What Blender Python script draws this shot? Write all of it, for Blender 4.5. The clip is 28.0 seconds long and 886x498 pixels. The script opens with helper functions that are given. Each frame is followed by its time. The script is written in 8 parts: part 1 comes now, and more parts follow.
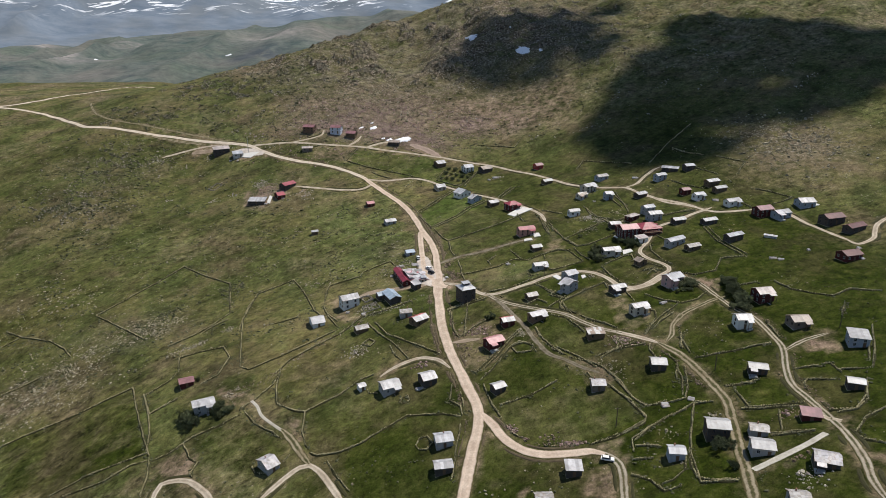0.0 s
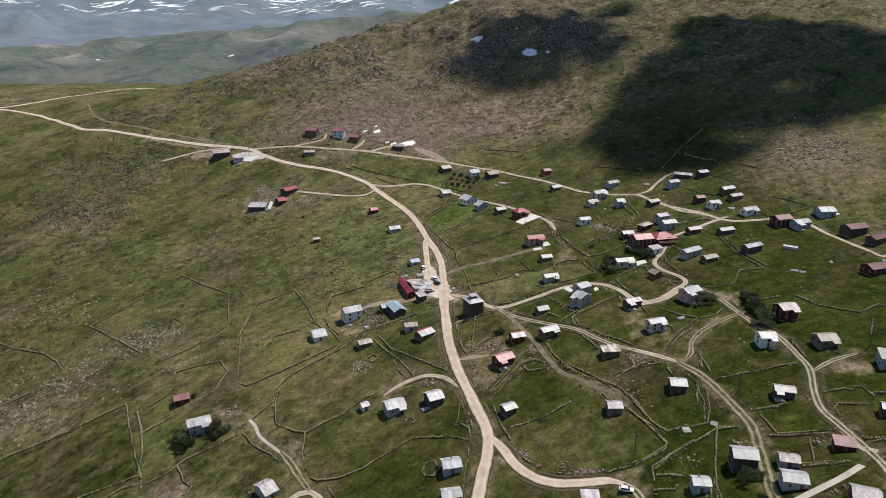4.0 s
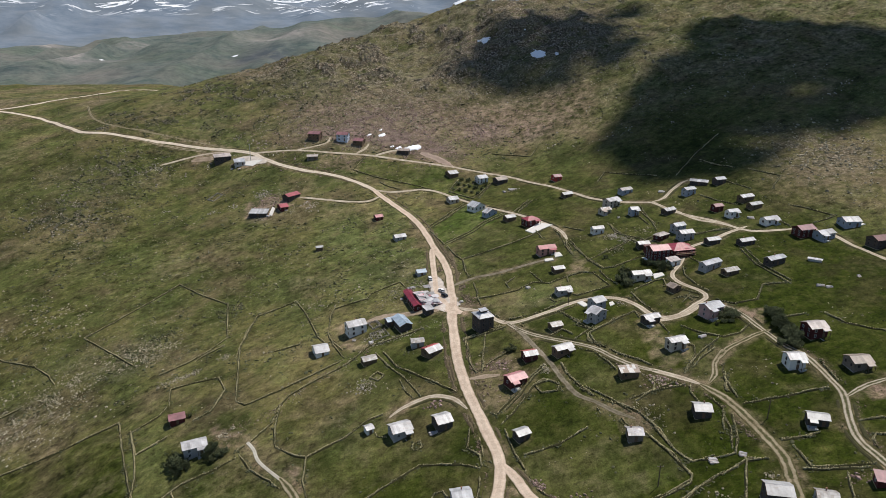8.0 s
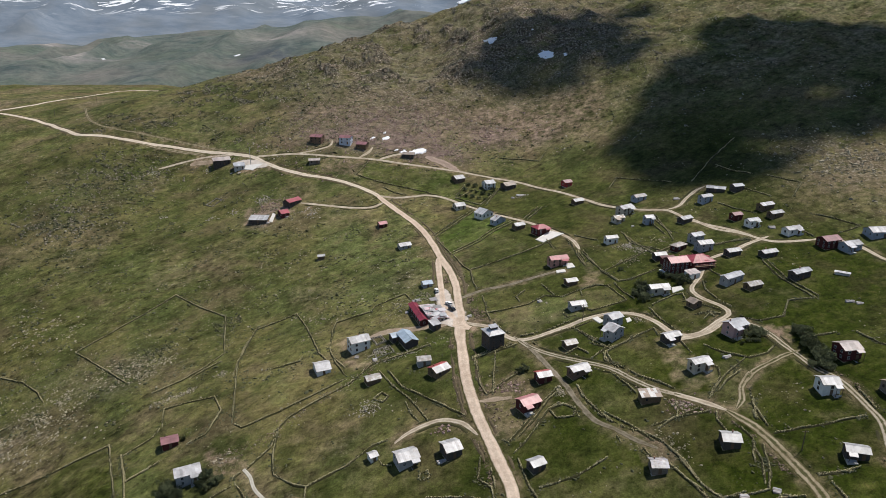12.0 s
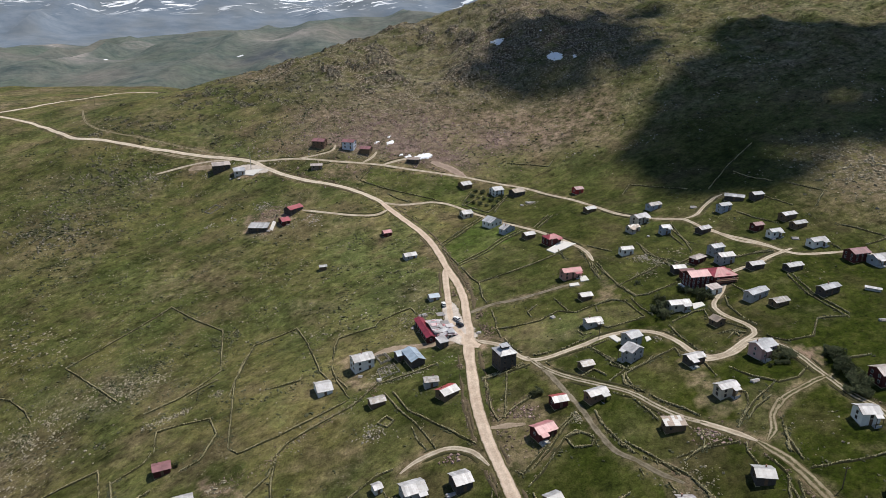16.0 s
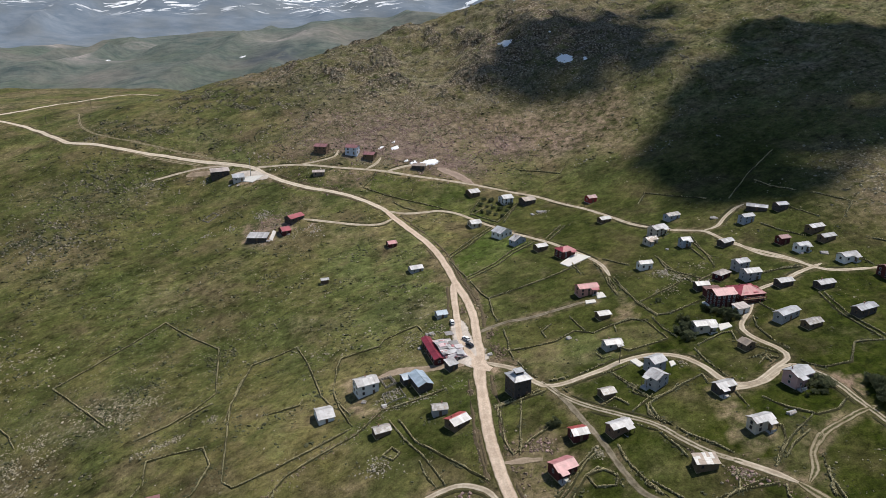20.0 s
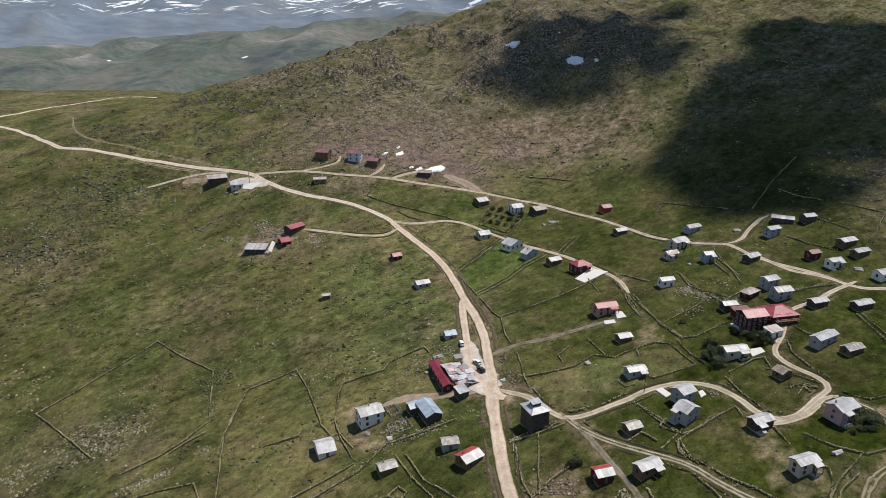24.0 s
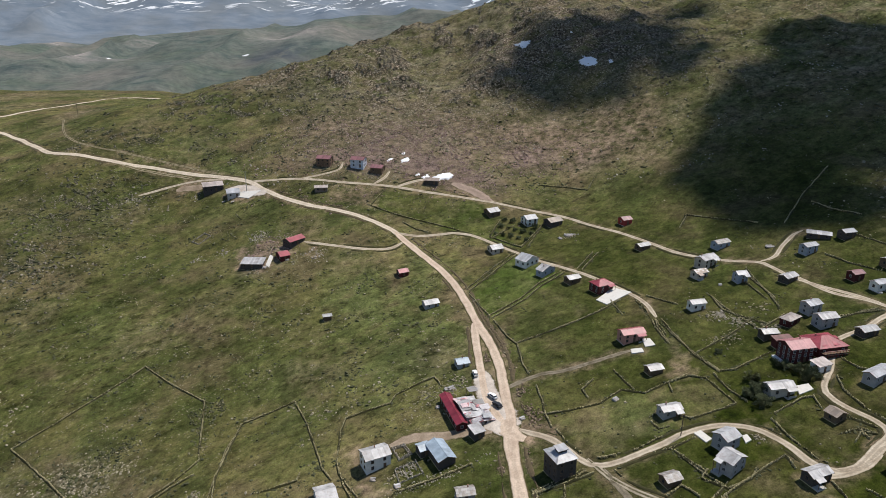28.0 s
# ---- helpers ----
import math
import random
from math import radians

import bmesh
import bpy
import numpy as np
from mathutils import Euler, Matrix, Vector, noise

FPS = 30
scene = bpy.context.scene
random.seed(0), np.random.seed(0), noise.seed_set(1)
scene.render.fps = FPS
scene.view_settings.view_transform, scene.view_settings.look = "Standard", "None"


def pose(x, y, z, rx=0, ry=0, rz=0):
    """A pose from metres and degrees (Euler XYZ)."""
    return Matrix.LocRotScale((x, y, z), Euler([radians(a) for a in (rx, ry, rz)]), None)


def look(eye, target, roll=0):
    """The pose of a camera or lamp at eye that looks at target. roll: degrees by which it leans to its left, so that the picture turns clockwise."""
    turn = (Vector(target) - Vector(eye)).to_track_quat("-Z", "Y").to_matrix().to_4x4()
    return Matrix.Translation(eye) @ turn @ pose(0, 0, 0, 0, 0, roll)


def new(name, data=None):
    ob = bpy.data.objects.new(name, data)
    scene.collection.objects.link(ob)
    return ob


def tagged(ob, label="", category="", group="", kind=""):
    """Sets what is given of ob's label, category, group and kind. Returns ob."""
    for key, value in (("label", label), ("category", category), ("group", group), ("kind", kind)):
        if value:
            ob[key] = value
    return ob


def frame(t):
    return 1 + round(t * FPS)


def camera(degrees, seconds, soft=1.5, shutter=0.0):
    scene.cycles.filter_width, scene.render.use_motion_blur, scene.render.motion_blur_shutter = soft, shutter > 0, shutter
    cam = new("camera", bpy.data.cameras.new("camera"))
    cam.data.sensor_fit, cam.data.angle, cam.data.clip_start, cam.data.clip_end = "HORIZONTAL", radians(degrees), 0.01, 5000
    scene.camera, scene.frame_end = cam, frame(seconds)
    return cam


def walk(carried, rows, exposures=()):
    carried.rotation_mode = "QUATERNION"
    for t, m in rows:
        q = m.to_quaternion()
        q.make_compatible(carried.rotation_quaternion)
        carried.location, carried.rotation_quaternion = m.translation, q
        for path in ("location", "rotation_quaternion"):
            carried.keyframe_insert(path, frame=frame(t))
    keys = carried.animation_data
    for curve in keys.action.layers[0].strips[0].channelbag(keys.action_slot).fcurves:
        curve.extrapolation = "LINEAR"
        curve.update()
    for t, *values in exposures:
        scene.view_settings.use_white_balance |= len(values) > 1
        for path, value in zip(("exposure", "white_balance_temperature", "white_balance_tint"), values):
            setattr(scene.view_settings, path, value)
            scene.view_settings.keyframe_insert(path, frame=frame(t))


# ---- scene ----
# seconds, x, y, z, turn to the left, tilt downwards, lean
PATH = [
    (0, -0.04, 0.01, 159.98, -0.004, 19.816, -0.239),
    (1, -0.72, 3.44, 159.97, 0.029, 19.8, -0.195),
    (2, -1.23, 6.93, 159.92, 0.08, 19.78, -0.159),
    (3, -1.69, 10.54, 159.92, 0.135, 19.759, -0.133),
    (3.5, -1.94, 12.36, 159.95, 0.161, 19.75, -0.119),
    (5.5, -2.78, 19.74, 159.99, 0.32, 19.765, -0.041),
    (6, -3.06, 21.65, 159.99, 0.358, 19.754, -0.045),
    (7, -3.64, 25.58, 160, 0.439, 19.737, -0.046),
    (8, -4.3, 29.57, 159.98, 0.518, 19.719, -0.03),
    (9, -4.98, 33.52, 159.97, 0.58, 19.714, -0.007),
    (10, -5.62, 37.6, 160.07, 0.626, 19.736, 0),
    (11, -6.2, 41.91, 160.17, 0.677, 19.769, 0.008),
    (12, -6.74, 46.26, 160.18, 0.747, 19.794, 0.014),
    (12.5, -7.01, 48.43, 160.14, 0.786, 19.804, 0.012),
    (14.5, -8.02, 56.7, 159.98, 0.932, 19.775, 0.018),
    (15, -8.37, 58.76, 159.99, 0.961, 19.77, 0.025),
    (16, -9.1, 63.01, 160.03, 1.022, 19.758, 0.023),
    (17, -9.83, 67.49, 160.05, 1.097, 19.75, -0.004),
    (18, -10.56, 72.3, 160.05, 1.178, 19.745, -0.015),
    (19, -11.32, 77.43, 160.02, 1.234, 19.736, 0.008),
    (20, -12, 82.23, 159.97, 1.281, 19.723, 0.044),
    (21, -12.59, 86.56, 159.93, 1.329, 19.72, 0.062),
    (21.5, -12.9, 88.69, 159.92, 1.349, 19.723, 0.06),
    (23.5, -14.8, 99.78, 159.88, 1.474, 19.704, 0.053),
    (24, -15.33, 102.95, 159.87, 1.487, 19.715, 0.076),
    (25, -16.47, 109.37, 159.86, 1.512, 19.737, 0.116),
    (26, -17.7, 115.85, 159.9, 1.542, 19.77, 0.156),
    (27, -18.9, 122.38, 160.04, 1.583, 19.824, 0.177),
    (28, -20.1, 128.99, 160.22, 1.627, 19.897, 0.149),
]
cam = camera(65.88, 28.0, 0.9)
walk(cam, [(t, pose(x, y, z, 90 - tilt, 0, turn) @ pose(0, 0, 0, 0, 0, lean)) for t, x, y, z, turn, tilt, lean in PATH])

# ---- sky, sun and exposure ----
SUN_AZ, SUN_EL = radians(52), radians(63)
SUN = Vector((math.sin(SUN_AZ) * math.cos(SUN_EL), math.cos(SUN_AZ) * math.cos(SUN_EL), math.sin(SUN_EL)))
world = bpy.data.worlds.new("world")
scene.world = world
world.use_nodes = True
sky = world.node_tree.nodes.new("ShaderNodeTexSky")
sky.sky_type, sky.sun_disc = "NISHITA", False
sky.sun_elevation, sky.sun_rotation, sky.altitude = SUN_EL, SUN_AZ, 1200
sky.dust_density = 0.3
back = world.node_tree.nodes["Background"]
back.inputs["Strength"].default_value = 0.075
world.node_tree.links.new(sky.outputs[0], back.inputs["Color"])
lamp = bpy.data.lights.new("sun", "SUN")
lamp.energy, lamp.angle, lamp.color = 3.5, radians(0.53), (1.0, 0.94, 0.862)
sun = new("sun", lamp)
sun.matrix_world = look(SUN * 900, (0, 0, 0))
scene.view_settings.exposure = 0.46

# ---- ground shape ----
HEIGHTS = [
    [-92.5, -73.5, -53.3, -32.5, -12.0, 12.9, 44.2, 55.9, 64.1, 72.0],
    [-70.8, -54.7, -36.6, -15.1, 1.5, 16.6, 34.6, 49.6, 60.0, 69.8],
    [-47.1, -35.3, -21.7, -1.3, 12.2, 27.3, 37.0, 48.1, 58.7, 70.0],
    [-20.6, -12.2, -2.1, 6.8, 18.7, 31.5, 43.8, 49.2, 62.1, 75.0],
    [7.2, 11.0, 13.6, 21.1, 27.6, 36.6, 48.9, 63.4, 74.2, 86.7],
    [34.1, 37.8, 31.3, 43.1, 43.1, 44.1, 61.4, 77.9, 91.1, 103.6],
    [55.1, 64.0, 62.9, 69.4, 68.4, 65.9, 84.1, 100.4, 112.8, 123.9],
    [67.8, 82.3, 90.2, 95.3, 92.1, 103.3, 118.9, 128.5, 136.6, 145.7],
    [69.0, 74.2, 99.9, 119.7, 106.6, 139.8, 143.5, 151.5, 158.4, 167.6],
    [67.7, 56.7, 58.6, 113.5, 142.1, 161.3, 161.9, 169.4, 177.2, 189.2],
]
GRID = np.array(HEIGHTS)


def vnoise(x, y, size, seed=0):
    """Smooth random hills of that size, about -1 to 1."""
    u, v = np.asarray(x, float) / size + 311.7, np.asarray(y, float) / size + 173.3
    i, j = np.floor(u), np.floor(v)
    f, g = u - i, v - j
    f, g = f * f * f * (f * (f * 6 - 15) + 10), g * g * g * (g * (g * 6 - 15) + 10)

    def rnd(a, b):
        s = np.sin(a * 127.1 + b * 311.7 + seed * 74.7) * 43758.5453
        return (s - np.floor(s)) * 2 - 1
    return (rnd(i, j) * (1 - f) + rnd(i + 1, j) * f) * (1 - g) + (rnd(i, j + 1) * (1 - f) + rnd(i + 1, j + 1) * f) * g


def cubic(f):
    return [-0.5 * f + f * f - 0.5 * f ** 3, 1 - 2.5 * f * f + 1.5 * f ** 3, 0.5 * f + 2 * f * f - 1.5 * f ** 3, -0.5 * f * f + 0.5 * f ** 3]


def smooth(a, b, x):
    t = np.clip((x - a) / (b - a), 0, 1)
    return t * t * (3 - 2 * t)


def slopes(x, y):
    """The smooth lie of the village's slope and its hill."""
    u, v = np.clip((x + 360) / 80, 0, 9), np.clip((y - 120) / 80, 0, 9)
    i, j = np.clip(np.floor(u), 0, 8).astype(int), np.clip(np.floor(v), 0, 8).astype(int)
    a, b = cubic(u - i), cubic(v - j)
    z = 0
    for q in range(4):
        for p in range(4):
            z = z + a[p] * b[q] * GRID[np.clip(j + q - 1, 0, 9), np.clip(i + p - 1, 0, 9)]
    return z


def far_country(x, y):
    """Valley, middle hills and the snowy range behind the hill."""
    r = x / np.maximum(y, 1.0)
    d = np.hypot(x * 0.55, y)
    crest = np.interp(r, [-0.75, -0.53, -0.46, -0.40, -0.35, -0.22, -0.07, 0.1], [-12, -6, 12, 66, 76, 74, 98, 112])
    rise = smooth(1650, 2850, d)
    z = -150 + 80 * smooth(1250, 900, d) + 65 * smooth(1350, 1700, d)
    z = z + rise * (crest + 85) - smooth(2850, 3350, d) * (crest + 40)
    gully = 1 - np.abs(vnoise(x + 90 * vnoise(x, y, 400, 12), y * 0.45, 190, 13))
    z = z + (66 * gully - 41 + 24 * vnoise(x, y, 420, 3) + 15 * vnoise(x, y, 130, 4) + 7 * vnoise(x, y, 75, 5)) * smooth(1500, 1900, d) * smooth(3100, 2700, d)
    top = 262 - 46 * np.exp(-((r + 0.19) / 0.075) ** 2) - 30 * np.exp(-((r + 0.03) / 0.05) ** 2)
    z = z + smooth(3300, 4450, d) * (top + 40)
    z = z + smooth(3400, 3800, d) * (95 * (1 - np.abs(vnoise(x + 60 * vnoise(x, y, 260, 16), y * 0.5, 330, 9))) - 62 + 20 * vnoise(x, y, 700, 11) + 22 * vnoise(x, y, 150, 15))
    return z


def crags(x, y):
    """Where bare rock stands out of the hill, 0 to 1."""
    yy = y + 0.45 * np.minimum(x + 90, 0)
    where = smooth(625, 690, yy) * smooth(170, 110, x) * smooth(-210, -150, x)
    return where * smooth(0.12, 0.5, vnoise(x + 5 * vnoise(x, y, 9, 53), y, 15, 51)) * smooth(-0.25, 0.25, vnoise(x, y, 55, 52))


def ground(x, y):
    x, y = np.asarray(x, float), np.asarray(y, float)
    w = np.maximum(smooth(860, 1350, y), np.maximum(smooth(560, 1200, -x), 0))
    high = smooth(60, 420, x) * smooth(820, 1300, y)
    yy = y + 0.45 * np.minimum(x + 90, 0)
    rough = smooth(600, 680, yy) * (0.1 + 0.9 * smooth(-290, -170, x)) + smooth(-120, -200, x) * 0.15
    craggy = 0.12 + 0.88 * smooth(-330, -230, x)
    z = slopes(x, y) + (0.35 + 1.3 * rough) * vnoise(x, y, 27, 1) + (0.12 + 0.9 * rough) * vnoise(x, y, 11, 2) + craggy * (5.0 * smooth(610, 720, yy) * vnoise(x, y, 48, 7) + 3.4 * smooth(620, 720, yy) * (0.4 - np.abs(vnoise(x, y, 21, 8))) + 2.2 * smooth(625, 700, yy) * (0.4 - np.abs(vnoise(x, y, 10, 6))))
    z = z + 3.6 * crags(x, y)
    far = far_country(x, y) * (1 - high) + (150 + 60 * smooth(800, 2600, y)) * high
    return z * (1 - w) + far * w


def wob(x, y, size, seed):
    """Quick random wobble at one point, about -1 to 1."""
    return noise.noise(Vector((x / size, y / size, seed * 7.31)))


NEAR = {}
WORN = []


def gz(x, y):
    """The height of the ground sheet under one point."""
    u, v = (x + 330) / 2.8, (y - 130) / 2.8
    i, j = int(u), int(v)
    if "z" not in NEAR or u < 0 or v < 0 or j >= len(NEAR["z"]) - 1 or i >= len(NEAR["z"][0]) - 1:
        return float(ground(x, y))
    f, g, z = u - i, v - j, NEAR["z"]
    return (z[j][i] * (1 - f) + z[j][i + 1] * f) * (1 - g) + (z[j + 1][i] * (1 - f) + z[j + 1][i + 1] * f) * g


# ---- materials ----
def mat(name, rough=0.9, metal=0.0):
    m = bpy.data.materials.new(name)
    m.use_nodes = True
    b = m.node_tree.nodes["Principled BSDF"]
    b.inputs["Roughness"].default_value, b.inputs["Metallic"].default_value = rough, metal
    b.inputs["Specular IOR Level"].default_value = 0.25
    return m, m.node_tree.nodes, m.node_tree.links, b


def noise_node(n, l, scale, detail=3.0, stretch=None, rough=0.55):
    t = n.new("ShaderNodeTexNoise")
    t.inputs["Scale"].default_value, t.inputs["Detail"].default_value, t.inputs["Roughness"].default_value = scale, detail, rough
    geo = n.new("ShaderNodeNewGeometry")
    if stretch:
        mp = n.new("ShaderNodeMapping")
        mp.vector_type = "TEXTURE"
        mp.inputs["Rotation"].default_value = (0, 0, radians(stretch[0]))
        mp.inputs["Scale"].default_value = stretch[1]
        l.new(geo.outputs["Position"], mp.inputs["Vector"])
        l.new(mp.outputs[0], t.inputs["Vector"])
    else:
        l.new(geo.outputs["Position"], t.inputs["Vector"])
    return t.outputs["Fac"]


def ramp(n, l, fac, *stops):
    r = n.new("ShaderNodeValToRGB")
    e = r.color_ramp.elements
    while len(e) < len(stops):
        e.new(0.5)
    for k, (p, c) in zip(e, stops):
        k.position, k.color = p, (*c, 1) if len(c) == 3 else c
    l.new(fac, r.inputs["Fac"])
    return r.outputs["Color"]


def grey(v):
    return (v, v, v)


def mix(n, l, fac, a, b, how="MIX"):
    m = n.new("ShaderNodeMix")
    m.data_type, m.blend_type = "RGBA", how
    for s, v in ((m.inputs[0], fac), (m.inputs[6], a), (m.inputs[7], b)):
        if isinstance(v, (int, float)):
            s.default_value = v
        elif isinstance(v, tuple):
            s.default_value = (*v, 1)
        else:
            l.new(v, s)
    return m.outputs[2]


def math_node(n, l, op, a, b=0.0):
    m = n.new("ShaderNodeMath")
    m.operation, m.use_clamp = op, op in ("MULTIPLY", "ADD", "SUBTRACT")
    for s, v in ((m.inputs[0], a), (m.inputs[1], b)):
        if isinstance(v, (int, float)):
            s.default_value = v
        else:
            l.new(v, s)
    return m.outputs[0]


def bump(n, l, b, height, strength, distance=0.3):
    k = n.new("ShaderNodeBump")
    k.inputs["Strength"].default_value, k.inputs["Distance"].default_value = strength, distance
    l.new(height, k.inputs["Height"])
    l.new(k.outputs[0], b.inputs["Normal"])


def attr(n, name):
    a = n.new("ShaderNodeAttribute")
    a.attribute_name = name
    return a.outputs["Fac"]


def grass_material():
    m, n, l, b = mat("alpine_grass", 0.95)
    b.inputs["Specular IOR Level"].default_value = 0.05
    big = noise_node(n, l, 0.016, 4)
    streak = noise_node(n, l, 0.13, 6, (42, (2.0, 1.0, 1.0)), 0.66)
    mottle = noise_node(n, l, 0.055, 6, (42, (1.7, 1.0, 1.0)), 0.62)
    mid = noise_node(n, l, 0.2, 6, None, 0.7)
    clump = noise_node(n, l, 0.6, 4, (42, (1.3, 1.0, 1.0)), 0.7)
    patch = noise_node(n, l, 0.034, 5, None, 0.6)
    fine = noise_node(n, l, 1.9, 3, None, 0.7)
    dry = ramp(n, l, big, (0.32, (0.145, 0.122, 0.050)), (0.5, (0.114, 0.111, 0.041)), (0.68, (0.083, 0.097, 0.031)))
    dry = mix(n, l, ramp(n, l, streak, (0.48, grey(0)), (0.66, grey(0.6))), dry, (0.160, 0.125, 0.068))
    dry = mix(n, l, ramp(n, l, streak, (0.32, grey(0.7)), (0.45, grey(0))), dry, (0.054, 0.067, 0.022))
    dry = mix(n, l, ramp(n, l, mottle, (0.38, grey(0.75)), (0.52, grey(0))), dry, (0.050, 0.058, 0.020))
    dry = mix(n, l, ramp(n, l, patch, (0.5, grey(0)), (0.62, grey(0.5))), dry, (0.072, 0.090, 0.031))
    dry = mix(n, l, ramp(n, l, patch, (0.35, grey(0.75)), (0.48, grey(0))), dry, (0.134, 0.104, 0.060))
    heath = mix(n, l, ramp(n, l, mid, (0.35, grey(0)), (0.6, grey(1))), (0.080, 0.084, 0.044), (0.150, 0.128, 0.088))
    dry = mix(n, l, math_node(n, l, "MULTIPLY", attr(n, "heath"), ramp(n, l, mottle, (0.42, grey(0.03)), (0.58, grey(0.68)))), dry, heath)
    lush = ramp(n, l, mid, (0.3, (0.017, 0.026, 0.003)), (0.48, (0.025, 0.036, 0.004)), (0.62, (0.037, 0.043, 0.008)), (0.78, (0.060, 0.052, 0.017)))
    lush = mix(n, l, ramp(n, l, mottle, (0.5, grey(0)), (0.68, grey(0.5))), lush, (0.050, 0.052, 0.014))
    lush = mix(n, l, ramp(n, l, patch, (0.36, grey(0.5)), (0.47, grey(0))), lush, (0.050, 0.043, 0.018))
    lush = mix(n, l, attr(n, "vivid"), lush, mix(n, l, mid, (0.026, 0.060, 0.006), (0.060, 0.105, 0.014)))
    c = mix(n, l, attr(n, "lush"), dry, lush)
    bare = mix(n, l, mid, (0.145, 0.098, 0.065), (0.27, 0.198, 0.150))
    c = mix(n, l, math_node(n, l, "MULTIPLY", attr(n, "bare"), ramp(n, l, mid, (0.38, grey(0.1)), (0.56, grey(1)))), c, bare)
    c = mix(n, l, math_node(n, l, "MULTIPLY", attr(n, "pink"), ramp(n, l, noise_node(n, l, 0.16, 5, None, 0.7), (0.36, grey(0.15)), (0.55, grey(0.9)))), c, mix(n, l, mid, (0.15, 0.100, 0.088), (0.30, 0.215, 0.195)))
    c = mix(n, l, 1.0, c, ramp(n, l, fine, (0.25, grey(0.62)), (0.5, grey(1.0)), (0.75, grey(1.4))), "MULTIPLY")
    c = mix(n, l, 1.0, c, ramp(n, l, clump, (0.3, grey(0.52)), (0.45, grey(0.98)), (0.7, grey(1.32))), "MULTIPLY")
    c = mix(n, l, 1.0, c, ramp(n, l, mid, (0.3, grey(0.66)), (0.62, grey(1.15))), "MULTIPLY")
    c = mix(n, l, 1.0, c, ramp(n, l, mottle, (0.32, grey(0.8)), (0.5, grey(1.0)), (0.68, grey(1.15))), "MULTIPLY")
    tuft = noise_node(n, l, 0.24, 6, (30, (1.5, 1.0, 1.0)), 0.72)
    rough = mix(n, l, attr(n, "tussock"), grey(1.0), ramp(n, l, tuft, (0.36, grey(0.38)), (0.46, grey(0.95)), (0.56, grey(1.1)), (0.66, grey(1.65))))
    c = mix(n, l, 1.0, c, rough, "MULTIPLY")
    rocks = n.new("ShaderNodeTexVoronoi")
    rocks.inputs["Scale"].default_value = 0.7
    geo = n.new("ShaderNodeNewGeometry")
    l.new(geo.outputs["Position"], rocks.inputs["Vector"])
    spots = ramp(n, l, rocks.outputs["Distance"], (0.16, grey(1)), (0.26, grey(0)))
    spots = math_node(n, l, "MULTIPLY", spots, attr(n, "stony"))
    spots = math_node(n, l, "MULTIPLY", spots, ramp(n, l, mid, (0.5, grey(0)), (0.56, grey(1))))
    c = mix(n, l, spots, c, (0.23, 0.205, 0.145))
    cells = n.new("ShaderNodeTexVoronoi")
    cells.inputs["Scale"].default_value = 0.75
    cells.inputs["Randomness"].default_value = 1.0
    l.new(geo.outputs["Position"], cells.inputs["Vector"])
    tone = n.new("ShaderNodeSeparateColor")
    l.new(cells.outputs["Color"], tone.inputs[0])
    block = ramp(n, l, tone.outputs[0], (0.0, (0.058, 0.047, 0.034)), (0.35, (0.145, 0.114, 0.078)), (0.7, (0.25, 0.20, 0.145)), (1.0, (0.42, 0.36, 0.285)))
    # crevice shade painted in: every block darkens towards its edge
    block = mix(n, l, 1.0, block, ramp(n, l, cells.outputs["Distance"], (0.2, grey(1.1)), (0.75, grey(0.35))), "MULTIPLY")
    shown = math_node(n, l, "MULTIPLY", attr(n, "rocky"), ramp(n, l, noise_node(n, l, 0.11, 5, None, 0.7), (0.40, grey(0)), (0.52, grey(1))))
    c = mix(n, l, shown, c, block)
    # far ranges: grey-green slopes, bare rock, lying snow and a painted blue haze
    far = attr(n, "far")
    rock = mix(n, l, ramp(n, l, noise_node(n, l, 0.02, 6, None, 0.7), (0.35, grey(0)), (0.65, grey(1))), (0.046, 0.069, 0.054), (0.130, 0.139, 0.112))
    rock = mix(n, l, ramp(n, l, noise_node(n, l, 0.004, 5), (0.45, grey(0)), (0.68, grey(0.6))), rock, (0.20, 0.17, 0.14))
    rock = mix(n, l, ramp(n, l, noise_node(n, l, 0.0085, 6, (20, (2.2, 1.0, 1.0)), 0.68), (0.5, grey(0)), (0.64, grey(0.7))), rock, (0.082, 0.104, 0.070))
    worn = ramp(n, l, noise_node(n, l, 0.012, 6, None, 0.7), (0.36, grey(0)), (0.52, grey(1)))
    rock = mix(n, l, math_node(n, l, "MULTIPLY", attr(n, "scar"), worn), rock, mix(n, l, noise_node(n, l, 0.05, 4), (0.26, 0.22, 0.20), (0.56, 0.48, 0.44)))
    rock = mix(n, l, math_node(n, l, "MULTIPLY", attr(n, "cliff"), worn), rock, mix(n, l, noise_node(n, l, 0.04, 4), (0.015, 0.022, 0.032), (0.06, 0.07, 0.08)))
    rock = mix(n, l, 1.0, rock, ramp(n, l, noise_node(n, l, 0.07, 5, (15, (2.5, 1.0, 1.0)), 0.7), (0.34, grey(0.72)), (0.5, grey(1.0)), (0.66, grey(1.22))), "MULTIPLY")
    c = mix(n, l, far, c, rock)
    # bluish haze of distance painted into the base colour
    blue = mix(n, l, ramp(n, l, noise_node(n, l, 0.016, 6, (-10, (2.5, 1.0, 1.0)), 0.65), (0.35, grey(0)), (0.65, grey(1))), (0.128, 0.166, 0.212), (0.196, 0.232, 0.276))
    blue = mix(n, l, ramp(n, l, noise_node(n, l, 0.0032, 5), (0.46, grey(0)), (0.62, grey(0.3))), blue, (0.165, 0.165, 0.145))
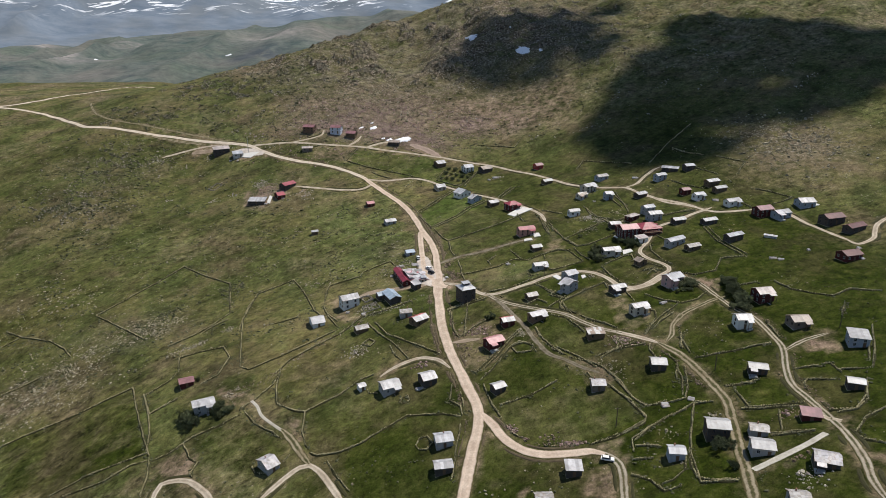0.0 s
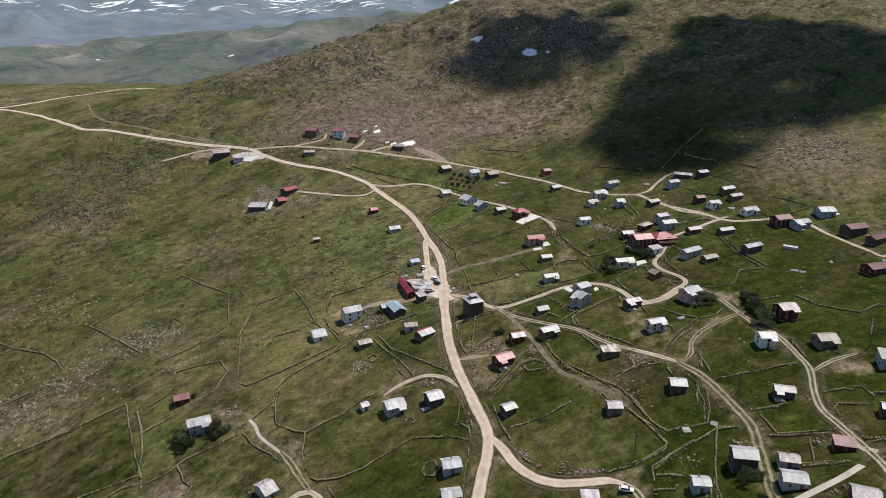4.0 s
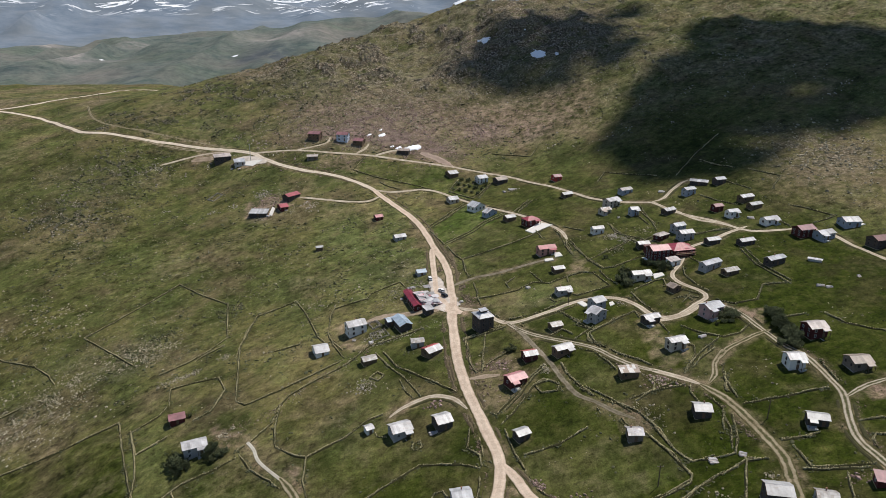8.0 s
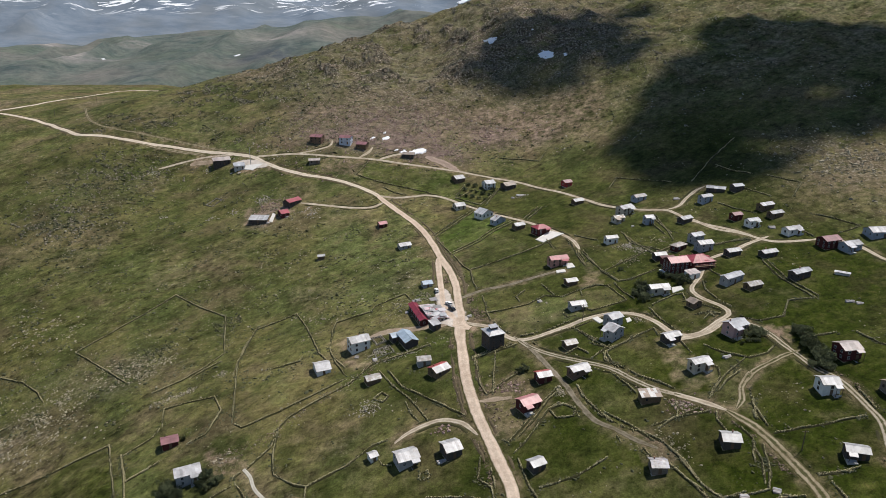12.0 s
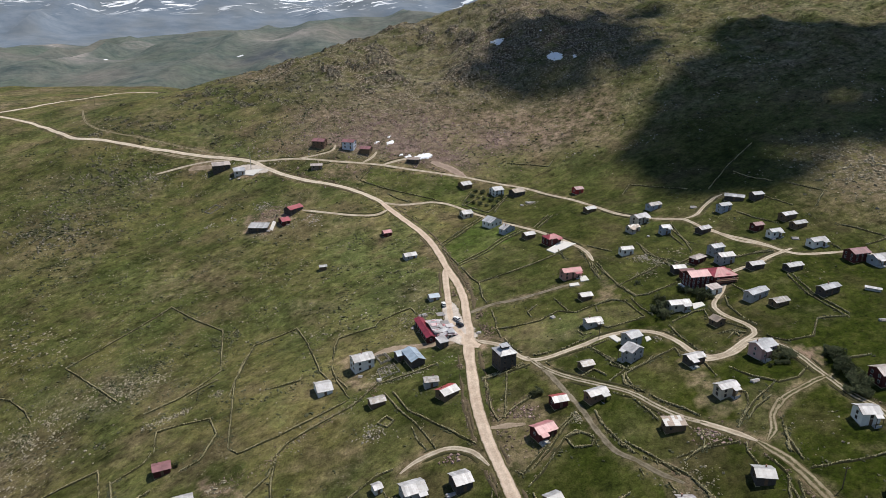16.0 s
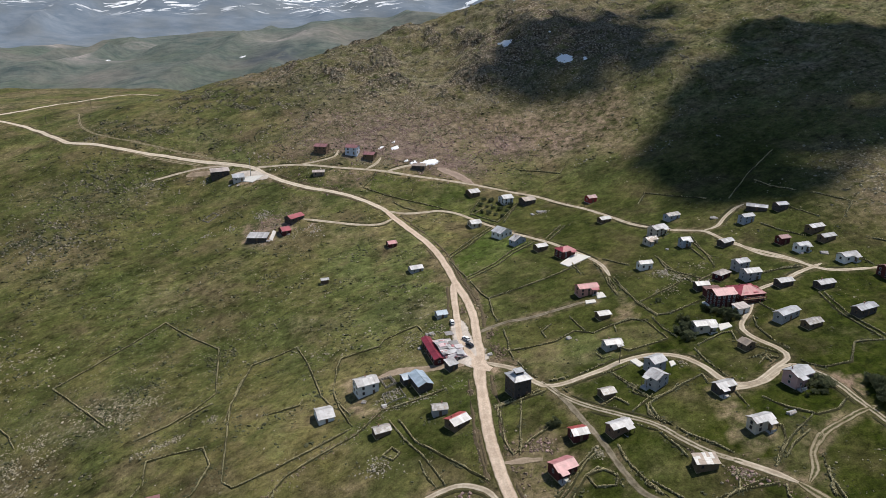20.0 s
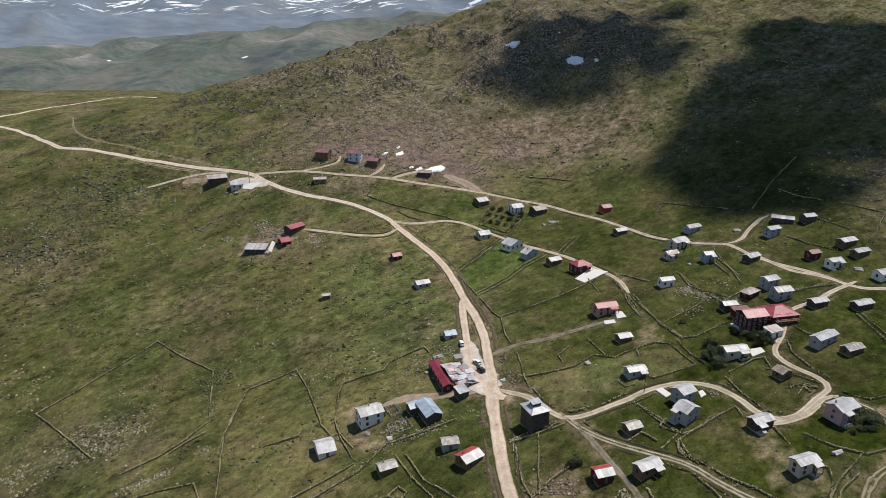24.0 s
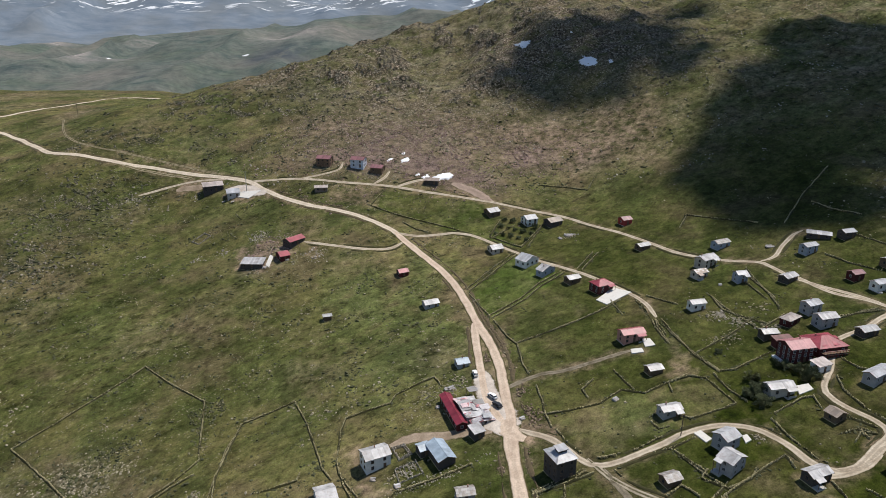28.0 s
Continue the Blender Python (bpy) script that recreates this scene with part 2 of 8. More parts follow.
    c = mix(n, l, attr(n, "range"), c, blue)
    drift = noise_node(n, l, 0.042, 3, (24, (7.0, 1.0, 1.6)), 0.55)
    snow = math_node(n, l, "MULTIPLY", ramp(n, l, drift, (0.575, grey(0)), (0.595, grey(1))), attr(n, "snowy"))
    snow = math_node(n, l, "MULTIPLY", snow, ramp(n, l, noise_node(n, l, 0.0035, 3), (0.38, grey(0)), (0.46, grey(1))))
    c = mix(n, l, snow, c, (0.82, 0.84, 0.87))
    l.new(c, b.inputs["Base Color"])
    bump(n, l, b, math_node(n, l, "ADD", math_node(n, l, "MULTIPLY", fine, 0.4), math_node(n, l, "MULTIPLY", clump, 0.6)), 0.75, 0.6)
    return m


def road_material(name, light, dark, rut, soft=0.5, ruts=False):
    """Bare earth that frays into the grass at its edges; with ruts, grass between the wheel marks too."""
    m, n, l, b = mat("road_" + name, 0.95)
    b.inputs["Specular IOR Level"].default_value = 0.1
    fine, mid = noise_node(n, l, 1.6, 5, None, 0.7), noise_node(n, l, 0.22, 5, None, 0.65)
    fray = noise_node(n, l, 0.3, 5, None, 0.6)
    c = mix(n, l, ramp(n, l, mid, (0.36, grey(0)), (0.62, grey(1))), dark, light)
    uv = n.new("ShaderNodeUVMap")
    sep = n.new("ShaderNodeSeparateXYZ")
    l.new(uv.outputs[0], sep.inputs[0])
    out = ramp(n, l, sep.outputs[0], (0.0, grey(0.5)), (0.5, grey(0.0)), (1.0, grey(0.5)))
    out = math_node(n, l, "ADD", out, math_node(n, l, "MULTIPLY", fray, 0.5 * soft))
    out = math_node(n, l, "ADD", out, math_node(n, l, "MULTIPLY", fine, 0.12))
    k = 0.25 * soft + 0.06
    c = mix(n, l, 1.0, c, ramp(n, l, out, (k + 0.08, grey(1 - rut)), (k + 0.17, grey(1.04)), (k + 0.26, grey(1.0)), (k + 0.33, grey(0.8))), "MULTIPLY")
    c = mix(n, l, 1.0, c, ramp(n, l, fine, (0.3, grey(0.8)), (0.7, grey(1.14))), "MULTIPLY")
    turf = mix(n, l, ramp(n, l, fray, (0.4, grey(0)), (0.6, grey(1))), (0.044, 0.050, 0.012), (0.092, 0.076, 0.034))
    turf = mix(n, l, 1.0, turf, ramp(n, l, fine, (0.28, grey(0.5)), (0.72, grey(1.3))), "MULTIPLY")
    cover = ramp(n, l, out, (k + 0.30, grey(0)), (k + 0.36, grey(1)))
    if ruts:
        cover = ramp(n, l, out, (k + 0.05, grey(0.9)), (k + 0.12, grey(0.0)), (k + 0.24, grey(0.0)), (k + 0.31, grey(1)))
    c = mix(n, l, cover, c, turf)
    l.new(c, b.inputs["Base Color"])
    bump(n, l, b, fine, 0.4, 0.12)
    return m


def stone_material(name, light, dark, lichen=(0.20, 0.20, 0.13)):
    m, n, l, b = mat(name, 0.92)
    geo = n.new("ShaderNodeNewGeometry")
    c = ramp(n, l, geo.outputs["Random Per Island"], (0.0, dark), (0.5, tuple((p + q) / 2 for p, q in zip(light, dark))), (1.0, light))
    fine = noise_node(n, l, 2.2, 5)
    c = mix(n, l, ramp(n, l, fine, (0.45, grey(0)), (0.65, grey(0.6))), c, lichen)
    l.new(c, b.inputs["Base Color"])
    bump(n, l, b, fine, 0.6, 0.15)
    return m


def sheet_material(name, colour, rust=0.25, spread=0.22, second=None):
    """Painted or bare sheet metal: each sheet of its own tone, with rust runs."""
    m, n, l, b = mat("roof_" + name, 0.45, 0.0)
    b.inputs["Specular IOR Level"].default_value = 0.4
    info = n.new("ShaderNodeObjectInfo")
    isl = info.outputs["Random"]
    lo, hi = tuple(max(0, v * (1 - spread)) for v in colour), tuple(min(0.9, v * (1 + spread * 0.5)) for v in colour)
    c = ramp(n, l, isl, (0.0, lo), (1.0, hi))
    if second:
        c = mix(n, l, ramp(n, l, isl, (0.585, grey(0)), (0.605, grey(1))), c, second)
    stain = noise_node(n, l, 0.9, 5, None, 0.7)
    c = mix(n, l, ramp(n, l, stain, (0.5, grey(0)), (0.75, grey(rust))), c, (0.20, 0.125, 0.085))
    grime = noise_node(n, l, 0.35, 3)
    c = mix(n, l, 1.0, c, ramp(n, l, grime, (0.3, grey(0.68)), (0.62, grey(1.05))), "MULTIPLY")
    l.new(c, b.inputs["Base Color"])
    bump(n, l, b, stain, 0.15, 0.05)
    return m


def wall_material(name, colour, boards=False):
    m, n, l, b = mat("wall_" + name, 0.85)
    blotch = noise_node(n, l, 0.5, 5, None, 0.65)
    c = mix(n, l, ramp(n, l, blotch, (0.35, grey(0)), (0.7, grey(0.55))), colour, tuple(v * 0.6 for v in colour))
    if boards:
        w = n.new("ShaderNodeTexWave")
        w.wave_type, w.bands_direction = "BANDS", "Z"
        w.inputs["Scale"].default_value, w.inputs["Distortion"].default_value = 1.3, 0.6
        geo = n.new("ShaderNodeNewGeometry")
        l.new(geo.outputs["Position"], w.inputs["Vector"])
        c = mix(n, l, 1.0, c, ramp(n, l, w.outputs["Fac"], (0.05, grey(0.55)), (0.3, grey(1.0))), "MULTIPLY")
        bump(n, l, b, w.outputs["Fac"], 0.4, 0.04)
    else:
        bump(n, l, b, blotch, 0.25, 0.05)
    l.new(c, b.inputs["Base Color"])
    return m


def plain(name, colour, rough=0.6, metal=0.0, vary=0.25, scale=3.0):
    m, n, l, b = mat(name, rough, metal)
    k = noise_node(n, l, scale, 4)
    c = mix(n, l, k, tuple(v * (1 - vary) for v in colour), tuple(min(1, v * (1 + vary)) for v in colour))
    l.new(c, b.inputs["Base Color"])
    return m


GRASS = grass_material()
ROAD = {
    "sand": road_material("sand", (0.60, 0.485, 0.38), (0.47, 0.365, 0.278), 0.10, 0.32),
    "gravel": road_material("gravel", (0.62, 0.535, 0.425), (0.49, 0.41, 0.315), 0.10, 0.32),
    "pale": road_material("pale", (0.52, 0.45, 0.35), (0.37, 0.305, 0.225), 0.25, 0.4),
    "rutted": road_material("rutted", (0.38, 0.335, 0.26), (0.27, 0.23, 0.17), 0.1, 0.45, True),
    "track": road_material("track", (0.30, 0.255, 0.175), (0.20, 0.165, 0.105), 0.1, 0.6, True),
    "grey": road_material("grey", (0.25, 0.215, 0.16), (0.115, 0.098, 0.064), 0.2, 1.0),
    "apron": road_material("apron", (0.58, 0.515, 0.45), (0.43, 0.375, 0.325), 0.0, 0.7),
    "yard": road_material("yard", (0.34, 0.27, 0.20), (0.22, 0.17, 0.12), 0.1, 0.9),
    "pink": road_material("pink", (0.34, 0.26, 0.21), (0.25, 0.19, 0.15), 0.1, 0.8),
    "concrete": road_material("concrete", (0.50, 0.47, 0.40), (0.36, 0.335, 0.28), 0.08, 0.25),
}
WALLSTONE = stone_material("wall_stone", (0.54, 0.475, 0.285), (0.24, 0.205, 0.11), (0.21, 0.195, 0.085))
ROCK = stone_material("hill_rock", (0.30, 0.26, 0.20), (0.075, 0.066, 0.048), (0.14, 0.135, 0.075))
SCREE = stone_material("scree_stone", (0.40, 0.285, 0.26), (0.15, 0.095, 0.085), (0.19, 0.14, 0.115))
PALE_ROCK = stone_material("pale_stone", (0.38, 0.335, 0.245), (0.15, 0.13, 0.085), (0.15, 0.14, 0.075))
RUIN = stone_material("ruin_stone", (0.46, 0.42, 0.36), (0.20, 0.175, 0.14), (0.24, 0.21, 0.16))
EARTHSTONE = stone_material("earth_clod", (0.27, 0.20, 0.15), (0.085, 0.062, 0.042), (0.10, 0.08, 0.045))
ROOFS = {
    "white": sheet_material("white", (0.48, 0.475, 0.48), 0.5, 0.3), "pale": sheet_material("pale", (0.42, 0.43, 0.45), 0.45, 0.22),
    "blue": sheet_material("blue", (0.34, 0.42, 0.50), 0.15, 0.12), "grey": sheet_material("grey", (0.40, 0.40, 0.40), 0.4, 0.2),
    "red": sheet_material("red", (0.32, 0.055, 0.075), 0.2, 0.18), "crimson": sheet_material("crimson", (0.215, 0.026, 0.045), 0.2, 0.2), "maroon": sheet_material("maroon", (0.155, 0.062, 0.056), 0.3, 0.25),
    "pink": sheet_material("pink", (0.46, 0.20, 0.21), 0.3, 0.18), "brown": sheet_material("brown", (0.30, 0.245, 0.20), 0.6, 0.25),
    "brownpale": sheet_material("brownpale", (0.46, 0.40, 0.37), 0.5, 0.22), "tan": sheet_material("tan", (0.36, 0.28, 0.22), 0.5, 0.2, (0.55, 0.53, 0.50)),
    "patched": sheet_material("patched", (0.46, 0.445, 0.43), 0.8, 0.45, (0.27, 0.245, 0.22)), "stained": sheet_material("stained", (0.52, 0.50, 0.50), 0.9, 0.5, (0.38, 0.37, 0.40)),
    "tarps": sheet_material("tarps", (0.70, 0.66, 0.67), 0.4, 0.35, (0.66, 0.50, 0.51)),
    "rose": sheet_material("rose", (0.27, 0.125, 0.135), 0.35, 0.25),
    "redwhite": sheet_material("redwhite", (0.36, 0.07, 0.07), 0.2, 0.15),
}
WALLS = {
    "white": wall_material("white", (0.72, 0.72, 0.69)), "pale": wall_material("pale", (0.52, 0.51, 0.49)), "grey": wall_material("grey", (0.36, 0.36, 0.36)),
    "bluegrey": wall_material("bluegrey", (0.32, 0.36, 0.42)), "bluewhite": wall_material("bluewhite", (0.55, 0.60, 0.70)), "cream": wall_material("cream", (0.52, 0.47, 0.39)),
    "dark": wall_material("dark", (0.085, 0.075, 0.07), True), "wood": wall_material("wood", (0.16, 0.115, 0.075), True), "brown": wall_material("brown", (0.20, 0.13, 0.09), True),
    "greybrown": wall_material("greybrown", (0.22, 0.185, 0.155), True), "maroon": wall_material("maroon", (0.10, 0.026, 0.024), True), "red": wall_material("red", (0.34, 0.055, 0.05)),
    "salmon": wall_material("salmon", (0.46, 0.25, 0.21)), "mauve": wall_material("mauve", (0.47, 0.31, 0.30)),
}
FRAME = plain("window_paint", (0.42, 0.42, 0.41), 0.5)
DARKFRAME = plain("stained_timber", (0.13, 0.085, 0.055), 0.7)
GLASS = plain("window_glass", (0.03, 0.035, 0.045), 0.12)
CONCRETE = plain("cast_concrete", (0.40, 0.39, 0.36), 0.9, 0, 0.2, 0.8)
TERRACE = plain("pale_concrete", (0.60, 0.58, 0.54), 0.85, 0, 0.15, 0.8)
# dark turf tone that also carries the shade beside the walls
BANK = plain("overgrown_bank_and_shade", (0.040, 0.038, 0.014), 0.95, 0, 0.7, 1.0)
EARTH = plain("raw_earth", (0.090, 0.070, 0.040), 0.95, 0, 0.75, 0.9)
BRICK = plain("chimney_brick", (0.27, 0.15, 0.11), 0.9, 0, 0.4, 2.0)
POLEWOOD = plain("tarred_wood", (0.10, 0.08, 0.06), 0.85)
STEEL = plain("galvanised_steel", (0.45, 0.46, 0.47), 0.4, 0.7)
SNOW = plain("old_snow", (0.80, 0.81, 0.83), 0.6, 0, 0.06, 0.3)
LEAF = stone_material("willow_leaf", (0.115, 0.130, 0.065), (0.045, 0.056, 0.026), (0.075, 0.088, 0.042))
SHRUB = stone_material("juniper_shrub", (0.085, 0.085, 0.045), (0.035, 0.040, 0.018), (0.06, 0.065, 0.03))
PAINT = {"white": plain("car_paint_white", (0.75, 0.75, 0.74), 0.3, 0, 0.05), "dark": plain("car_paint_dark", (0.03, 0.032, 0.036), 0.3, 0, 0.1)}
RUBBER = plain("rubber", (0.02, 0.02, 0.02), 0.8)
CLOUD = plain("cloud_vapour", (0.8, 0.8, 0.8), 1.0, 0, 0.03, 0.01)


# ---- mesh helpers ----
def from_lists(name, verts, faces, material, uvs=None):
    me = bpy.data.meshes.new(name)
    me.from_pydata(verts, [], faces)
    if uvs is not None:
        layer = me.uv_layers.new(name="UVMap")
        loops = np.zeros(len(me.loops), np.int32)
        me.loops.foreach_get("vertex_index", loops)
        layer.data.foreach_set("uv", np.asarray(uvs, np.float32)[loops].ravel())
    me.materials.append(material)
    me.update()
    return me


def child(name, me, parent, m=None, label=""):
    ob = new(name, me)
    ob.parent = parent
    if m is not None:
        ob.matrix_basis = m
    if label:
        ob["label"] = label
    return ob


def part(name, bm, material, parent, label=""):
    me = bpy.data.meshes.new(name)
    bmesh.ops.recalc_face_normals(bm, faces=bm.faces)
    bm.to_mesh(me)
    bm.free()
    me.materials.append(material)
    return child(name, me, parent, None, label)


def thing(name, m, label, category, group=""):
    ob = new(name)
    ob.empty_display_size = 0.5
    ob.matrix_basis = m
    return tagged(ob, label, category, group)


BOX = [(0, 3, 2, 1), (4, 5, 6, 7), (0, 1, 5, 4), (1, 2, 6, 5), (2, 3, 7, 6), (3, 0, 4, 7)]


class Lump:
    """Gathers loose pieces into one mesh."""

    def __init__(self):
        self.v, self.f = [], []

    def add(self, verts, faces):
        k = len(self.v)
        self.v.extend(verts)
        self.f.extend([tuple(i + k for i in q) for q in faces])

    def box(self, x0, y0, z0, x1, y1, z1):
        self.add([(x0, y0, z0), (x1, y0, z0), (x1, y1, z0), (x0, y1, z0), (x0, y0, z1), (x1, y0, z1), (x1, y1, z1), (x0, y1, z1)], BOX)

    def slab(self, quad, thick):
        """A plate whose top is the quad."""
        self.add([(p[0], p[1], p[2] - thick) for p in quad] + [tuple(p) for p in quad], BOX)

    def mesh(self, name, material):
        return from_lists(name, self.v, self.f, material)


def icosa():
    bm = bmesh.new()
    bmesh.ops.create_icosphere(bm, subdivisions=1, radius=1)
    v = np.array([p.co[:] for p in bm.verts])
    f = [tuple(p.index for p in q.verts) for q in bm.faces]
    bm.free()
    return v, f


ICO_V, ICO_F = icosa()


def resample(pts, step, curve=True):
    pts = [Vector(p) for p in pts]
    out = []
    for i in range(len(pts) - 1):
        a, b, c, d = pts[max(i - 1, 0)], pts[i], pts[i + 1], pts[min(i + 2, len(pts) - 1)]
        k = max(1, int((c - b).length / step))
        for j in range(k):
            t = j / k
            if curve:
                w = cubic(t)
                out.append(a * w[0] + b * w[1] + c * w[2] + d * w[3])
            else:
                out.append(b.lerp(c, t))
    out.append(pts[-1])
    return out


# ---- the ground sheet ----
FIELDS = []


def field(lush, bare, pts):
    FIELDS.append((lush, bare, pts))


field(1.0, 0, [(-16, 430), (10, 468), (31, 441), (-6, 406)])
field(0.8, 0, [(-4, 402), (31, 439), (40, 401), (3, 383)])
field(0.12, 0, [(11, 332), (53, 343), (51, 322), (22, 309)])
field(0.92, 0, [(-68, 540), (-9, 532), (11, 475), (-75, 522)])
field(0.8, 0, [(-197, 257), (-144, 277), (-118, 229), (-153, 218), (-178, 225)])
field(0.6, 0, [(-69, 246), (-56, 238), (-35, 254), (1, 252), (-22, 275), (-50, 293), (-73, 270)])
field(0.75, 0, [(-56, 238), (-30, 254), (6, 221), (-23, 221), (-47, 212)])
field(0.7, 0, [(23, 209), (18, 225), (64, 224), (70, 204), (41, 197)])
field(0.8, 0, [(97, 252), (123, 264), (133, 238), (108, 234)])
field(0.75, 0, [(-83, 242), (-57, 217), (-69, 205), (-94, 219), (-103, 232)])
field(0.75, 0, [(41, 269), (62, 266), (90, 245), (76, 233), (53, 243)])
field(0.8, 0, [(75, 331), (99, 324), (107, 309), (89, 297)])
field(0.7, 0, [(106, 328), (137, 350), (149, 315), (129, 302)])
field(0.45, 0, [(54, 338), (67, 344), (72, 328), (55, 322)])
field(0.75, 0, [(14, 186), (41, 191), (56, 177), (52, 170)])
field(0.7, 0, [(47, 305), (73, 298), (84, 278), (60, 270)])
field(0.1, 0.9, [(136, 234), (146, 232), (144, 227), (135, 226)])
field(0.1, 0.9, [(101, 168), (105, 167), (103, 163), (100, 163)])
field(0.1, 0.9, [(24, 182), (29, 181), (28, 177), (24, 178)])
field(0.1, 0.9, [(121, 164), (126, 163), (122, 157), (119, 157)])
field(0.1, 0.9, [(-208, 559), (-200, 562), (-193, 554), (-202, 551)])
field(0.1, 0.7, [(-104, 479), (-96, 479), (-96, 471), (-103, 472)])
field(0.3, 0.45, [(9, 270), (17, 276), (28, 268), (30, 256), (15, 246), (7, 250)])
field(0.15, 0.7, [(4, 332), (13, 325), (14, 316), (7, 315), (-0, 319), (-1, 325)])
field(0.2, 0.6, [(-2, 326), (3, 322), (4, 308), (0, 303), (-3, 309)])
field(0.15, 0.7, [(-52, 315), (-40, 308), (-42, 304), (-54, 306)])
field(0.2, 0.6, [(-62, 331), (-54, 330), (-50, 315), (-58, 319)])
field(0.2, 0.8, [(-6, 407), (-4, 367), (-3, 342), (0, 334), (-0, 362), (-2, 387)])
field(0.1, 0.9, [(123, 294), (131, 290), (123, 280), (119, 288)])
field(0.15, 0.7, [(53, 196), (62, 195), (59, 185), (56, 188)])
field(0.2, 0.7, [(46, 183), (56, 182), (53, 170), (43, 174)])
field(0.2, 0.5, [(61, 372), (65, 363), (66, 347), (56, 346)])
field(0.25, 0.5, [(75, 298), (90, 275), (90, 261), (77, 263)])
field(0.2, 0.8, [(-101, 262), (-85, 259), (-82, 249), (-93, 251)])
field(0.25, 0.7, [(-109, 228), (-98, 223), (-94, 211), (-108, 214), (-114, 224)])
field(0.2, 0.7, [(-65, 239), (-57, 235), (-55, 219), (-62, 227)])
field(0.7, 0.12, [(89, 273), (119, 279), (106, 267), (97, 251), (96, 241), (88, 247), (82, 254)])
field(0.3, 0.4, [(7, 279), (21, 282), (21, 259), (14, 247), (8, 259), (4, 267)])
field(0.1, 1, [(-172, 547), (-156, 549), (-143, 539), (-152, 534), (-168, 539)])
field(0.1, 0.8, [(-203, 566), (-196, 569), (-177, 561), (-191, 553)])
field(0.15, 0.7, [(-146, 486), (-127, 491), (-112, 478), (-121, 463), (-139, 464)])
field(0.15, 0.55, [(-101.9, 545.8), (-71.0, 544.1), (-73.7, 521.5), (-102.4, 527.6)])
field(0.2, 0.7, [(-146.1, 542.7), (-116.8, 529.3), (-83.3, 516.5), (-82.8, 512.9), (-117.1, 522.2), (-145.8, 537.9)])
field(0.2, 0.6, [(56, 243), (61, 242), (68, 227), (58, 228)])


def inside(x, y, pts):
    hit = np.zeros(x.shape, bool)
    for (x0, y0), (x1, y1) in zip(pts, pts[1:] + pts[:1]):
        cross = ((y0 > y) != (y1 > y)) & (x < (x1 - x0) * (y - y0) / (y1 - y0 + 1e-9) + x0)
        hit ^= cross
    return hit


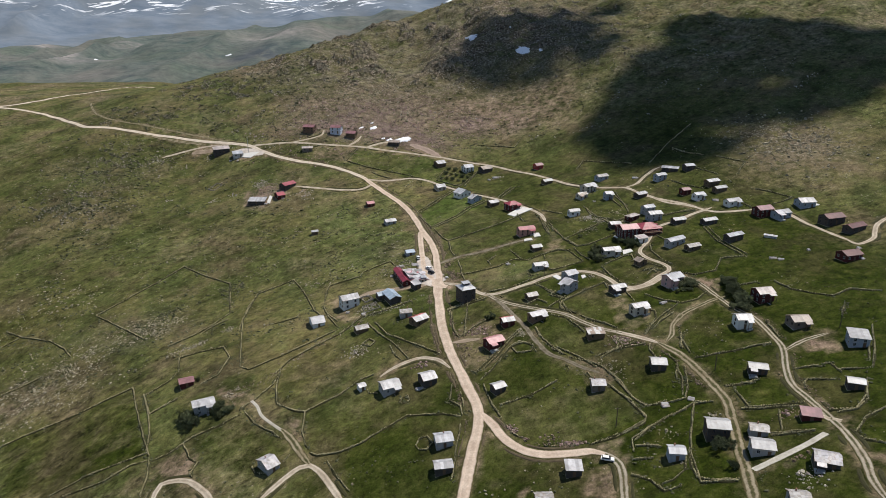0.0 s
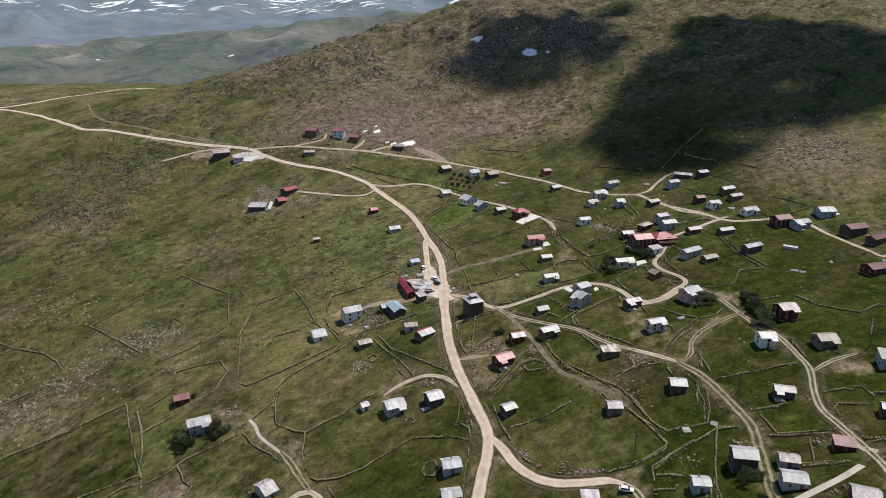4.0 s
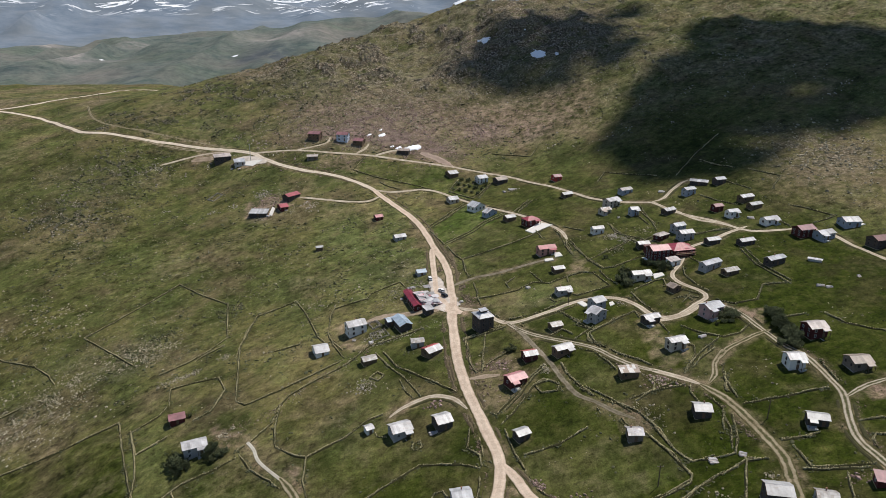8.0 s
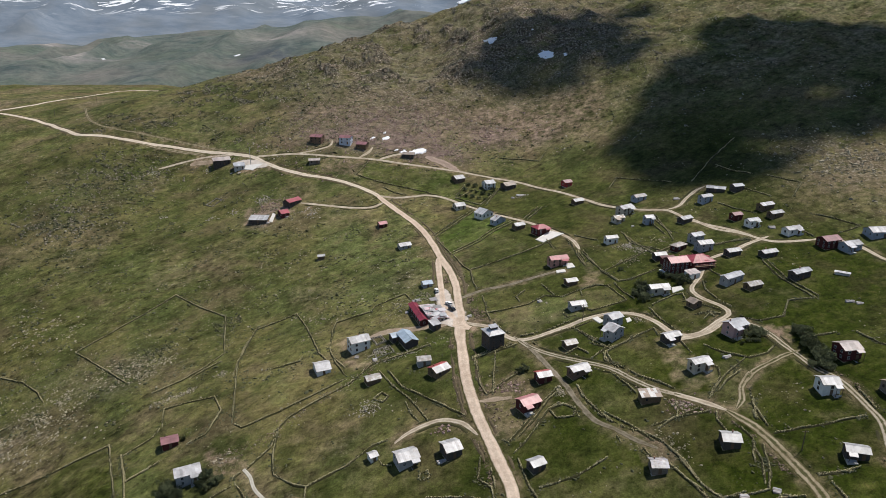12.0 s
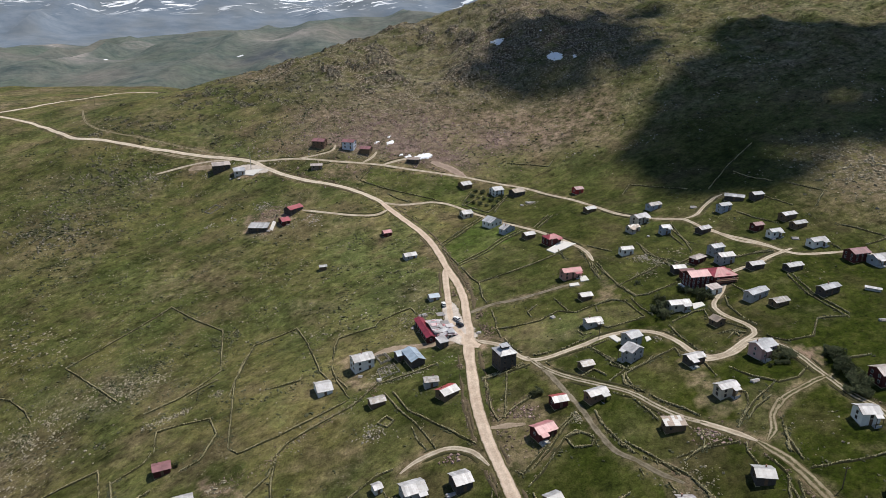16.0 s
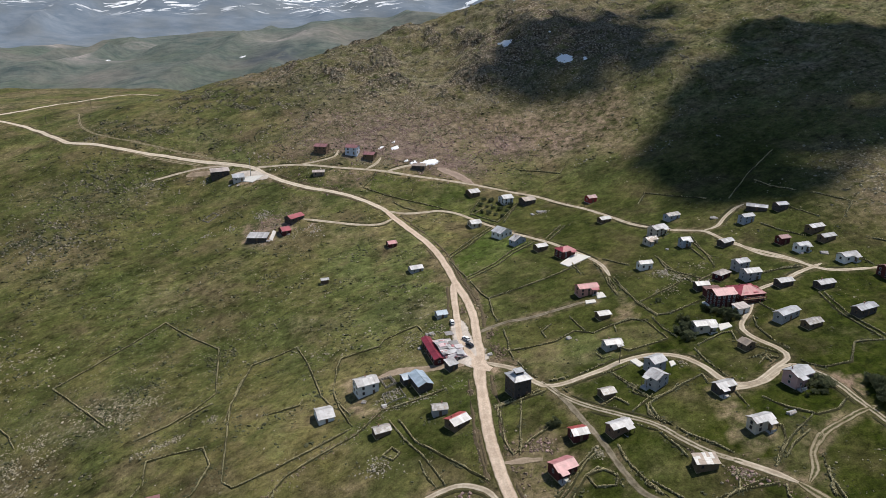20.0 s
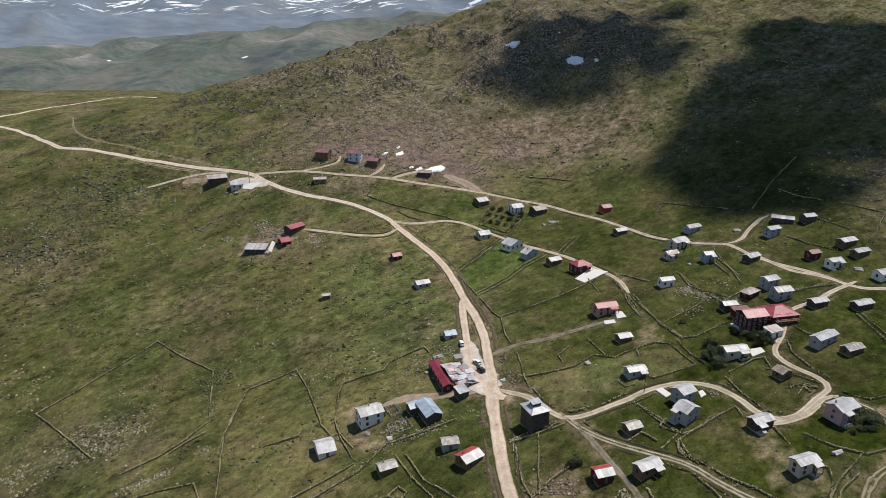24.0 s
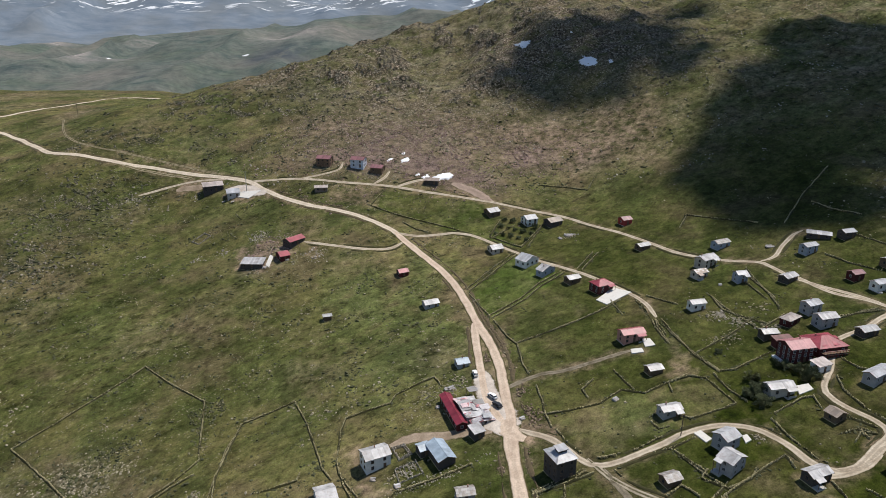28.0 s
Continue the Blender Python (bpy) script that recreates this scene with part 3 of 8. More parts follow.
def ground_sheet():
    def axis(lo, a, b, hi, step, grow):
        mid = list(np.arange(a, b + 0.1, step))
        left, right, s = [], [], step
        p = a
        while p > lo:
            s *= grow
            p -= min(s, 90)
            left.append(p)
        p, s = b, step
        while p < hi:
            s *= grow
            p += min(s, 45)
            right.append(p)
        return np.array(left[::-1] + mid + right)
    xs, ys = axis(-4200, -330, 330, 3000, 2.8, 1.06), axis(-400, 130, 840, 4800, 2.8, 1.035)
    X, Y = np.meshgrid(xs, ys)
    Z = ground(X, Y)
    i0, i1, j0, j1 = np.searchsorted(xs, -330), np.searchsorted(xs, 328), np.searchsorted(ys, 130), np.searchsorted(ys, 838)
    NEAR["z"] = Z[j0:j1, i0:i1].tolist()
    NEAR["x"], NEAR["y"], NEAR["at"] = X, Y, (xs, ys)
    ny, nx = X.shape
    idx = np.arange(nx * ny).reshape(ny, nx)
    quads = np.stack([idx[:-1, :-1], idx[:-1, 1:], idx[1:, 1:], idx[1:, :-1]], -1).reshape(-1, 4)
    me = bpy.data.meshes.new("ground")
    me.vertices.add(nx * ny)
    me.vertices.foreach_set("co", np.stack([X, Y, Z], -1).ravel())
    me.loops.add(quads.size)
    me.loops.foreach_set("vertex_index", quads.ravel().astype(np.int32))
    me.polygons.add(len(quads))
    me.polygons.foreach_set("loop_start", np.arange(0, quads.size, 4, dtype=np.int32))
    me.polygons.foreach_set("use_smooth", np.ones(len(quads), bool))
    me.update(calc_edges=True)
    n1, n2 = vnoise(X, Y, 45, 21), vnoise(X, Y, 17, 22)
    wob = 5 * n2 + 7 * n1
    village = smooth(-75, -20, X + wob - 36 * smooth(300, 350, Y)) * smooth(540, 470, Y - 0.25 * X + wob) * smooth(235, 165, X + wob)
    lush = 0.27 + 0.6 * village + 0.2 * smooth(-165, -235, X + wob) * smooth(600, 540, Y) + 0.13 * n1 + 0.08 * n2
    lush = lush + 0.05 * np.exp(-((X + 150) / 60) ** 2 - ((Y - 510) / 45) ** 2)
    lush = lush - 0.06 * smooth(540, 640, Y) + 0.35 * smooth(40, 110, X + wob) * smooth(390, 320, Y + wob)
    bare = 0.6 * np.exp(-((X + 75) / 62) ** 2 - ((Y - 600) / 45) ** 2) + 0.75 * np.exp(-((X - 45) / 55) ** 2 - ((Y - 600) / 38) ** 2) + 0.5 * np.exp(-((X - 225) / 40) ** 2 - ((Y - 430) / 30) ** 2)
    bare = bare + 0.35 * smooth(0.2, 0.8, n1) * smooth(560, 640, Y) + 0.5 * np.exp(-((X - 17) / 9) ** 2 - ((Y - 262) / 12) ** 2) + 0.5 * np.exp(-((X + 205) / 22) ** 2 - ((Y - 283) / 12) ** 2)
    bare = bare + 0.22 * smooth(0.35, 0.8, vnoise(X, Y, 30, 31)) * (1 - 0.85 * village)
    n3 = vnoise(X, Y, 6, 23)
    vivid = np.zeros(X.shape)
    for v, earth, pts in FIELDS:
        k = inside(X + 1.5 * n2 + (1.5 + earth) * n3, Y + 1.5 * n1 - (1.5 + earth) * n3, pts)
        lush = np.where(k, v + 0.2 * smooth(40, 110, X) * (earth < 0.1) + 0.14 * n1 + 0.1 * n2, lush)
        vivid = np.where(k, np.clip((v - 0.85) * 6 + 0.3 * n1, 0, 1) if v > 0.86 else 0.0, vivid)
        bare = np.where(k, np.maximum(bare * 0.4, earth + 0.2 * n3), bare)
    lush = lush - 0.26 * smooth(290, 390, Y) * smooth(170, 110, X) * village
    lush = lush - 0.24 * smooth(40, -15, X) * smooth(-95, -50, X) * smooth(225, 255, Y) + 0.03 * smooth(-60, -110, X) * smooth(520, 440, Y)
    stony = np.clip(0.25 + smooth(0.0, 0.5, vnoise(X, Y, 40, 33)) * (1 - village), 0, 1) * (1 - 0.8 * village)
    YY = Y + 0.45 * np.minimum(X + 90, 0)
    rocky = 0.85 * smooth(615, 690, YY) * smooth(200, 90, X) * smooth(-330, -240, X) * (0.62 + 0.5 * n1) + 0.9 * np.exp(-((X - 60) / 75) ** 2 - ((Y - 735) / 50) ** 2)
    rocky = rocky + 0.6 * np.exp(-((X + 62) / 75) ** 2 - ((Y - 612) / 38) ** 2) + 0.8 * np.exp(-((X - 236) / 34) ** 2 - ((Y - 460) / 36) ** 2) + 0.2 * np.exp(-((X + 256) / 36) ** 2 - ((Y - 505) / 45) ** 2)
    rocky = rocky + 0.4 * np.exp(-((X + 196) / 26) ** 2 - ((Y - 290) / 16) ** 2) + 0.6 * np.exp(-((X + 163) / 26) ** 2 - ((Y - 326) / 12) ** 2)
    heath = smooth(545, 640, Y + 25 * n1 + 0.3 * np.minimum(X + 60, 0)) * smooth(-250, -140, X)
    tussock = 0.85 * np.exp(-((X + 52) / 42) ** 2 - ((Y - 395) / 60) ** 2) + 0.55 * smooth(0.0, 0.5, vnoise(X, Y, 50, 91)) * (1 - village) + 0.45 * heath + 0.55
    rocky = rocky + 0.9 * crags(X, Y)
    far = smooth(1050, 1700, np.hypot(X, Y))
    # weight of the painted haze, growing with distance
    range_haze = smooth(3200, 3900, np.hypot(X, Y)) * 0.85 + 0.14 * far
    snowy = smooth(120, 160, Z + 30 * vnoise(X, Y, 500, 37)) * smooth(3400, 3700, np.hypot(X, Y))
    scar, cliff = np.zeros(X.shape), np.zeros(X.shape)
    for cx, cy, rx, ry, v in ((-1245, 2320, 38, 60, 1.0), (-1507, 2652, 30, 50, 0.8), (-1215, 2275, 30, 20, 0.7), (-568, 2420, 110, 60, 0.6), (-1119, 2565, 120, 50, 0.4), (-880, 2030, 45, 16, 0.55), (-1130, 2330, 60, 25, 0.4)):
        scar = np.maximum(scar, v * np.exp(-((X - cx) / rx) ** 2 - ((Y - cy) / ry) ** 2))
    for cx, cy, rx, ry, v in ((-557, 2215, 70, 60, 1.0), (-625, 2190, 40, 30, 0.8), (-893, 2005, 32, 14, 0.9), (-850, 1990, 22, 10, 0.7), (-1330, 2120, 90, 25, 0.5)):
        cliff = np.maximum(cliff, v * np.exp(-((X - cx) / rx) ** 2 - ((Y - cy) / ry) ** 2))
    pink = np.zeros(X.shape)
    for cx, cy, rx, ry, v in ((-85, 576, 38, 16, 0.9), (-45, 572, 30, 17, 1.0), (-15, 556, 18, 14, 0.9), (-62, 600, 36, 18, 0.3), (24, 588, 16, 14, 0.75), (60, 575, 14, 12, 0.5), (-130, 470, 14, 10, 0.5)):
        pink = np.maximum(pink, v * np.exp(-((X + 4 * n2 - cx) / rx) ** 2 - ((Y + 5 * n3 - cy) / ry) ** 2))
    for key, val in (("pink", pink), ("scar", scar), ("cliff", cliff), ("lush", lush), ("heath", heath), ("tussock", tussock), ("vivid", vivid), ("bare", bare), ("stony", stony), ("rocky", rocky), ("far", far), ("range", range_haze), ("snowy", snowy)):
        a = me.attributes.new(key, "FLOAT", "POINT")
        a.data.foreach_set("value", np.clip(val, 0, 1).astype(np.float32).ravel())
    me.materials.append(GRASS)
    NEAR["mesh"], NEAR["bare"] = me, bare
    return tagged(new("ground", me), "grassy alpine slope with dry patches and distant ranges", "ground", kind="structure")


ground_sheet()


# ---- roads ----
LAID, BUILT = [], []


def road(width, kind, pts):
    line = resample(pts, 2.0)
    verts, uvs, faces = [], [], []
    cols = 7
    width *= {"sand": 0.82, "gravel": 0.7, "pale": 0.75, "rutted": 0.88}.get(kind, 1.0)
    for i, p in enumerate(line):
        d = (line[min(i + 1, len(line) - 1)] - line[max(i - 1, 0)]).normalized()
        nrm = Vector((-d.y, d.x))
        w = width * 1.45 * (1 + 0.12 * wob(p.x, p.y, 13, 41) + 0.04 * wob(p.x, p.y, 4, 42))
        if kind != "concrete":
            w *= min(1, (i + 2) / 5, (len(line) - i + 1) / 5)
        shift = 0.05 * width * wob(p.x, p.y, 6, 43)
        for c in range(cols):
            s = c / (cols - 1) - 0.5
            q = p + nrm * (s * w + shift)
            lift = (0.2 if abs(s) < 0.3 else 0.14 if abs(s) < 0.4 else -0.15) - {"sand": 0, "apron": 0.04, "gravel": 0.06}.get(kind, 0.09)
            verts.append((q.x, q.y, gz(q.x, q.y) + lift))
            uvs.append((s + 0.5, i * 0.2))
        WORN.append((p.x, p.y, width / 2 + 2.8, 0.62))
        if i:
            k = (i - 1) * cols
            faces += [(k + c, k + c + 1, k + c + 1 + cols, k + c + cols) for c in range(cols - 1)]
    LAID.append((np.array([(p.x, p.y) for p in line]), width, kind))
    ob = new("road", from_lists("road", verts, faces, ROAD[kind], uvs))
    text = {"sand": "wide sandy unpaved village road", "gravel": "pale gravel road running over the open slope", "pale": "pale gravel lane between the fields", "rutted": "pale two-rut lane with grass between the wheel marks", "track": "worn wheel track through the grass",
            "grey": "stony grey lane", "apron": "grey trodden gravel apron before the cafe", "yard": "trodden brown earth yard and path", "pink": "reddish earth slip beside the road", "concrete": "narrow cast concrete driveway"}[kind]
    return tagged(ob, text, "road", kind="structure")


road(4.6, 'sand', [(-0.4, 291.6), (-2.2, 308.9), (-3.3, 319.9), (-2.7, 327.0), (-2.1, 336.3), (-3.5, 351.9), (-4.3, 367.0), (-7.4, 384.4), (-12.3, 401.5), (-17.5, 422.1), (-23.0, 438.7), (-30.5, 455.3), (-41.7, 472.7), (-57.4, 495.2)])
road(4.6, 'gravel', [(-30.5, 455.3), (-41.7, 472.7), (-57.4, 495.2), (-75.2, 509.0), (-93.0, 516.9), (-111.1, 523.0), (-130.9, 534.1), (-144.2, 544.6), (-158.7, 557.6), (-175.6, 564.1), (-200.8, 571.3), (-225.5, 576.1), (-249.1, 577.9), (-265.9, 581.2), (-279.4, 585.0), (-303.2, 592.0), (-317.0, 600.4), (-335.7, 616.3), (-356.5, 633.1), (-393.4, 655.8), (-427.2, 668.0), (-471.3, 677.4), (-520.8, 685.1)])
road(5.2, 'sand', [(2.5, 172.4), (5.9, 182.4), (9.4, 199.6), (13.1, 220.5), (9.3, 238.6), (3.7, 258.8), (-0.4, 281.7), (-2.3, 310.4), (-2.1, 326.1)])
road(4.0, 'sand', [(-14.3, 403.3), (-13.3, 385.6), (-12.0, 368.6), (-10.3, 349.8), (-6.7, 337.3), (-3.1, 330.2)])
road(5.6, 'gravel', [(-457.9, 664.8), (-427.0, 674.0), (-411.0, 686.0), (-400.0, 712.0), (-391.0, 742.0), (-380.0, 780.0), (-365.0, 812.0), (-335.0, 836.0), (-318.0, 846.0)])
road(1.9, 'track', [(-343.8, 677.3), (-325.4, 643.2), (-309.2, 619.5), (-287.4, 601.6), (-258.6, 591.5), (-237.1, 586.5), (-207.3, 579.1), (-179.9, 568.4)])
road(3, 'track', [(-254.9, 578.1), (-231.8, 572.6), (-207.7, 568.9), (-197.1, 565.8)])
road(2.5, 'pale', [(-227.6, 547.3), (-211.4, 557.9), (-196.4, 563.5), (-175.1, 562.4)])
road(3, 'pale', [(-158.7, 557.6), (-147.0, 555.9), (-124.2, 553.2), (-97.9, 547.9), (-76.2, 546.2), (-61.8, 544.8), (-40.3, 540.0), (-26.2, 536.3), (-8.8, 532.8), (1.4, 530.6), (24.5, 520.5), (39.9, 510.6), (53.4, 494.7), (65.7, 479.4), (76.7, 463.6), (86.5, 447.7), (101.4, 435.7), (116.9, 428.8), (120.1, 424.1), (122.4, 417.5), (124.6, 411.1), (131.7, 400.5), (139.3, 392.7), (148.3, 381.2)])
road(3, 'pale', [(172.2, 372.3), (182.6, 372.5), (191.8, 364.5), (195.2, 349.6), (197.4, 343.5), (200.2, 331.0), (202.2, 320.7)])
road(3, 'pale', [(126.7, 410.9), (132.9, 395.3), (144.5, 384.7), (154.9, 372.9), (175.3, 372.6)])
road(3.2, 'pale', [(241.9, 347.9), (226.4, 338.4), (218.8, 328.6), (213.2, 320.4), (203.6, 315.5), (201.9, 322.2)])
road(2.8, 'pale', [(118.3, 429.0), (125.5, 431.4), (132.8, 440.4), (141.7, 449.3), (146.6, 451.7)])
road(3, 'pale', [(-76.2, 546.2), (-69.9, 554.5), (-67.1, 562.5)])
road(3, 'pale', [(-61.8, 544.8), (-48.1, 552.2), (-35.6, 554.2)])
road(2.5, 'pale', [(-124.2, 553.2), (-110.3, 556.7), (-100.2, 562.3), (-98.9, 570.7)])
road(7, 'pink', [(-26.5, 550.9), (-15.7, 545.3), (-7.0, 537.7), (-2.0, 532.3)])
road(3, 'pale', [(-107.8, 486.4), (-100.4, 484.3), (-87.3, 481.3), (-71.3, 478.2), (-59.1, 478.9), (-51.9, 486.0)])
road(3, 'pale', [(-57.4, 495.2), (-44.4, 491.7), (-30.5, 493.2), (-25.4, 494.4), (-15.9, 492.3), (-6.6, 485.7), (8.0, 470.8), (18.7, 458.4), (31.4, 446.2), (40.9, 436.2), (49.2, 424.1), (55.3, 414.0), (60.1, 402.7), (61.5, 389.6)])
road(2.4, 'grey', [(-3.9, 352.0), (9.2, 358.5), (20.0, 359.3), (31.1, 362.5), (42.5, 366.4), (49.0, 366.8)])
road(3.4, 'pale', [(-2.2, 329.1), (4.2, 325.2), (10.2, 320.9), (14.8, 314.2), (17.6, 309.4), (21.4, 305.7), (26.4, 305.1), (33.6, 307.3), (44.4, 311.9), (49.3, 314.8), (58.8, 317.3), (65.9, 317.5), (73.3, 314.1), (78.8, 306.8), (82.0, 299.0), (85.0, 295.1), (90.4, 293.4), (95.7, 294.8), (102.9, 299.4)])
road(3.2, 'pale', [(82.7, 291.7), (93.0, 293.5), (105.4, 302.4), (110.7, 303.3)])
road(3, 'pale', [(86.1, 294.4), (93.3, 294.9), (102.8, 302.3), (109.4, 307.5), (108.9, 313.4), (103.7, 320.9), (101.5, 326.5), (101.8, 332.1), (109.0, 342.7), (114.7, 353.3), (118.7, 358.7), (131.6, 364.8), (143.0, 372.5), (155.0, 379.1)])
road(3, 'rutted', [(108.4, 303.5), (114.6, 298.1), (118.7, 290.8), (121.5, 277.5), (124.1, 265.3), (128.0, 257.4), (128.9, 251.5), (129.3, 239.4), (128.8, 230.8), (124.3, 219.0), (121.6, 208.2), (122.0, 198.3), (122.2, 184.9), (121.4, 174.2), (118.5, 161.0), (114.9, 151.1), (113.2, 141.3)])
road(2.6, 'rutted', [(129.2, 229.8), (137.5, 234.3), (148.2, 236.8)])
road(2.3, 'concrete', [(91.1, 167.3), (99.9, 170.1), (109.8, 173.8), (116.7, 177.2)])
road(6, 'pale', [(120.6, 186.7), (121.9, 184.3), (124.1, 182.2)])
road(2.8, 'rutted', [(20.1, 308.9), (24.4, 300.6), (29.9, 294.0), (35.3, 289.3), (43.9, 283.7), (54.2, 276.8), (61.3, 268.1), (68.4, 261.3), (76.8, 256.4)])
road(3.2, 'pale', [(69.5, 260.8), (80.6, 253.1), (86.9, 247.2)])
road(3.6, 'track', [(86.9, 247.2), (92.1, 238.4), (95.1, 227.8), (97.3, 216.4), (98.0, 205.1), (94.5, 189.0), (91.4, 177.1), (88.3, 163.5), (85.4, 151.4)])
road(2.5, 'track', [(89.9, 247.0), (93.6, 251.8), (96.5, 259.5), (102.3, 266.4), (97.8, 261.3), (103.7, 266.8), (111.3, 271.2), (118.7, 275.0), (124.5, 276.9)])
road(2.2, 'grey', [(24.0, 303.3), (31.1, 283.8), (36.1, 270.7), (38.7, 261.6), (43.1, 250.4), (49.1, 244.4), (54.8, 238.7), (60.5, 233.8)])
road(4.2, 'sand', [(13.2, 222.5), (17.6, 214.8), (21.1, 206.6), (26.4, 199.9), (33.6, 195.6), (42.8, 193.7), (49.8, 192.6), (53.4, 190.2)])
road(3.2, 'rutted', [(48.0, 193.0), (51.8, 191.9), (56.1, 186.4), (56.6, 179.5), (53.6, 162.9)])
road(3.2, 'pale', [(-65.3, 194.7), (-58.1, 203.2), (-52.8, 208.0), (-49.1, 208.3), (-43.6, 203.0), (-38.4, 194.8), (-33.5, 187.5)])
road(3, 'track', [(-49.1, 208.3), (-54.3, 216.1), (-59.0, 223.5), (-64.4, 230.2)])
road(1.3, 'concrete', [(-64.0, 229.5), (-73.9, 239.4), (-77.9, 246.5), (-81.4, 250.6)])
road(3.2, 'pale', [(-106.5, 201.0), (-107.0, 208.1), (-106.1, 211.4), (-100.8, 211.8), (-94.8, 210.1), (-87.5, 204.2), (-81.1, 196.8)])
road(2.6, 'pale', [(-26.9, 253.2), (-22.9, 257.3), (-15.8, 260.8), (-9.7, 261.6), (-2.4, 258.0), (2.9, 250.9)])
road(5, 'yard', [(-44.0, 327.5), (-36.3, 330.2), (-25.7, 329.6), (-16.7, 330.0), (-5.1, 328.4)])
road(3, 'yard', [(3.8, 268.2), (10.0, 268.1), (16.1, 267.7)])
road(8, 'apron', [(-12.5, 366.7), (-10.9, 357.1), (-9.1, 347.7), (-7.0, 338.4), (-5.4, 330.6)])
road(13, 'apron', [(-8.6, 345.0), (-5.8, 336.0), (-3.6, 326.0)])
road(9, 'sand', [(-4.0, 334.0), (-2.4, 326.0), (2.0, 322.5)])
road(9, 'apron', [(-171.0, 551.0), (-160.0, 550.0), (-150.0, 545.0), (-143.0, 541.0)])
road(6, 'yard', [(-206.0, 555.0), (-196.0, 557.5), (-186.0, 557.0)])


PAVED = set()
for _line, _width, _kind in LAID:
    _r = _width / 2 + 0.5
    for _x, _y in _line:
        PAVED.update((int(_x + i), int(_y + j)) for i in np.arange(-_r, _r + 0.5, 0.7) for j in np.arange(-_r, _r + 0.5, 0.7))


def verge(offset, pts):
    """A raw earth bank along a road's edge."""
    line = resample(pts, 1.6)
    verts, faces = [], []
    for i, p in enumerate(line):
        d = (line[min(i + 1, len(line) - 1)] - line[max(i - 1, 0)]).normalized()
        nrm = Vector((-d.y, d.x))
        w = (1.2 + 1.0 * wob(p.x, p.y, 6, 57)) * min(1, (i + 0.3) / 5, (len(line) - i - 0.7) / 5)
        for s, h in ((-1, -0.2), (-0.45, 0.16), (0.1, 0.28), (0.55, 0.12), (1, -0.2)):
            q = p + nrm * (offset + s * w + 0.7 * wob(p.x, p.y, 7, 58))
            h = -0.4 if (int(q.x), int(q.y)) in PAVED else h
            verts.append((q.x, q.y, gz(q.x, q.y) + h * (1 + 0.8 * wob(q.x, q.y, 1.7, 59))))
        if i:
            k = (i - 1) * 5
            faces += [(k + c, k + c + 1, k + c + 6, k + c + 5) for c in range(4)]
    return tagged(new("road_bank", from_lists("road_bank", verts, faces, EARTH)), "raw brown earth bank beside the road", "bank", kind="structure")


verge(-4.2, [(-3.5, 351.9), (-4.3, 367.0), (-7.4, 384.4), (-12.3, 401.5), (-17.5, 422.1), (-23.0, 438.7), (-30.5, 455.3), (-41.7, 472.7), (-57.4, 495.2)])
verge(4.2, [(-1.9, 306.2), (-3.0, 318.5)])
verge(-3.6, [(-93.0, 516.9), (-111.1, 523.0), (-130.9, 534.1), (-144.2, 544.6)])
verge(4.4, [(9.3, 238.6), (3.7, 258.8), (-0.4, 281.7), (-2.0, 304.0)])
verge(4.4, [(9.4, 199.6), (11.2, 210.3)])
verge(-4.2, [(1.3, 272.0), (-0.4, 281.7), (-2.3, 304.1)])
verge(-3.2, [(-13.3, 385.6), (-12.0, 368.6), (-10.3, 349.8)])
verge(3.4, [(19.3, 210.0), (26.4, 199.9), (33.6, 195.6), (42.8, 193.7), (51.8, 191.9)])
verge(0.01, [(-11.8, 388.8), (-10.6, 378.5), (-8.9, 366.0), (-7.6, 354.6), (-6.3, 344.8), (-5.3, 337.1)])
verge(1.6, [(-11.0, 380.8), (-9.4, 366.1), (-7.9, 352.8), (-6.1, 340.4)])
verge(-4.6, [(-0.1, 296.0), (-1.9, 306.2), (-2.8, 315.7), (-3.0, 322.7)])


# ---- houses ----
def ring(w, h, t, depth):
    g = Lump()
    g.box(-w / 2, -depth, 0, -w / 2 + t, 0, h)
    g.box(w / 2 - t, -depth, 0, w / 2, 0, h)
    g.box(-w / 2 + t, -depth, 0, w / 2 - t, 0, t)
    g.box(-w / 2 + t, -depth, h - t, w / 2 - t, 0, h)
    g.box(-0.02, -depth * 0.8, t, 0.02, 0, h - t)
    return g


WINDOW = ring(1.0, 1.25, 0.09, 0.1).mesh("window", FRAME)
DARKWINDOW = ring(1.0, 1.25, 0.09, 0.1).mesh("window", DARKFRAME)
_g = Lump()
_g.box(-0.42, -0.05, 0.08, 0.42, 0.02, 1.18)
PANE = _g.mesh("pane", GLASS)
_g = Lump()
_g.box(-0.5, -0.09, 0, 0.5, 0.02, 2.05)
_g.box(-0.38, -0.12, 0.15, 0.38, -0.09, 0.95)
_g.box(-0.38, -0.12, 1.1, 0.38, -0.09, 1.9)
DOOR = _g.mesh("door", DARKFRAME)
_g = Lump()
_g.box(-0.16, -0.16, 0, 0.16, 0.16, 1.2)
_g.box(-0.22, -0.22, 1.2, 0.22, 0.22, 1.28)
CHIMNEY = _g.mesh("chimney", BRICK)

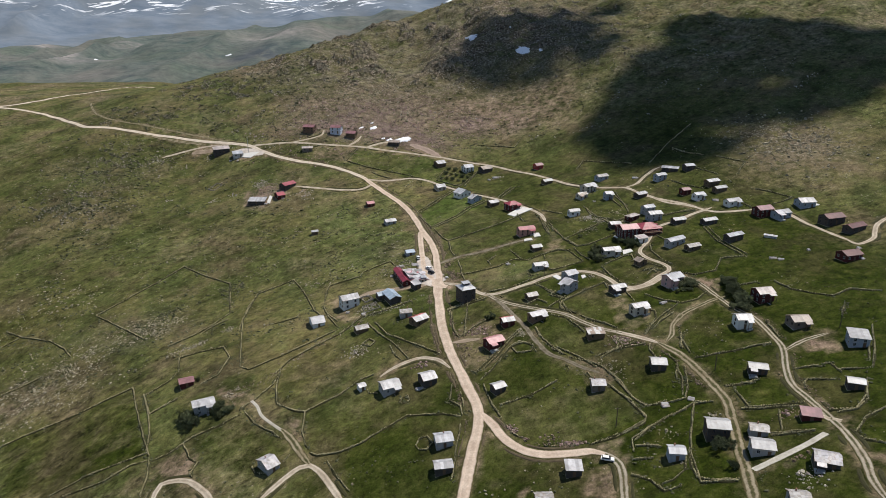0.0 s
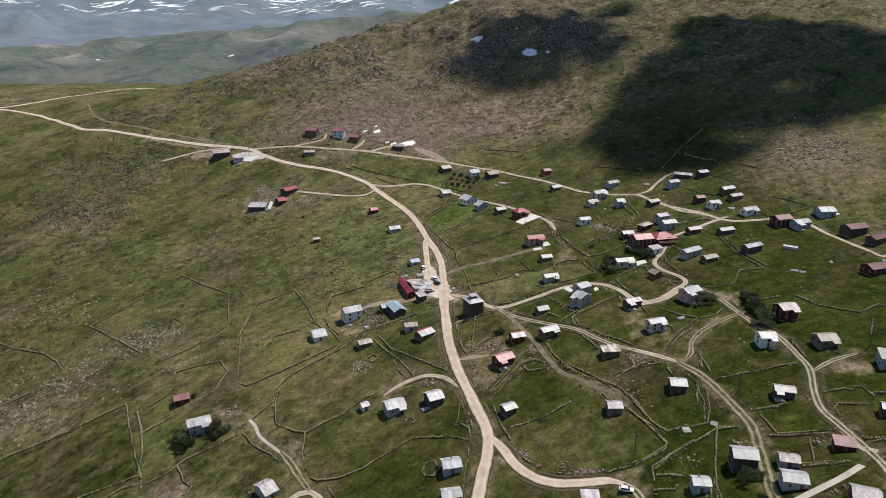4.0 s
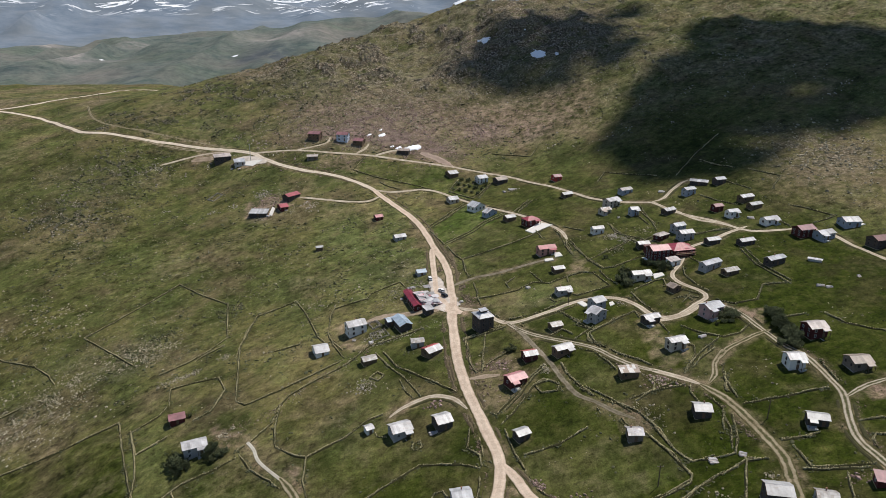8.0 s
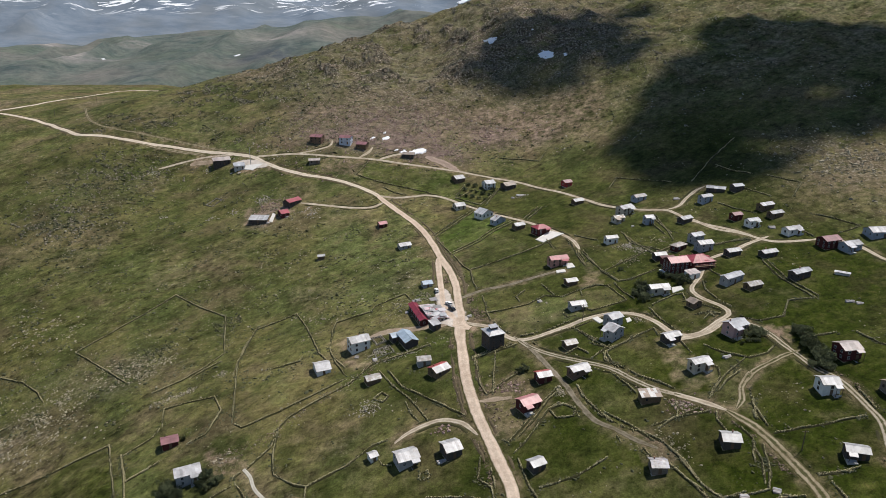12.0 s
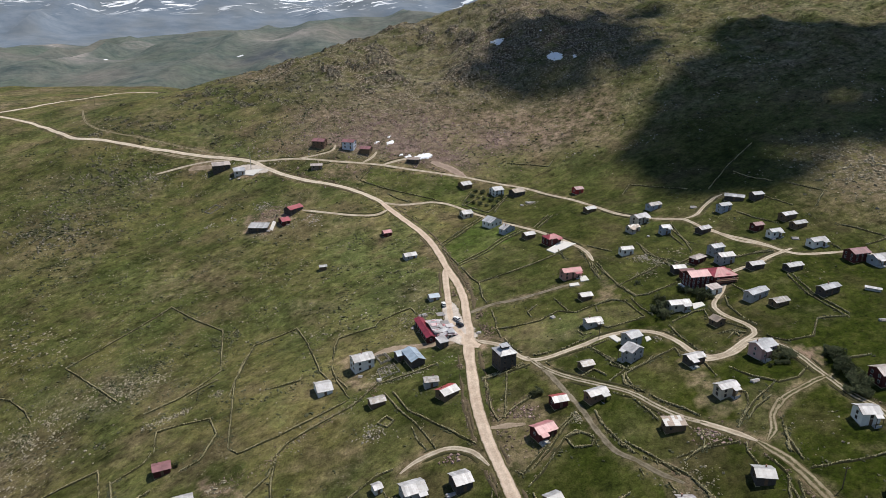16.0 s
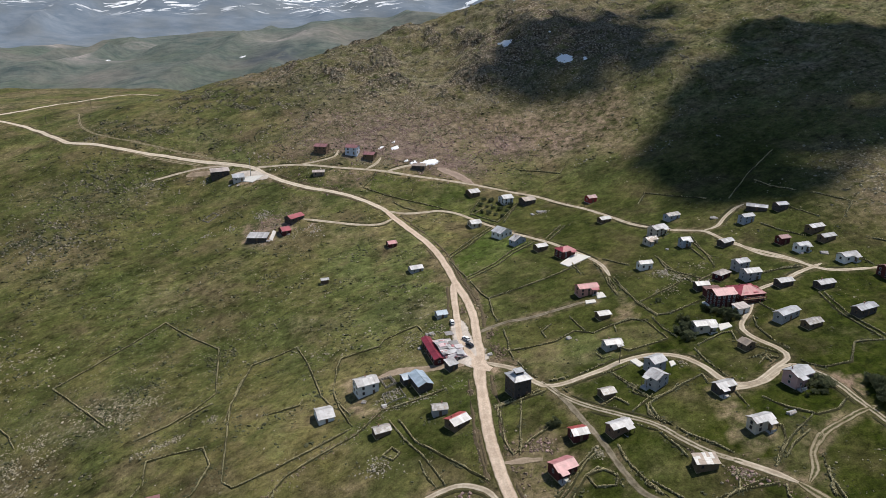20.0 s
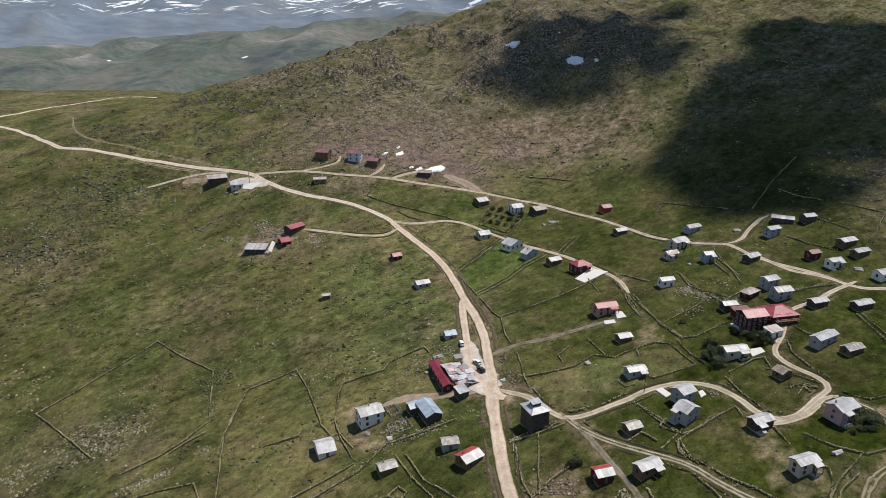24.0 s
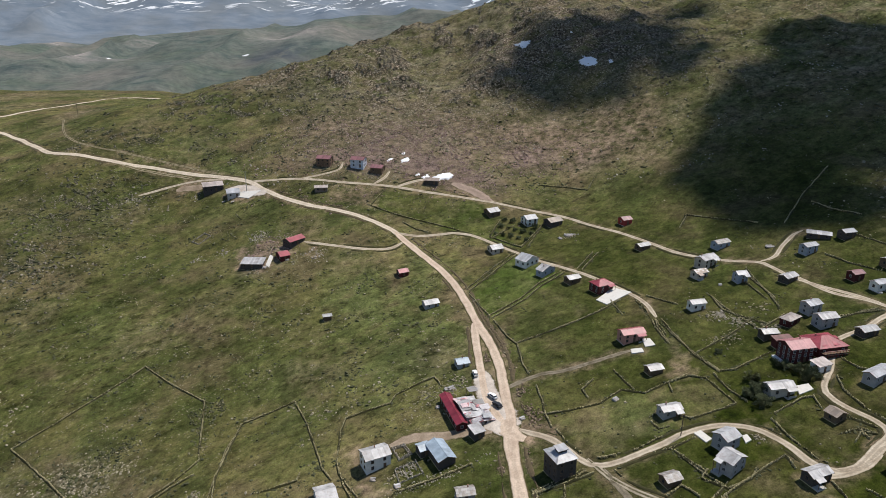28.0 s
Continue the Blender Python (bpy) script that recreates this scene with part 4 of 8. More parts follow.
LABEL_ROOF = {"white": "white sheet-metal roof", "pale": "pale grey sheet-metal roof", "blue": "blue-grey sheet-metal roof", "grey": "grey sheet-metal roof", "red": "red sheet-metal roof", "crimson": "deep crimson sheet-metal roof",
              "maroon": "dark red rusty roof", "pink": "faded pink-red roof", "rose": "dull rose-red roof", "brown": "brown weathered roof", "brownpale": "rust-stained pale roof", "tan": "tan and white patched roof",
              "patched": "patched grey tin roof", "stained": "streaked and stained tin roof", "tarps": "pale roof patched with pinkish sheets", "redwhite": "half red, half white roof"}
LABEL_WALL = {"white": "white plastered", "pale": "pale rendered", "grey": "grey rendered", "bluegrey": "blue-grey", "bluewhite": "pale blue", "cream": "cream plastered", "dark": "dark timber",
              "wood": "brown plank", "brown": "brown timber", "greybrown": "grey-brown plank", "maroon": "dark red timber", "red": "red painted", "salmon": "salmon pink", "mauve": "mauve plastered"}
KIND_WORD = {"house": "house", "wooden_hut": "hut", "shed": "shed", "tower_house": "house", "barn": "barn", "roadside_cafe": "cafe", "guest_house": "guest house", "village_hall": "hall", "covered_stack": "stack"}
pick = random.Random(7)


PATCHY = [ROOFS["tarps"], ROOFS["patched"], ROOFS["stained"], ROOFS["tan"]]


def sheets(ob, a, b, c, d, step, material, name="roof"):
    """A boarded roof slope a-b (eave) to d-c (ridge), with sheets laid on it side by side."""
    a, b, c, d = (Vector(p) for p in (a, b, c, d))
    up = (b - a).cross(d - a).normalized()
    g = Lump()
    g.slab([a - up * 0.02, b - up * 0.02, c - up * 0.02, d - up * 0.02], 0.08)
    deck = child(name, g.mesh(name, DARKFRAME), ob)
    k = max(2, round((b - a).length / step))
    for i in range(k):
        s, t = i / k, (i + 1.04) / k
        cuts = [0, 1] if material not in PATCHY else [0, pick.uniform(0.3, 0.5), pick.uniform(0.6, 0.8), 1]
        for r in range(len(cuts) - 1):
            o = up * ((0.05 if i % 2 else 0.02) + 0.035 * r)
            p, q = cuts[r], min(1, cuts[r + 1] + 0.02)
            u0, u1, v0, v1 = a.lerp(d, p), b.lerp(c, p), a.lerp(d, q), b.lerp(c, q)
            g = Lump()
            g.slab([u0.lerp(u1, s) + o, u0.lerp(u1, t) + o, v0.lerp(v1, t) + o, v0.lerp(v1, s) + o], 0.03)
            child("sheet", g.mesh("sheet", material), deck)
    return deck


def porch(ob, hw, d, H, low, side, at, tin, pale):
    """A lean-to roof on posts, with a floor slab, before one long side."""
    wide, deep = max(2.4, hw * 0.8), 1.9
    c, y0, y1 = at * hw * 0.55, d / 2 - 0.5, d / 2 + deep - 0.4
    turn = pose(0, 0, 0, 0, 0, 0 if side < 0 else 180)
    g = Lump()
    g.slab([(c - wide / 2, -y1, H - 0.42), (c + wide / 2, -y1, H - 0.42), (c + wide / 2, -y0, H + 0.16), (c - wide / 2, -y0, H + 0.16)], 0.06)
    child("porch_roof", g.mesh("porch_roof", tin), ob, turn)
    for sx in (-1, 1):
        px = c + sx * (wide / 2 - 0.15)
        g = Lump()
        g.box(px - 0.07, -y1 + 0.1, low - 0.2, px + 0.07, -y1 + 0.24, H - 0.42)
        child("post", g.mesh("post", DARKFRAME), ob, turn)
    g = Lump()
    g.box(c - wide / 2 - 0.2, -y1 - 0.1, -0.4, c + wide / 2 + 0.2, -d / 2 + 0.3, max(0.3, low))
    child("step", g.mesh("step", CONCRETE), ob, turn)
    if pale:
        g = Lump()
        g.box(c - wide / 2 + 0.3, -y1 + 0.14, max(0.3, low), c + wide / 2 - 0.3, -y1 + 0.2, max(0.3, low) + 0.9)
        child("railing", g.mesh("railing", FRAME), ob, turn)


def house(name, x, y, yaw, w, d, eave, ridge, roof, wall, front=0):
    """A house at x, y with the roof's outline w by d, turned by yaw; ridge 2 runs along w, 1 along d, 0 is a lean-to roof, 4 a hipped one."""
    if ridge == 1:
        w, d, yaw = d, w, yaw + 90
    turn = Matrix.Rotation(radians(yaw), 3, "Z")
    corners = [turn @ Vector((sx * w / 2, sy * d / 2, 0)) for sx in (-1, 1) for sy in (-1, 1)]
    low = min(gz(x + c.x, y + c.y) for c in corners) - 0.25
    base = gz(x, y)
    H = base + eave - low
    WORN.append((x, y, max(w, d) * 0.5 + 2.4, 0.3))
    BUILT.append((x, y, max(w, d) * 0.6 + 1.2))
    storeys = max(1, round(eave / 2.15))
    many = "two-storey " if storeys == 2 else "three-storey " if storeys > 2 else "small " if w * d < 45 else ""
    ob = thing(name, pose(x, y, low, 0, 0, yaw), f"{many}{LABEL_WALL[wall]} {KIND_WORD[name]} with a {LABEL_ROOF[roof]}", KIND_WORD[name], "houses of the village")
    ov = 0.38
    hw, hd = w / 2 - ov, d / 2 - ov
    rise = min(2.2, d / 2 * 0.42) if ridge in (1, 2, 4) else min(1.3, d * 0.14)
    slope = rise / (d / 2)
    g = Lump()
    if ridge in (1, 2):
        top = H + rise - 0.12
        e = H + slope * ov - 0.12
        g.add([(-hw, -hd, 0), (hw, -hd, 0), (hw, hd, 0), (-hw, hd, 0), (-hw, -hd, e), (hw, -hd, e), (hw, hd, e), (-hw, hd, e), (-hw, 0, top), (hw, 0, top)],
              [(0, 3, 2, 1), (0, 1, 5, 4), (2, 3, 7, 6), (1, 2, 6, 9, 5), (3, 0, 4, 8, 7)])
    elif ridge == 0:
        e0, e1 = H - 0.12, H + rise - 0.12
        g.add([(-hw, -hd, 0), (hw, -hd, 0), (hw, hd, 0), (-hw, hd, 0), (-hw, -hd, e0), (hw, -hd, e0), (hw, hd, e1), (-hw, hd, e1)], BOX)
    else:
        g.box(-hw, -hd, 0, hw, hd, H - 0.1)
    child("wall", g.mesh("wall", WALLS[wall]), ob)
    g = Lump()
    g.box(-hw - 0.12, -hd - 0.12, -0.6, hw + 0.12, hd + 0.12, 0.55)
    child("plinth", g.mesh("plinth", CONCRETE if wall not in ("wood", "dark", "brown", "maroon") else WALLSTONE), ob)
    # roof
    a, b = w / 2, d / 2
    step = 1.05 if roof not in ("patched", "stained") else 0.9
    tin = ROOFS[roof]
    if ridge in (1, 2):
        sheets(ob, (-a, -b, H), (a, -b, H), (a, 0, H + rise), (-a, 0, H + rise), step, ROOFS["white"] if roof == "redwhite" else tin)
        sheets(ob, (a, b, H), (-a, b, H), (-a, 0, H + rise), (a, 0, H + rise), step, tin)
        g = Lump()
        g.add([(-a, -0.2, H + rise - 0.02), (a, -0.2, H + rise - 0.02), (a, 0, H + rise + 0.1), (-a, 0, H + rise + 0.1), (-a, 0.2, H + rise - 0.02), (a, 0.2, H + rise - 0.02)], [(0, 1, 2, 3), (3, 2, 5, 4), (1, 0, 4, 5)])
        child("ridge_cap", g.mesh("ridge_cap", tin), ob)
        for sx in (-1, 1):
            x0, x1 = sorted((sx * (a + 0.005), sx * (a + 0.045)))
            for sy in (-1, 1):
                g = Lump()
                g.add([(x0, sy * b, H - 0.2), (x1, sy * b, H - 0.2), (x1, 0, H + rise - 0.2), (x0, 0, H + rise - 0.2), (x0, sy * b, H + 0.03), (x1, sy * b, H + 0.03), (x1, 0, H + rise + 0.03), (x0, 0, H + rise + 0.03)], BOX)
                child("barge_board", g.mesh("barge_board", DARKFRAME), ob)
    elif ridge == 0:
        sheets(ob, (-a, -b, H), (a, -b, H), (a, b, H + rise), (-a, b, H + rise), step, tin)
    else:
        r = a - b * 0.85 if a > b else 0.4
        sheets(ob, (-a, -b, H), (a, -b, H), (r, 0, H + rise), (-r, 0, H + rise), step, tin)
        sheets(ob, (a, b, H), (-a, b, H), (-r, 0, H + rise), (r, 0, H + rise), step, tin)
        sheets(ob, (a, -b, H), (a, b, H), (r, 0.05, H + rise), (r, -0.05, H + rise), step, tin)
        sheets(ob, (-a, b, H), (-a, -b, H), (-r, -0.05, H + rise), (-r, 0.05, H + rise), step, tin)
    if name == "tower_house":
        g = Lump()
        g.box(-1.5, -1.1, H + rise * 0.35, 1.5, 1.1, H + rise + 0.5)
        child("roof_lantern", g.mesh("roof_lantern", WALLS["dark"]), ob)
        sheets(ob, (-1.9, -1.5, H + rise + 0.5), (1.9, -1.5, H + rise + 0.5), (1.9, 1.5, H + rise + 0.8), (-1.9, 1.5, H + rise + 0.8), 0.95, tin, "lantern_roof")
    if name == "covered_stack":
        return ob
    if front:
        facing = turn @ Vector((0, -1, 0))
        porch(ob, hw, d, H, base - low, -1 if facing.y < 0 else 1, front if facing.y < 0 else -front, tin, wall in ("white", "pale", "cream", "mauve", "salmon"))
    # openings
    win = WINDOW if wall in ("maroon", "grey", "bluegrey", "mauve", "red") else DARKWINDOW
    floor0 = max(0.55, base - low)
    for side in range(4):
        length, reach, ang = ((hw, hd, 0), (hd, hw, 90), (hw, hd, 180), (hd, hw, 270))[side]
        count = max(1, int(2 * length / (2.3 if eave > 5 else 3.0)))
        for s in range(storeys):
            pitch = (H - floor0 - 0.1) / storeys
            z = floor0 + s * pitch + max(0.3, (pitch - 1.25) * 0.62)
            for i in range(count):
                u = (i + 0.5) / count * 2 * length - length
                m = pose(0, 0, 0, 0, 0, ang) @ pose(u, -reach, z)
                if s == 0 and side == 0 and i == count // 2:
                    child("door", DOOR, ob, pose(0, 0, 0, 0, 0, ang) @ pose(u, -reach, floor0 - 0.1))
                    continue
                if name in ("shed", "barn") and (i + side) % 2:
                    continue
                f = child("window", win, ob, m)
                child("pane", PANE, f)
    if name not in ("shed", "barn", "roadside_cafe") and ridge != 0 and pick.random() < 0.3:
        child("chimney", CHIMNEY, ob, pose(hw * pick.uniform(-0.6, 0.6), d * 0.14, H + rise * 0.45))
    return ob


house('shed', -14.1, 327.4, 30, 4.6, 5.0, 2.8, 0, 'white', 'dark')
house('tower_house', 10.9, 304.4, 25, 7.6, 8.1, 6.8, 4, 'pale', 'dark')
house('wooden_hut', -19.3, 371.7, 20, 5.5, 5.3, 1.7, 2, 'blue', 'grey')
house('house', -48.0, 319.4, 28, 9.4, 7.2, 4.8, 2, 'white', 'white')
house('barn', -26.1, 318.7, 26, 6.7, 11.3, 2.9, 1, 'blue', 'dark')
house('barn', -31.9, 322.1, 28, 4.8, 5.1, 2.6, 2, 'blue', 'dark')
house('shed', -62.4, 306.0, 24, 6.7, 8.8, 2.1, 2, 'white', 'white')
house('roadside_cafe', -22.3, 340.7, 19, 4.5, 20.6, 2.7, 1, 'crimson', 'maroon')
house('house', 13.4, 455.2, 43, 10.5, 7.7, 3.2, 1, 'pale', 'white')
house('house', 21.4, 443.0, 41, 9.6, 5.0, 2.6, 1, 'white', 'bluegrey')
house('wooden_hut', 32.9, 432.0, 28, 7.1, 5.5, 2.3, 2, 'white', 'wood')
house('house', 44.4, 420.6, 29, 9.0, 7.6, 3.6, 4, 'red', 'maroon', 1)
house('house', 47.9, 375.3, 17, 10.1, 5.9, 3.6, 2, 'red', 'salmon', 1)
house('wooden_hut', 50.8, 351.4, 20, 6.1, 4.8, 2.0, 2, 'white', 'wood')
house('wooden_hut', 49.6, 326.2, 17, 7.7, 4.9, 2.6, 2, 'white', 'grey', 1)
house('house', 61.5, 308.1, 31, 6.7, 6.1, 4.2, 2, 'pale', 'grey')
house('house', 59.6, 298.3, 37, 7.5, 5.8, 4.2, 1, 'white', 'grey', 1)
house('house', 80.7, 291.5, 23, 7.8, 4.8, 2.7, 2, 'white', 'dark', -1)
house('house', 86.4, 330.9, 13, 9.7, 5.2, 3.2, 2, 'white', 'cream', 1)
house('wooden_hut', 97.7, 316.3, 27, 5.6, 4.8, 2.3, 1, 'brown', 'wood')
GUEST = house('guest_house', 99.6, 349.9, 14, 10.1, 8.1, 5.5, 2, 'pink', 'maroon')
WING = house('guest_house', 111.4, 354.2, 14, 12.4, 11.0, 3.0, 4, 'red', 'maroon')
house('shed', 104.8, 341.6, 24, 6.6, 4.6, 2.6, 0, 'brownpale', 'white')
house('shed', 98.6, 358.2, 14, 7.5, 3.6, 3.0, 0, 'maroon', 'maroon')
house('house', 96.1, 364.4, 10, 6.5, 4.8, 2.6, 2, 'white', 'dark')
house('house', 108.0, 373.4, 37, 8.6, 4.8, 2.6, 4, 'brownpale', 'maroon')
house('house', 118.8, 380.5, 25, 7.4, 5.5, 3.9, 2, 'pale', 'grey')
house('house', 119.3, 369.9, 16, 8.2, 5.9, 3.9, 2, 'white', 'grey')
house('wooden_hut', 130.1, 360.8, 20, 7.9, 4.8, 2.3, 2, 'white', 'dark')
house('house', 78.5, 393.0, 16, 7.1, 4.8, 3.2, 2, 'white', 'white')
house('house', 94.8, 432.4, 35, 10.1, 6.4, 3.9, 2, 'white', 'cream', 1)
house('house', 88.7, 422.3, 24, 7.0, 5.1, 2.6, 2, 'tan', 'cream', -1)
house('house', 103.4, 413.1, 14, 5.5, 5.1, 3.9, 2, 'pale', 'bluegrey', 1)
house('wooden_hut', 121.9, 408.2, 33, 8.2, 5.1, 2.3, 2, 'white', 'dark')
house('wooden_hut', 147.7, 403.9, 21, 6.2, 5.0, 3.0, 2, 'rose', 'maroon')
house('house', 152.4, 394.0, 21, 7.4, 4.8, 3.2, 2, 'pale', 'white', 1)
house('house', 140.4, 431.4, 25, 7.9, 5.1, 3.6, 2, 'pale', 'bluegrey')
house('village_hall', 150.4, 443.2, -24, 11.0, 4.6, 2.0, 0, 'white', 'dark')
house('house', 161.2, 439.7, 19, 7.2, 5.3, 2.9, 2, 'pale', 'dark')
house('wooden_hut', 106.6, 448.3, 28, 8.9, 5.3, 2.6, 2, 'patched', 'bluegrey')
house('wooden_hut', 69.9, 491.3, 24, 6.2, 6.0, 2.8, 2, 'rose', 'red')
house('wooden_hut', 71.8, 458.5, 27, 7.3, 5.1, 2.0, 2, 'grey', 'wood')
house('house', 18.7, 505.4, 27, 7.6, 7.8, 3.6, 2, 'pale', 'white')
house('wooden_hut', 32.0, 502.7, 31, 8.9, 7.7, 2.6, 2, 'brown', 'dark')
house('wooden_hut', -2.2, 517.4, 31, 7.7, 7.8, 2.3, 2, 'white', 'wood')
house('wooden_hut', -1.9, 472.9, 25, 7.1, 7.2, 2.3, 2, 'white', 'cream')
# dark wall colour stands in for this shed's shaded side and open front
house('shed', -131.6, 468.7, -0, 12.2, 8.0, 1.9, 0, 'white', 'dark')
house('house', -113.2, 485.7, 53, 11.1, 7.2, 2.6, 2, 'red', 'dark')
house('shed', -116.6, 473.3, 35, 5.8, 8.0, 2.0, 2, 'red', 'maroon')
house('house', -180.8, 553.0, 26, 13.0, 8.0, 3.4, 0, 'brownpale', 'dark')
house('wooden_hut', -165.1, 544.6, 23, 8.4, 8.0, 2.6, 0, 'pale', 'pale')
house('wooden_hut', -50.0, 453.5, 27, 5.5, 5.6, 2.0, 2, 'pink', 'maroon')
house('wooden_hut', -34.2, 422.0, 25, 7.5, 5.8, 1.8, 2, 'white', 'grey')
house('wooden_hut', -18.1, 299.2, 13, 6.1, 4.8, 2.6, 2, 'patched', 'grey')
house('wooden_hut', -11.5, 290.7, 40, 7.9, 6.4, 2.3, 2, 'redwhite', 'wood')
house('wooden_hut', -38.9, 292.2, 27, 6.6, 5.0, 2.0, 2, 'patched', 'wood')
house('house', 28.4, 275.4, 18, 6.0, 5.5, 2.5, 2, 'redwhite', 'maroon')
house('house', 41.7, 275.9, 28, 8.4, 4.8, 2.9, 2, 'white', 'brown', 1)
house('house', 21.5, 261.4, 29, 8.0, 6.2, 2.9, 2, 'pink', 'maroon', -1)
house('wooden_hut', 41.4, 294.8, 23, 5.7, 4.8, 2.0, 2, 'patched', 'wood')
house('wooden_hut', 63.6, 257.0, 5, 7.5, 4.8, 2.5, 0, 'tan', 'wood')
house('house', 85.3, 271.6, 22, 8.1, 4.8, 3.6, 2, 'white', 'cream', 1)
house('house', 106.3, 293.2, 28, 8.8, 6.6, 4.4, 2, 'pale', 'mauve', -1)
house('house', 119.9, 334.1, 32, 11.8, 4.9, 3.2, 2, 'pale', 'grey')
house('wooden_hut', 126.8, 327.3, 24, 8.1, 4.8, 2.0, 2, 'patched', 'wood')
house('house', 149.8, 333.7, 27, 10.8, 4.8, 3.2, 2, 'pale', 'dark')
house('wooden_hut', 145.7, 357.4, 22, 9.1, 4.8, 2.3, 2, 'white', 'dark')
house('house', 167.3, 380.9, 23, 9.7, 5.5, 2.9, 2, 'white', 'white', 1)
house('wooden_hut', 166.5, 411.8, 25, 9.5, 5.2, 2.6, 2, 'white', 'wood')
house('wooden_hut', 167.7, 401.8, 24, 8.8, 4.8, 2.3, 2, 'grey', 'wood')
house('house', 178.2, 365.4, 18, 9.8, 7.4, 3.9, 2, 'rose', 'maroon')
house('house', 186.3, 360.8, 20, 9.8, 6.4, 3.2, 2, 'white', 'bluegrey', -1)
house('house', 204.9, 372.7, 6, 9.3, 8.2, 2.9, 2, 'white', 'bluegrey')
house('house', 206.6, 347.0, 17, 11.8, 7.7, 3.9, 2, 'maroon', 'dark')
house('house', 211.0, 333.4, 27, 12.5, 5.9, 2.9, 2, 'maroon', 'dark')
house('house', 189.8, 299.5, 17, 9.8, 7.4, 2.9, 2, 'maroon', 'maroon')
house('covered_stack', 169.2, 334.3, -31, 6.5, 2.0, 1.2, 0, 'white', 'pale')
house('house', 137.4, 270.0, 11, 7.8, 7.4, 4.2, 2, 'brownpale', 'maroon', 1)
house('house', 141.3, 246.2, 6, 7.8, 6.9, 2.9, 2, 'brown', 'greybrown', 1)
house('house', 121.6, 251.5, 2, 6.7, 6.4, 3.9, 2, 'white', 'white', 1)
house('house', 153.5, 226.8, -17, 7.3, 7.1, 3.6, 0, 'grey', 'bluegrey')
house('wooden_hut', 114.2, 219.1, -14, 6.9, 5.0, 2.6, 2, 'grey', 'dark', -1)
house('wooden_hut', 137.8, 199.9, -18, 5.7, 4.8, 2.6, 2, 'grey', 'dark')
house('house', 117.1, 187.1, -16, 6.3, 4.9, 1.9, 0, 'rose', 'maroon')
house('wooden_hut', 99.7, 184.4, -13, 5.9, 4.9, 2.3, 2, 'patched', 'grey')
house('house', 96.8, 175.2, -12, 7.1, 6.2, 2.7, 2, 'grey', 'grey')
house('house', 88.2, 188.0, -9, 7.6, 6.8, 4.5, 2, 'grey', 'dark')
house('wooden_hut', 73.6, 181.9, -5, 5.5, 5.0, 2.9, 2, 'pale', 'bluegrey')
house('house', 108.7, 162.4, -20, 7.1, 6.5, 2.4, 2, 'stained', 'dark', -1)
house('wooden_hut', 94.7, 149.2, -7, 5.6, 4.8, 2.6, 2, 'patched', 'grey')
house('wooden_hut', 82.2, 231.6, -5, 6.1, 6.3, 2.6, 2, 'grey', 'dark')
house('wooden_hut', 58.1, 225.0, -0, 5.5, 5.3, 2.4, 2, 'stained', 'greybrown')
house('wooden_hut', 21.2, 232.4, 29, 5.5, 4.9, 2.4, 2, 'grey', 'dark')
house('wooden_hut', 42.1, 185.0, -2, 5.7, 5.2, 2.6, 0, 'white', 'dark')
house('wooden_hut', 31.1, 174.3, 3, 5.9, 4.8, 2.6, 2, 'patched', 'wood')
house('wooden_hut', -0.2, 208.6, 13, 6.7, 6.2, 2.6, 2, 'pale', 'grey')
house('wooden_hut', -0.3, 195.8, 9, 6.7, 5.2, 2.6, 2, 'white', 'dark')
house('house', -6.6, 244.6, 25, 6.4, 7.2, 2.9, 2, 'white', 'dark')
house('house', -22.0, 243.4, 25, 8.1, 7.1, 2.9, 2, 'white', 'grey', 1)
house('shed', -34.0, 246.9, 31, 3.4, 3.9, 2.0, 2, 'white', 'white')
house('house', -101.5, 249.7, 26, 9.3, 6.3, 3.9, 2, 'white', 'grey', 1)
house('wooden_hut', -115.9, 269.8, 25, 6.6, 5.6, 2.3, 2, 'rose', 'maroon')
house('wooden_hut', -64.8, 210.7, 44, 5.5, 8.5, 2.3, 2, 'stained', 'grey')
house('house', -110.4, 569.0, -12, 10, 7.5, 4.2, 2, 'rose', 'brown')
house('house', -87.9, 566.8, -12, 9.5, 7.5, 4.8, 2, 'rose', 'bluewhite')
house('house', -74.8, 561.4, -15, 8.5, 7, 3, 2, 'rose', 'wood')
house('wooden_hut', -107.6, 539.0, 10, 8.5, 5.2, 2.2, 2, 'brownpale', 'greybrown')
house('wooden_hut', -39.3, 550.0, -10, 9.5, 5.5, 2.2, 0, 'brown', 'dark')
house('wooden_hut', -82.4, 417.2, 20, 4.5, 3.5, 2, 2, 'grey', 'wood')


